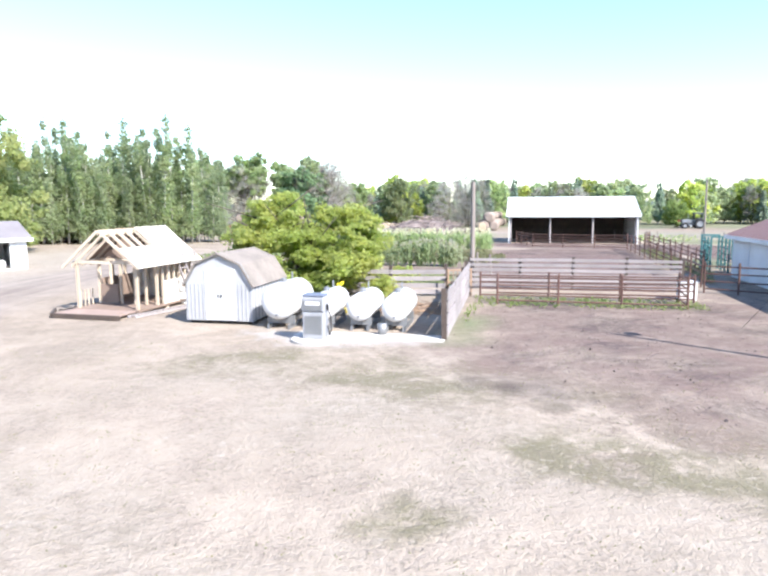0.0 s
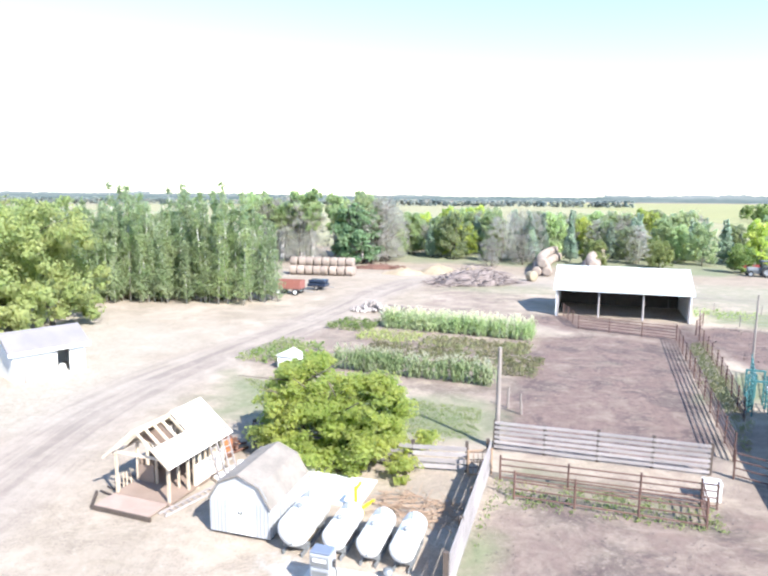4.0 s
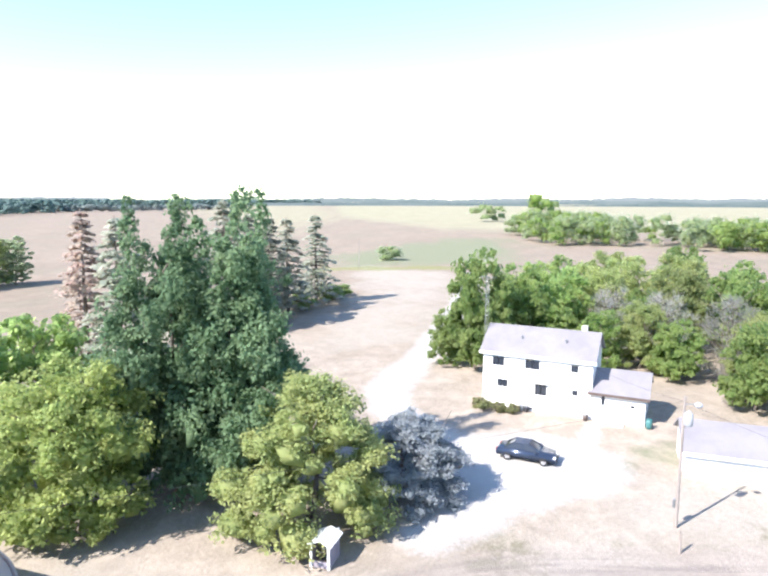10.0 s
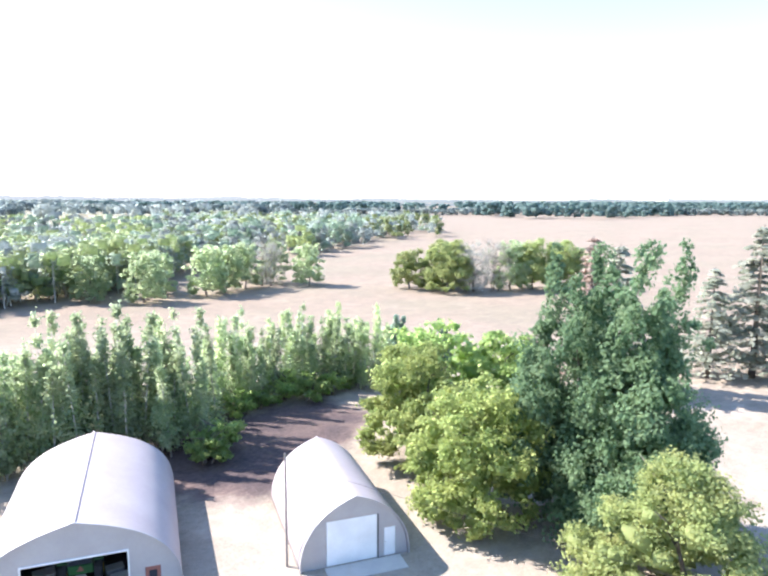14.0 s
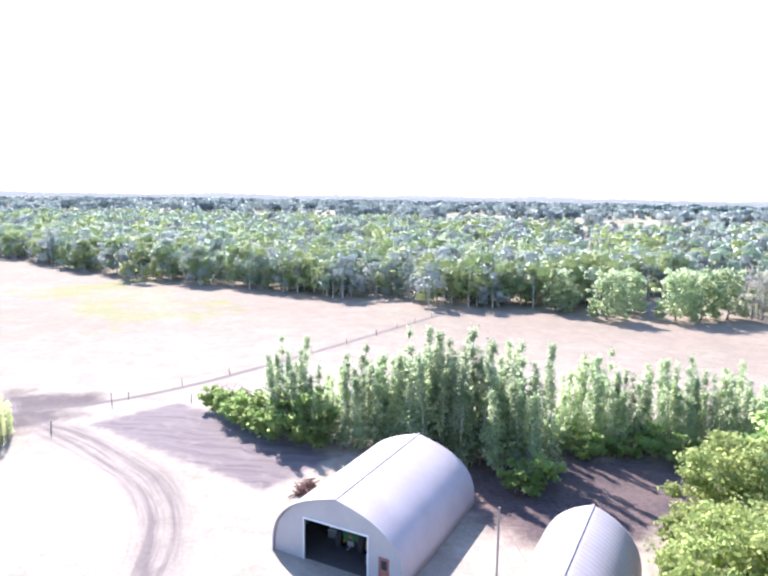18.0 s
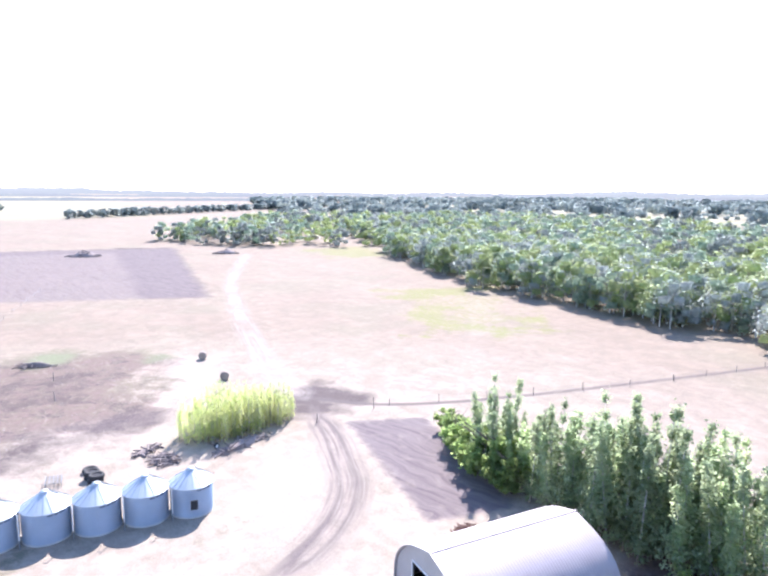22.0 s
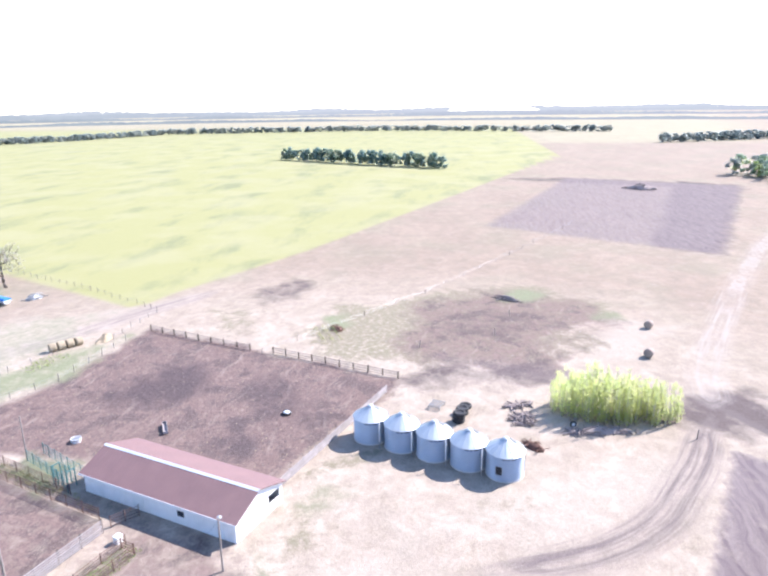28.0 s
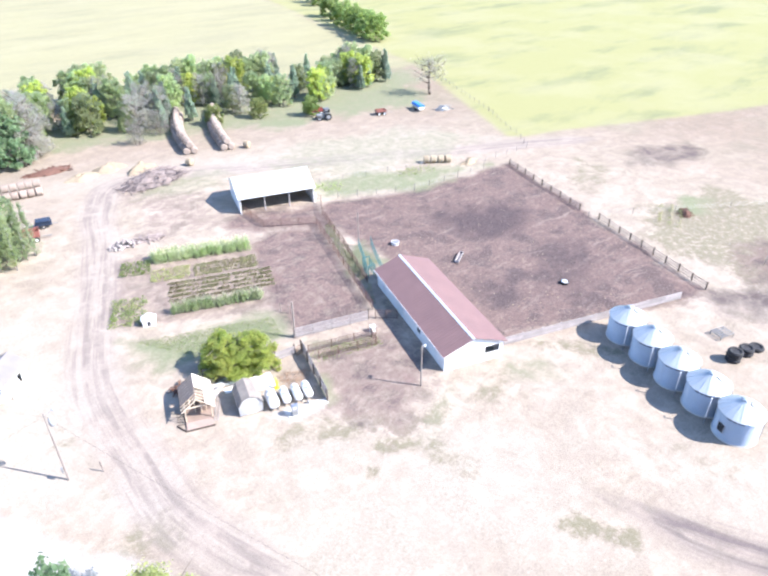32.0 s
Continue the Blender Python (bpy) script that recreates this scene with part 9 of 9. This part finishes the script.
for s in (-1, 1):
    part("side_wall", boxed(0.0, 1.5, min(s * 0.55, s * 0.5), max(s * 0.55, s * 0.5), 0.082, 1.75), LILAC_BOARD, cv, "faded grey-lilac board wall")
    part("front_post", boxed(-0.05, -0.002, min(s * 0.6, s * 0.46), max(s * 0.6, s * 0.46), 0, 1.78), TANK_WHITE, cv)
    part("roof_slope", sheet(bmesh.new(), ((-0.15, s * 0.72, 1.72), (1.62, s * 0.72, 1.72), (1.62, s * 0.005, 2.08), (-0.15, s * 0.005, 2.08)), 0.04), TANK_WHITE, cv)
part("back_wall", boxed(1.45, 1.5, -0.498, 0.498, 0.082, 1.75), LILAC_BOARD, cv)
part("shelf", boxed(0.5, 1.445, -0.495, 0.495, 0.8, 0.84), OLD_BOARD, cv)
part("front_sill", boxed(-0.05, -0.004, -0.455, 0.455, 0.1, 0.55), LILAC_BOARD, cv)
cv.scale = (1.0, 1.0, 0.80)
jug = tagged(new("oil_jug", finish("oil_jug", lathe(bmesh.new(), [(0.1, 0), (0.11, 0.03), (0.11, 0.22), (0.05, 0.28), (0.04, 0.33)], 12), TANK_WHITE)), "white plastic oil jug on the shack's shelf", "jug")
jug.matrix_world = frame_at(-9.9, -1.85, -0.95, 0.31) @ pose(0.65, 0.2, 0.841)
vp = thing("vent_post", pose(-11.5, -1.1, 0), "short grey vent pipe behind the shack", "pipe")
part("pipe", rod(bmesh.new(), (0, 0, -0.1), (0, 0, 1.5), 0.06, None, 8), STEEL_GREY, vp)
part("cap", rod(bmesh.new(), (0, 0, 1.502), (0, 0, 1.6), 0.11, 0.05, 8), STEEL_GREY, vp)

# rough grass tufts and clods on the yard
def tufts(name, label, poly, n, h, leaf, seed, size=0.1):
    rng = np.random.default_rng(seed)
    pl = fill(poly, n, 1, 1, seed)
    qs = []
    for x, y, s, _ in pl:
        k = 7
        a = rng.uniform(0, 6.283, k)
        c = np.stack([x + 0.12 * np.cos(a), y + 0.12 * np.sin(a), np.abs(rng.normal(0.5, 0.25, k)) * h], -1)
        qs.append(quads_at(c, np.stack([np.cos(a), np.sin(a), np.full(k, 0.3)], -1), size, rng, 0.4))
    q = np.concatenate(qs)
    tagged(new(name, mesh_np(name, q.reshape(-1, 3), np.arange(len(q) * 4).reshape(-1, 4), leaf)), label, "grass", kind="stuff")


tufts("grass_tufts", "dry grass tufts scattered over the yard", [(-8, -3), (24, -4), (24, 10), (11, 12), (0, 14), (-7, 12)], 1500, 0.025, WEED_LEAF, 41, 0.014)
tufts("pen_weeds", "green weeds among the pipe panels", [(11, 14), (13.4, 21.5), (22, 19), (21.5, 17), (13, 19)], 260, 0.16, VEG_LEAF, 42, 0.05)
tufts("alley_weeds", "dry weeds under the alley fences", [(26, 24), (34, 48), (36.5, 50), (29, 29)], 700, 0.22, WEED_LEAF, 43, 0.05)
tufts("garden_grass", "green grass along the garden", [(-2, 37), (14, 31), (13, 26), (3, 29)], 2600, 0.07, VEG_LEAF, 44, 0.03)


def litter(name, label, poly, n, size, material, seed):
    """Flat scraps lying loose on the ground."""
    rng = np.random.default_rng(seed)
    pl = fill(poly, n, 1, 1, seed)
    c = np.array([(x, y, 0.05) for x, y, _, _ in pl])
    q = quads_at(c, np.tile((0.0, 0.0, 1.0), (n, 1)), size, rng, 0.25)
    tagged(new(name, mesh_np(name, q.reshape(-1, 3), np.arange(n * 4).reshape(-1, 4), material)), label, "litter", kind="stuff")


litter("corral_straw", "pale straw scraps and clods trampled into the corral", BIG_CORRAL, 700, 0.10, STRAW, 51)
litter("corral_clods", "dark clods trampled over the corral", BIG_CORRAL, 2200, 0.14, CLOD, 52)
litter("pen_clods", "dark clods trampled over the near pen", NEAR_PEN, 1000, 0.045, CLOD, 53)
litter("pen_straw", "straw scraps in the cattle pen", INNER_PEN, 140, 0.05, STRAW, 54)
litter("pasture_clods", "dark clods and stones over the bare pasture", MIDDLE, 320, 0.13, ROCK, 55)
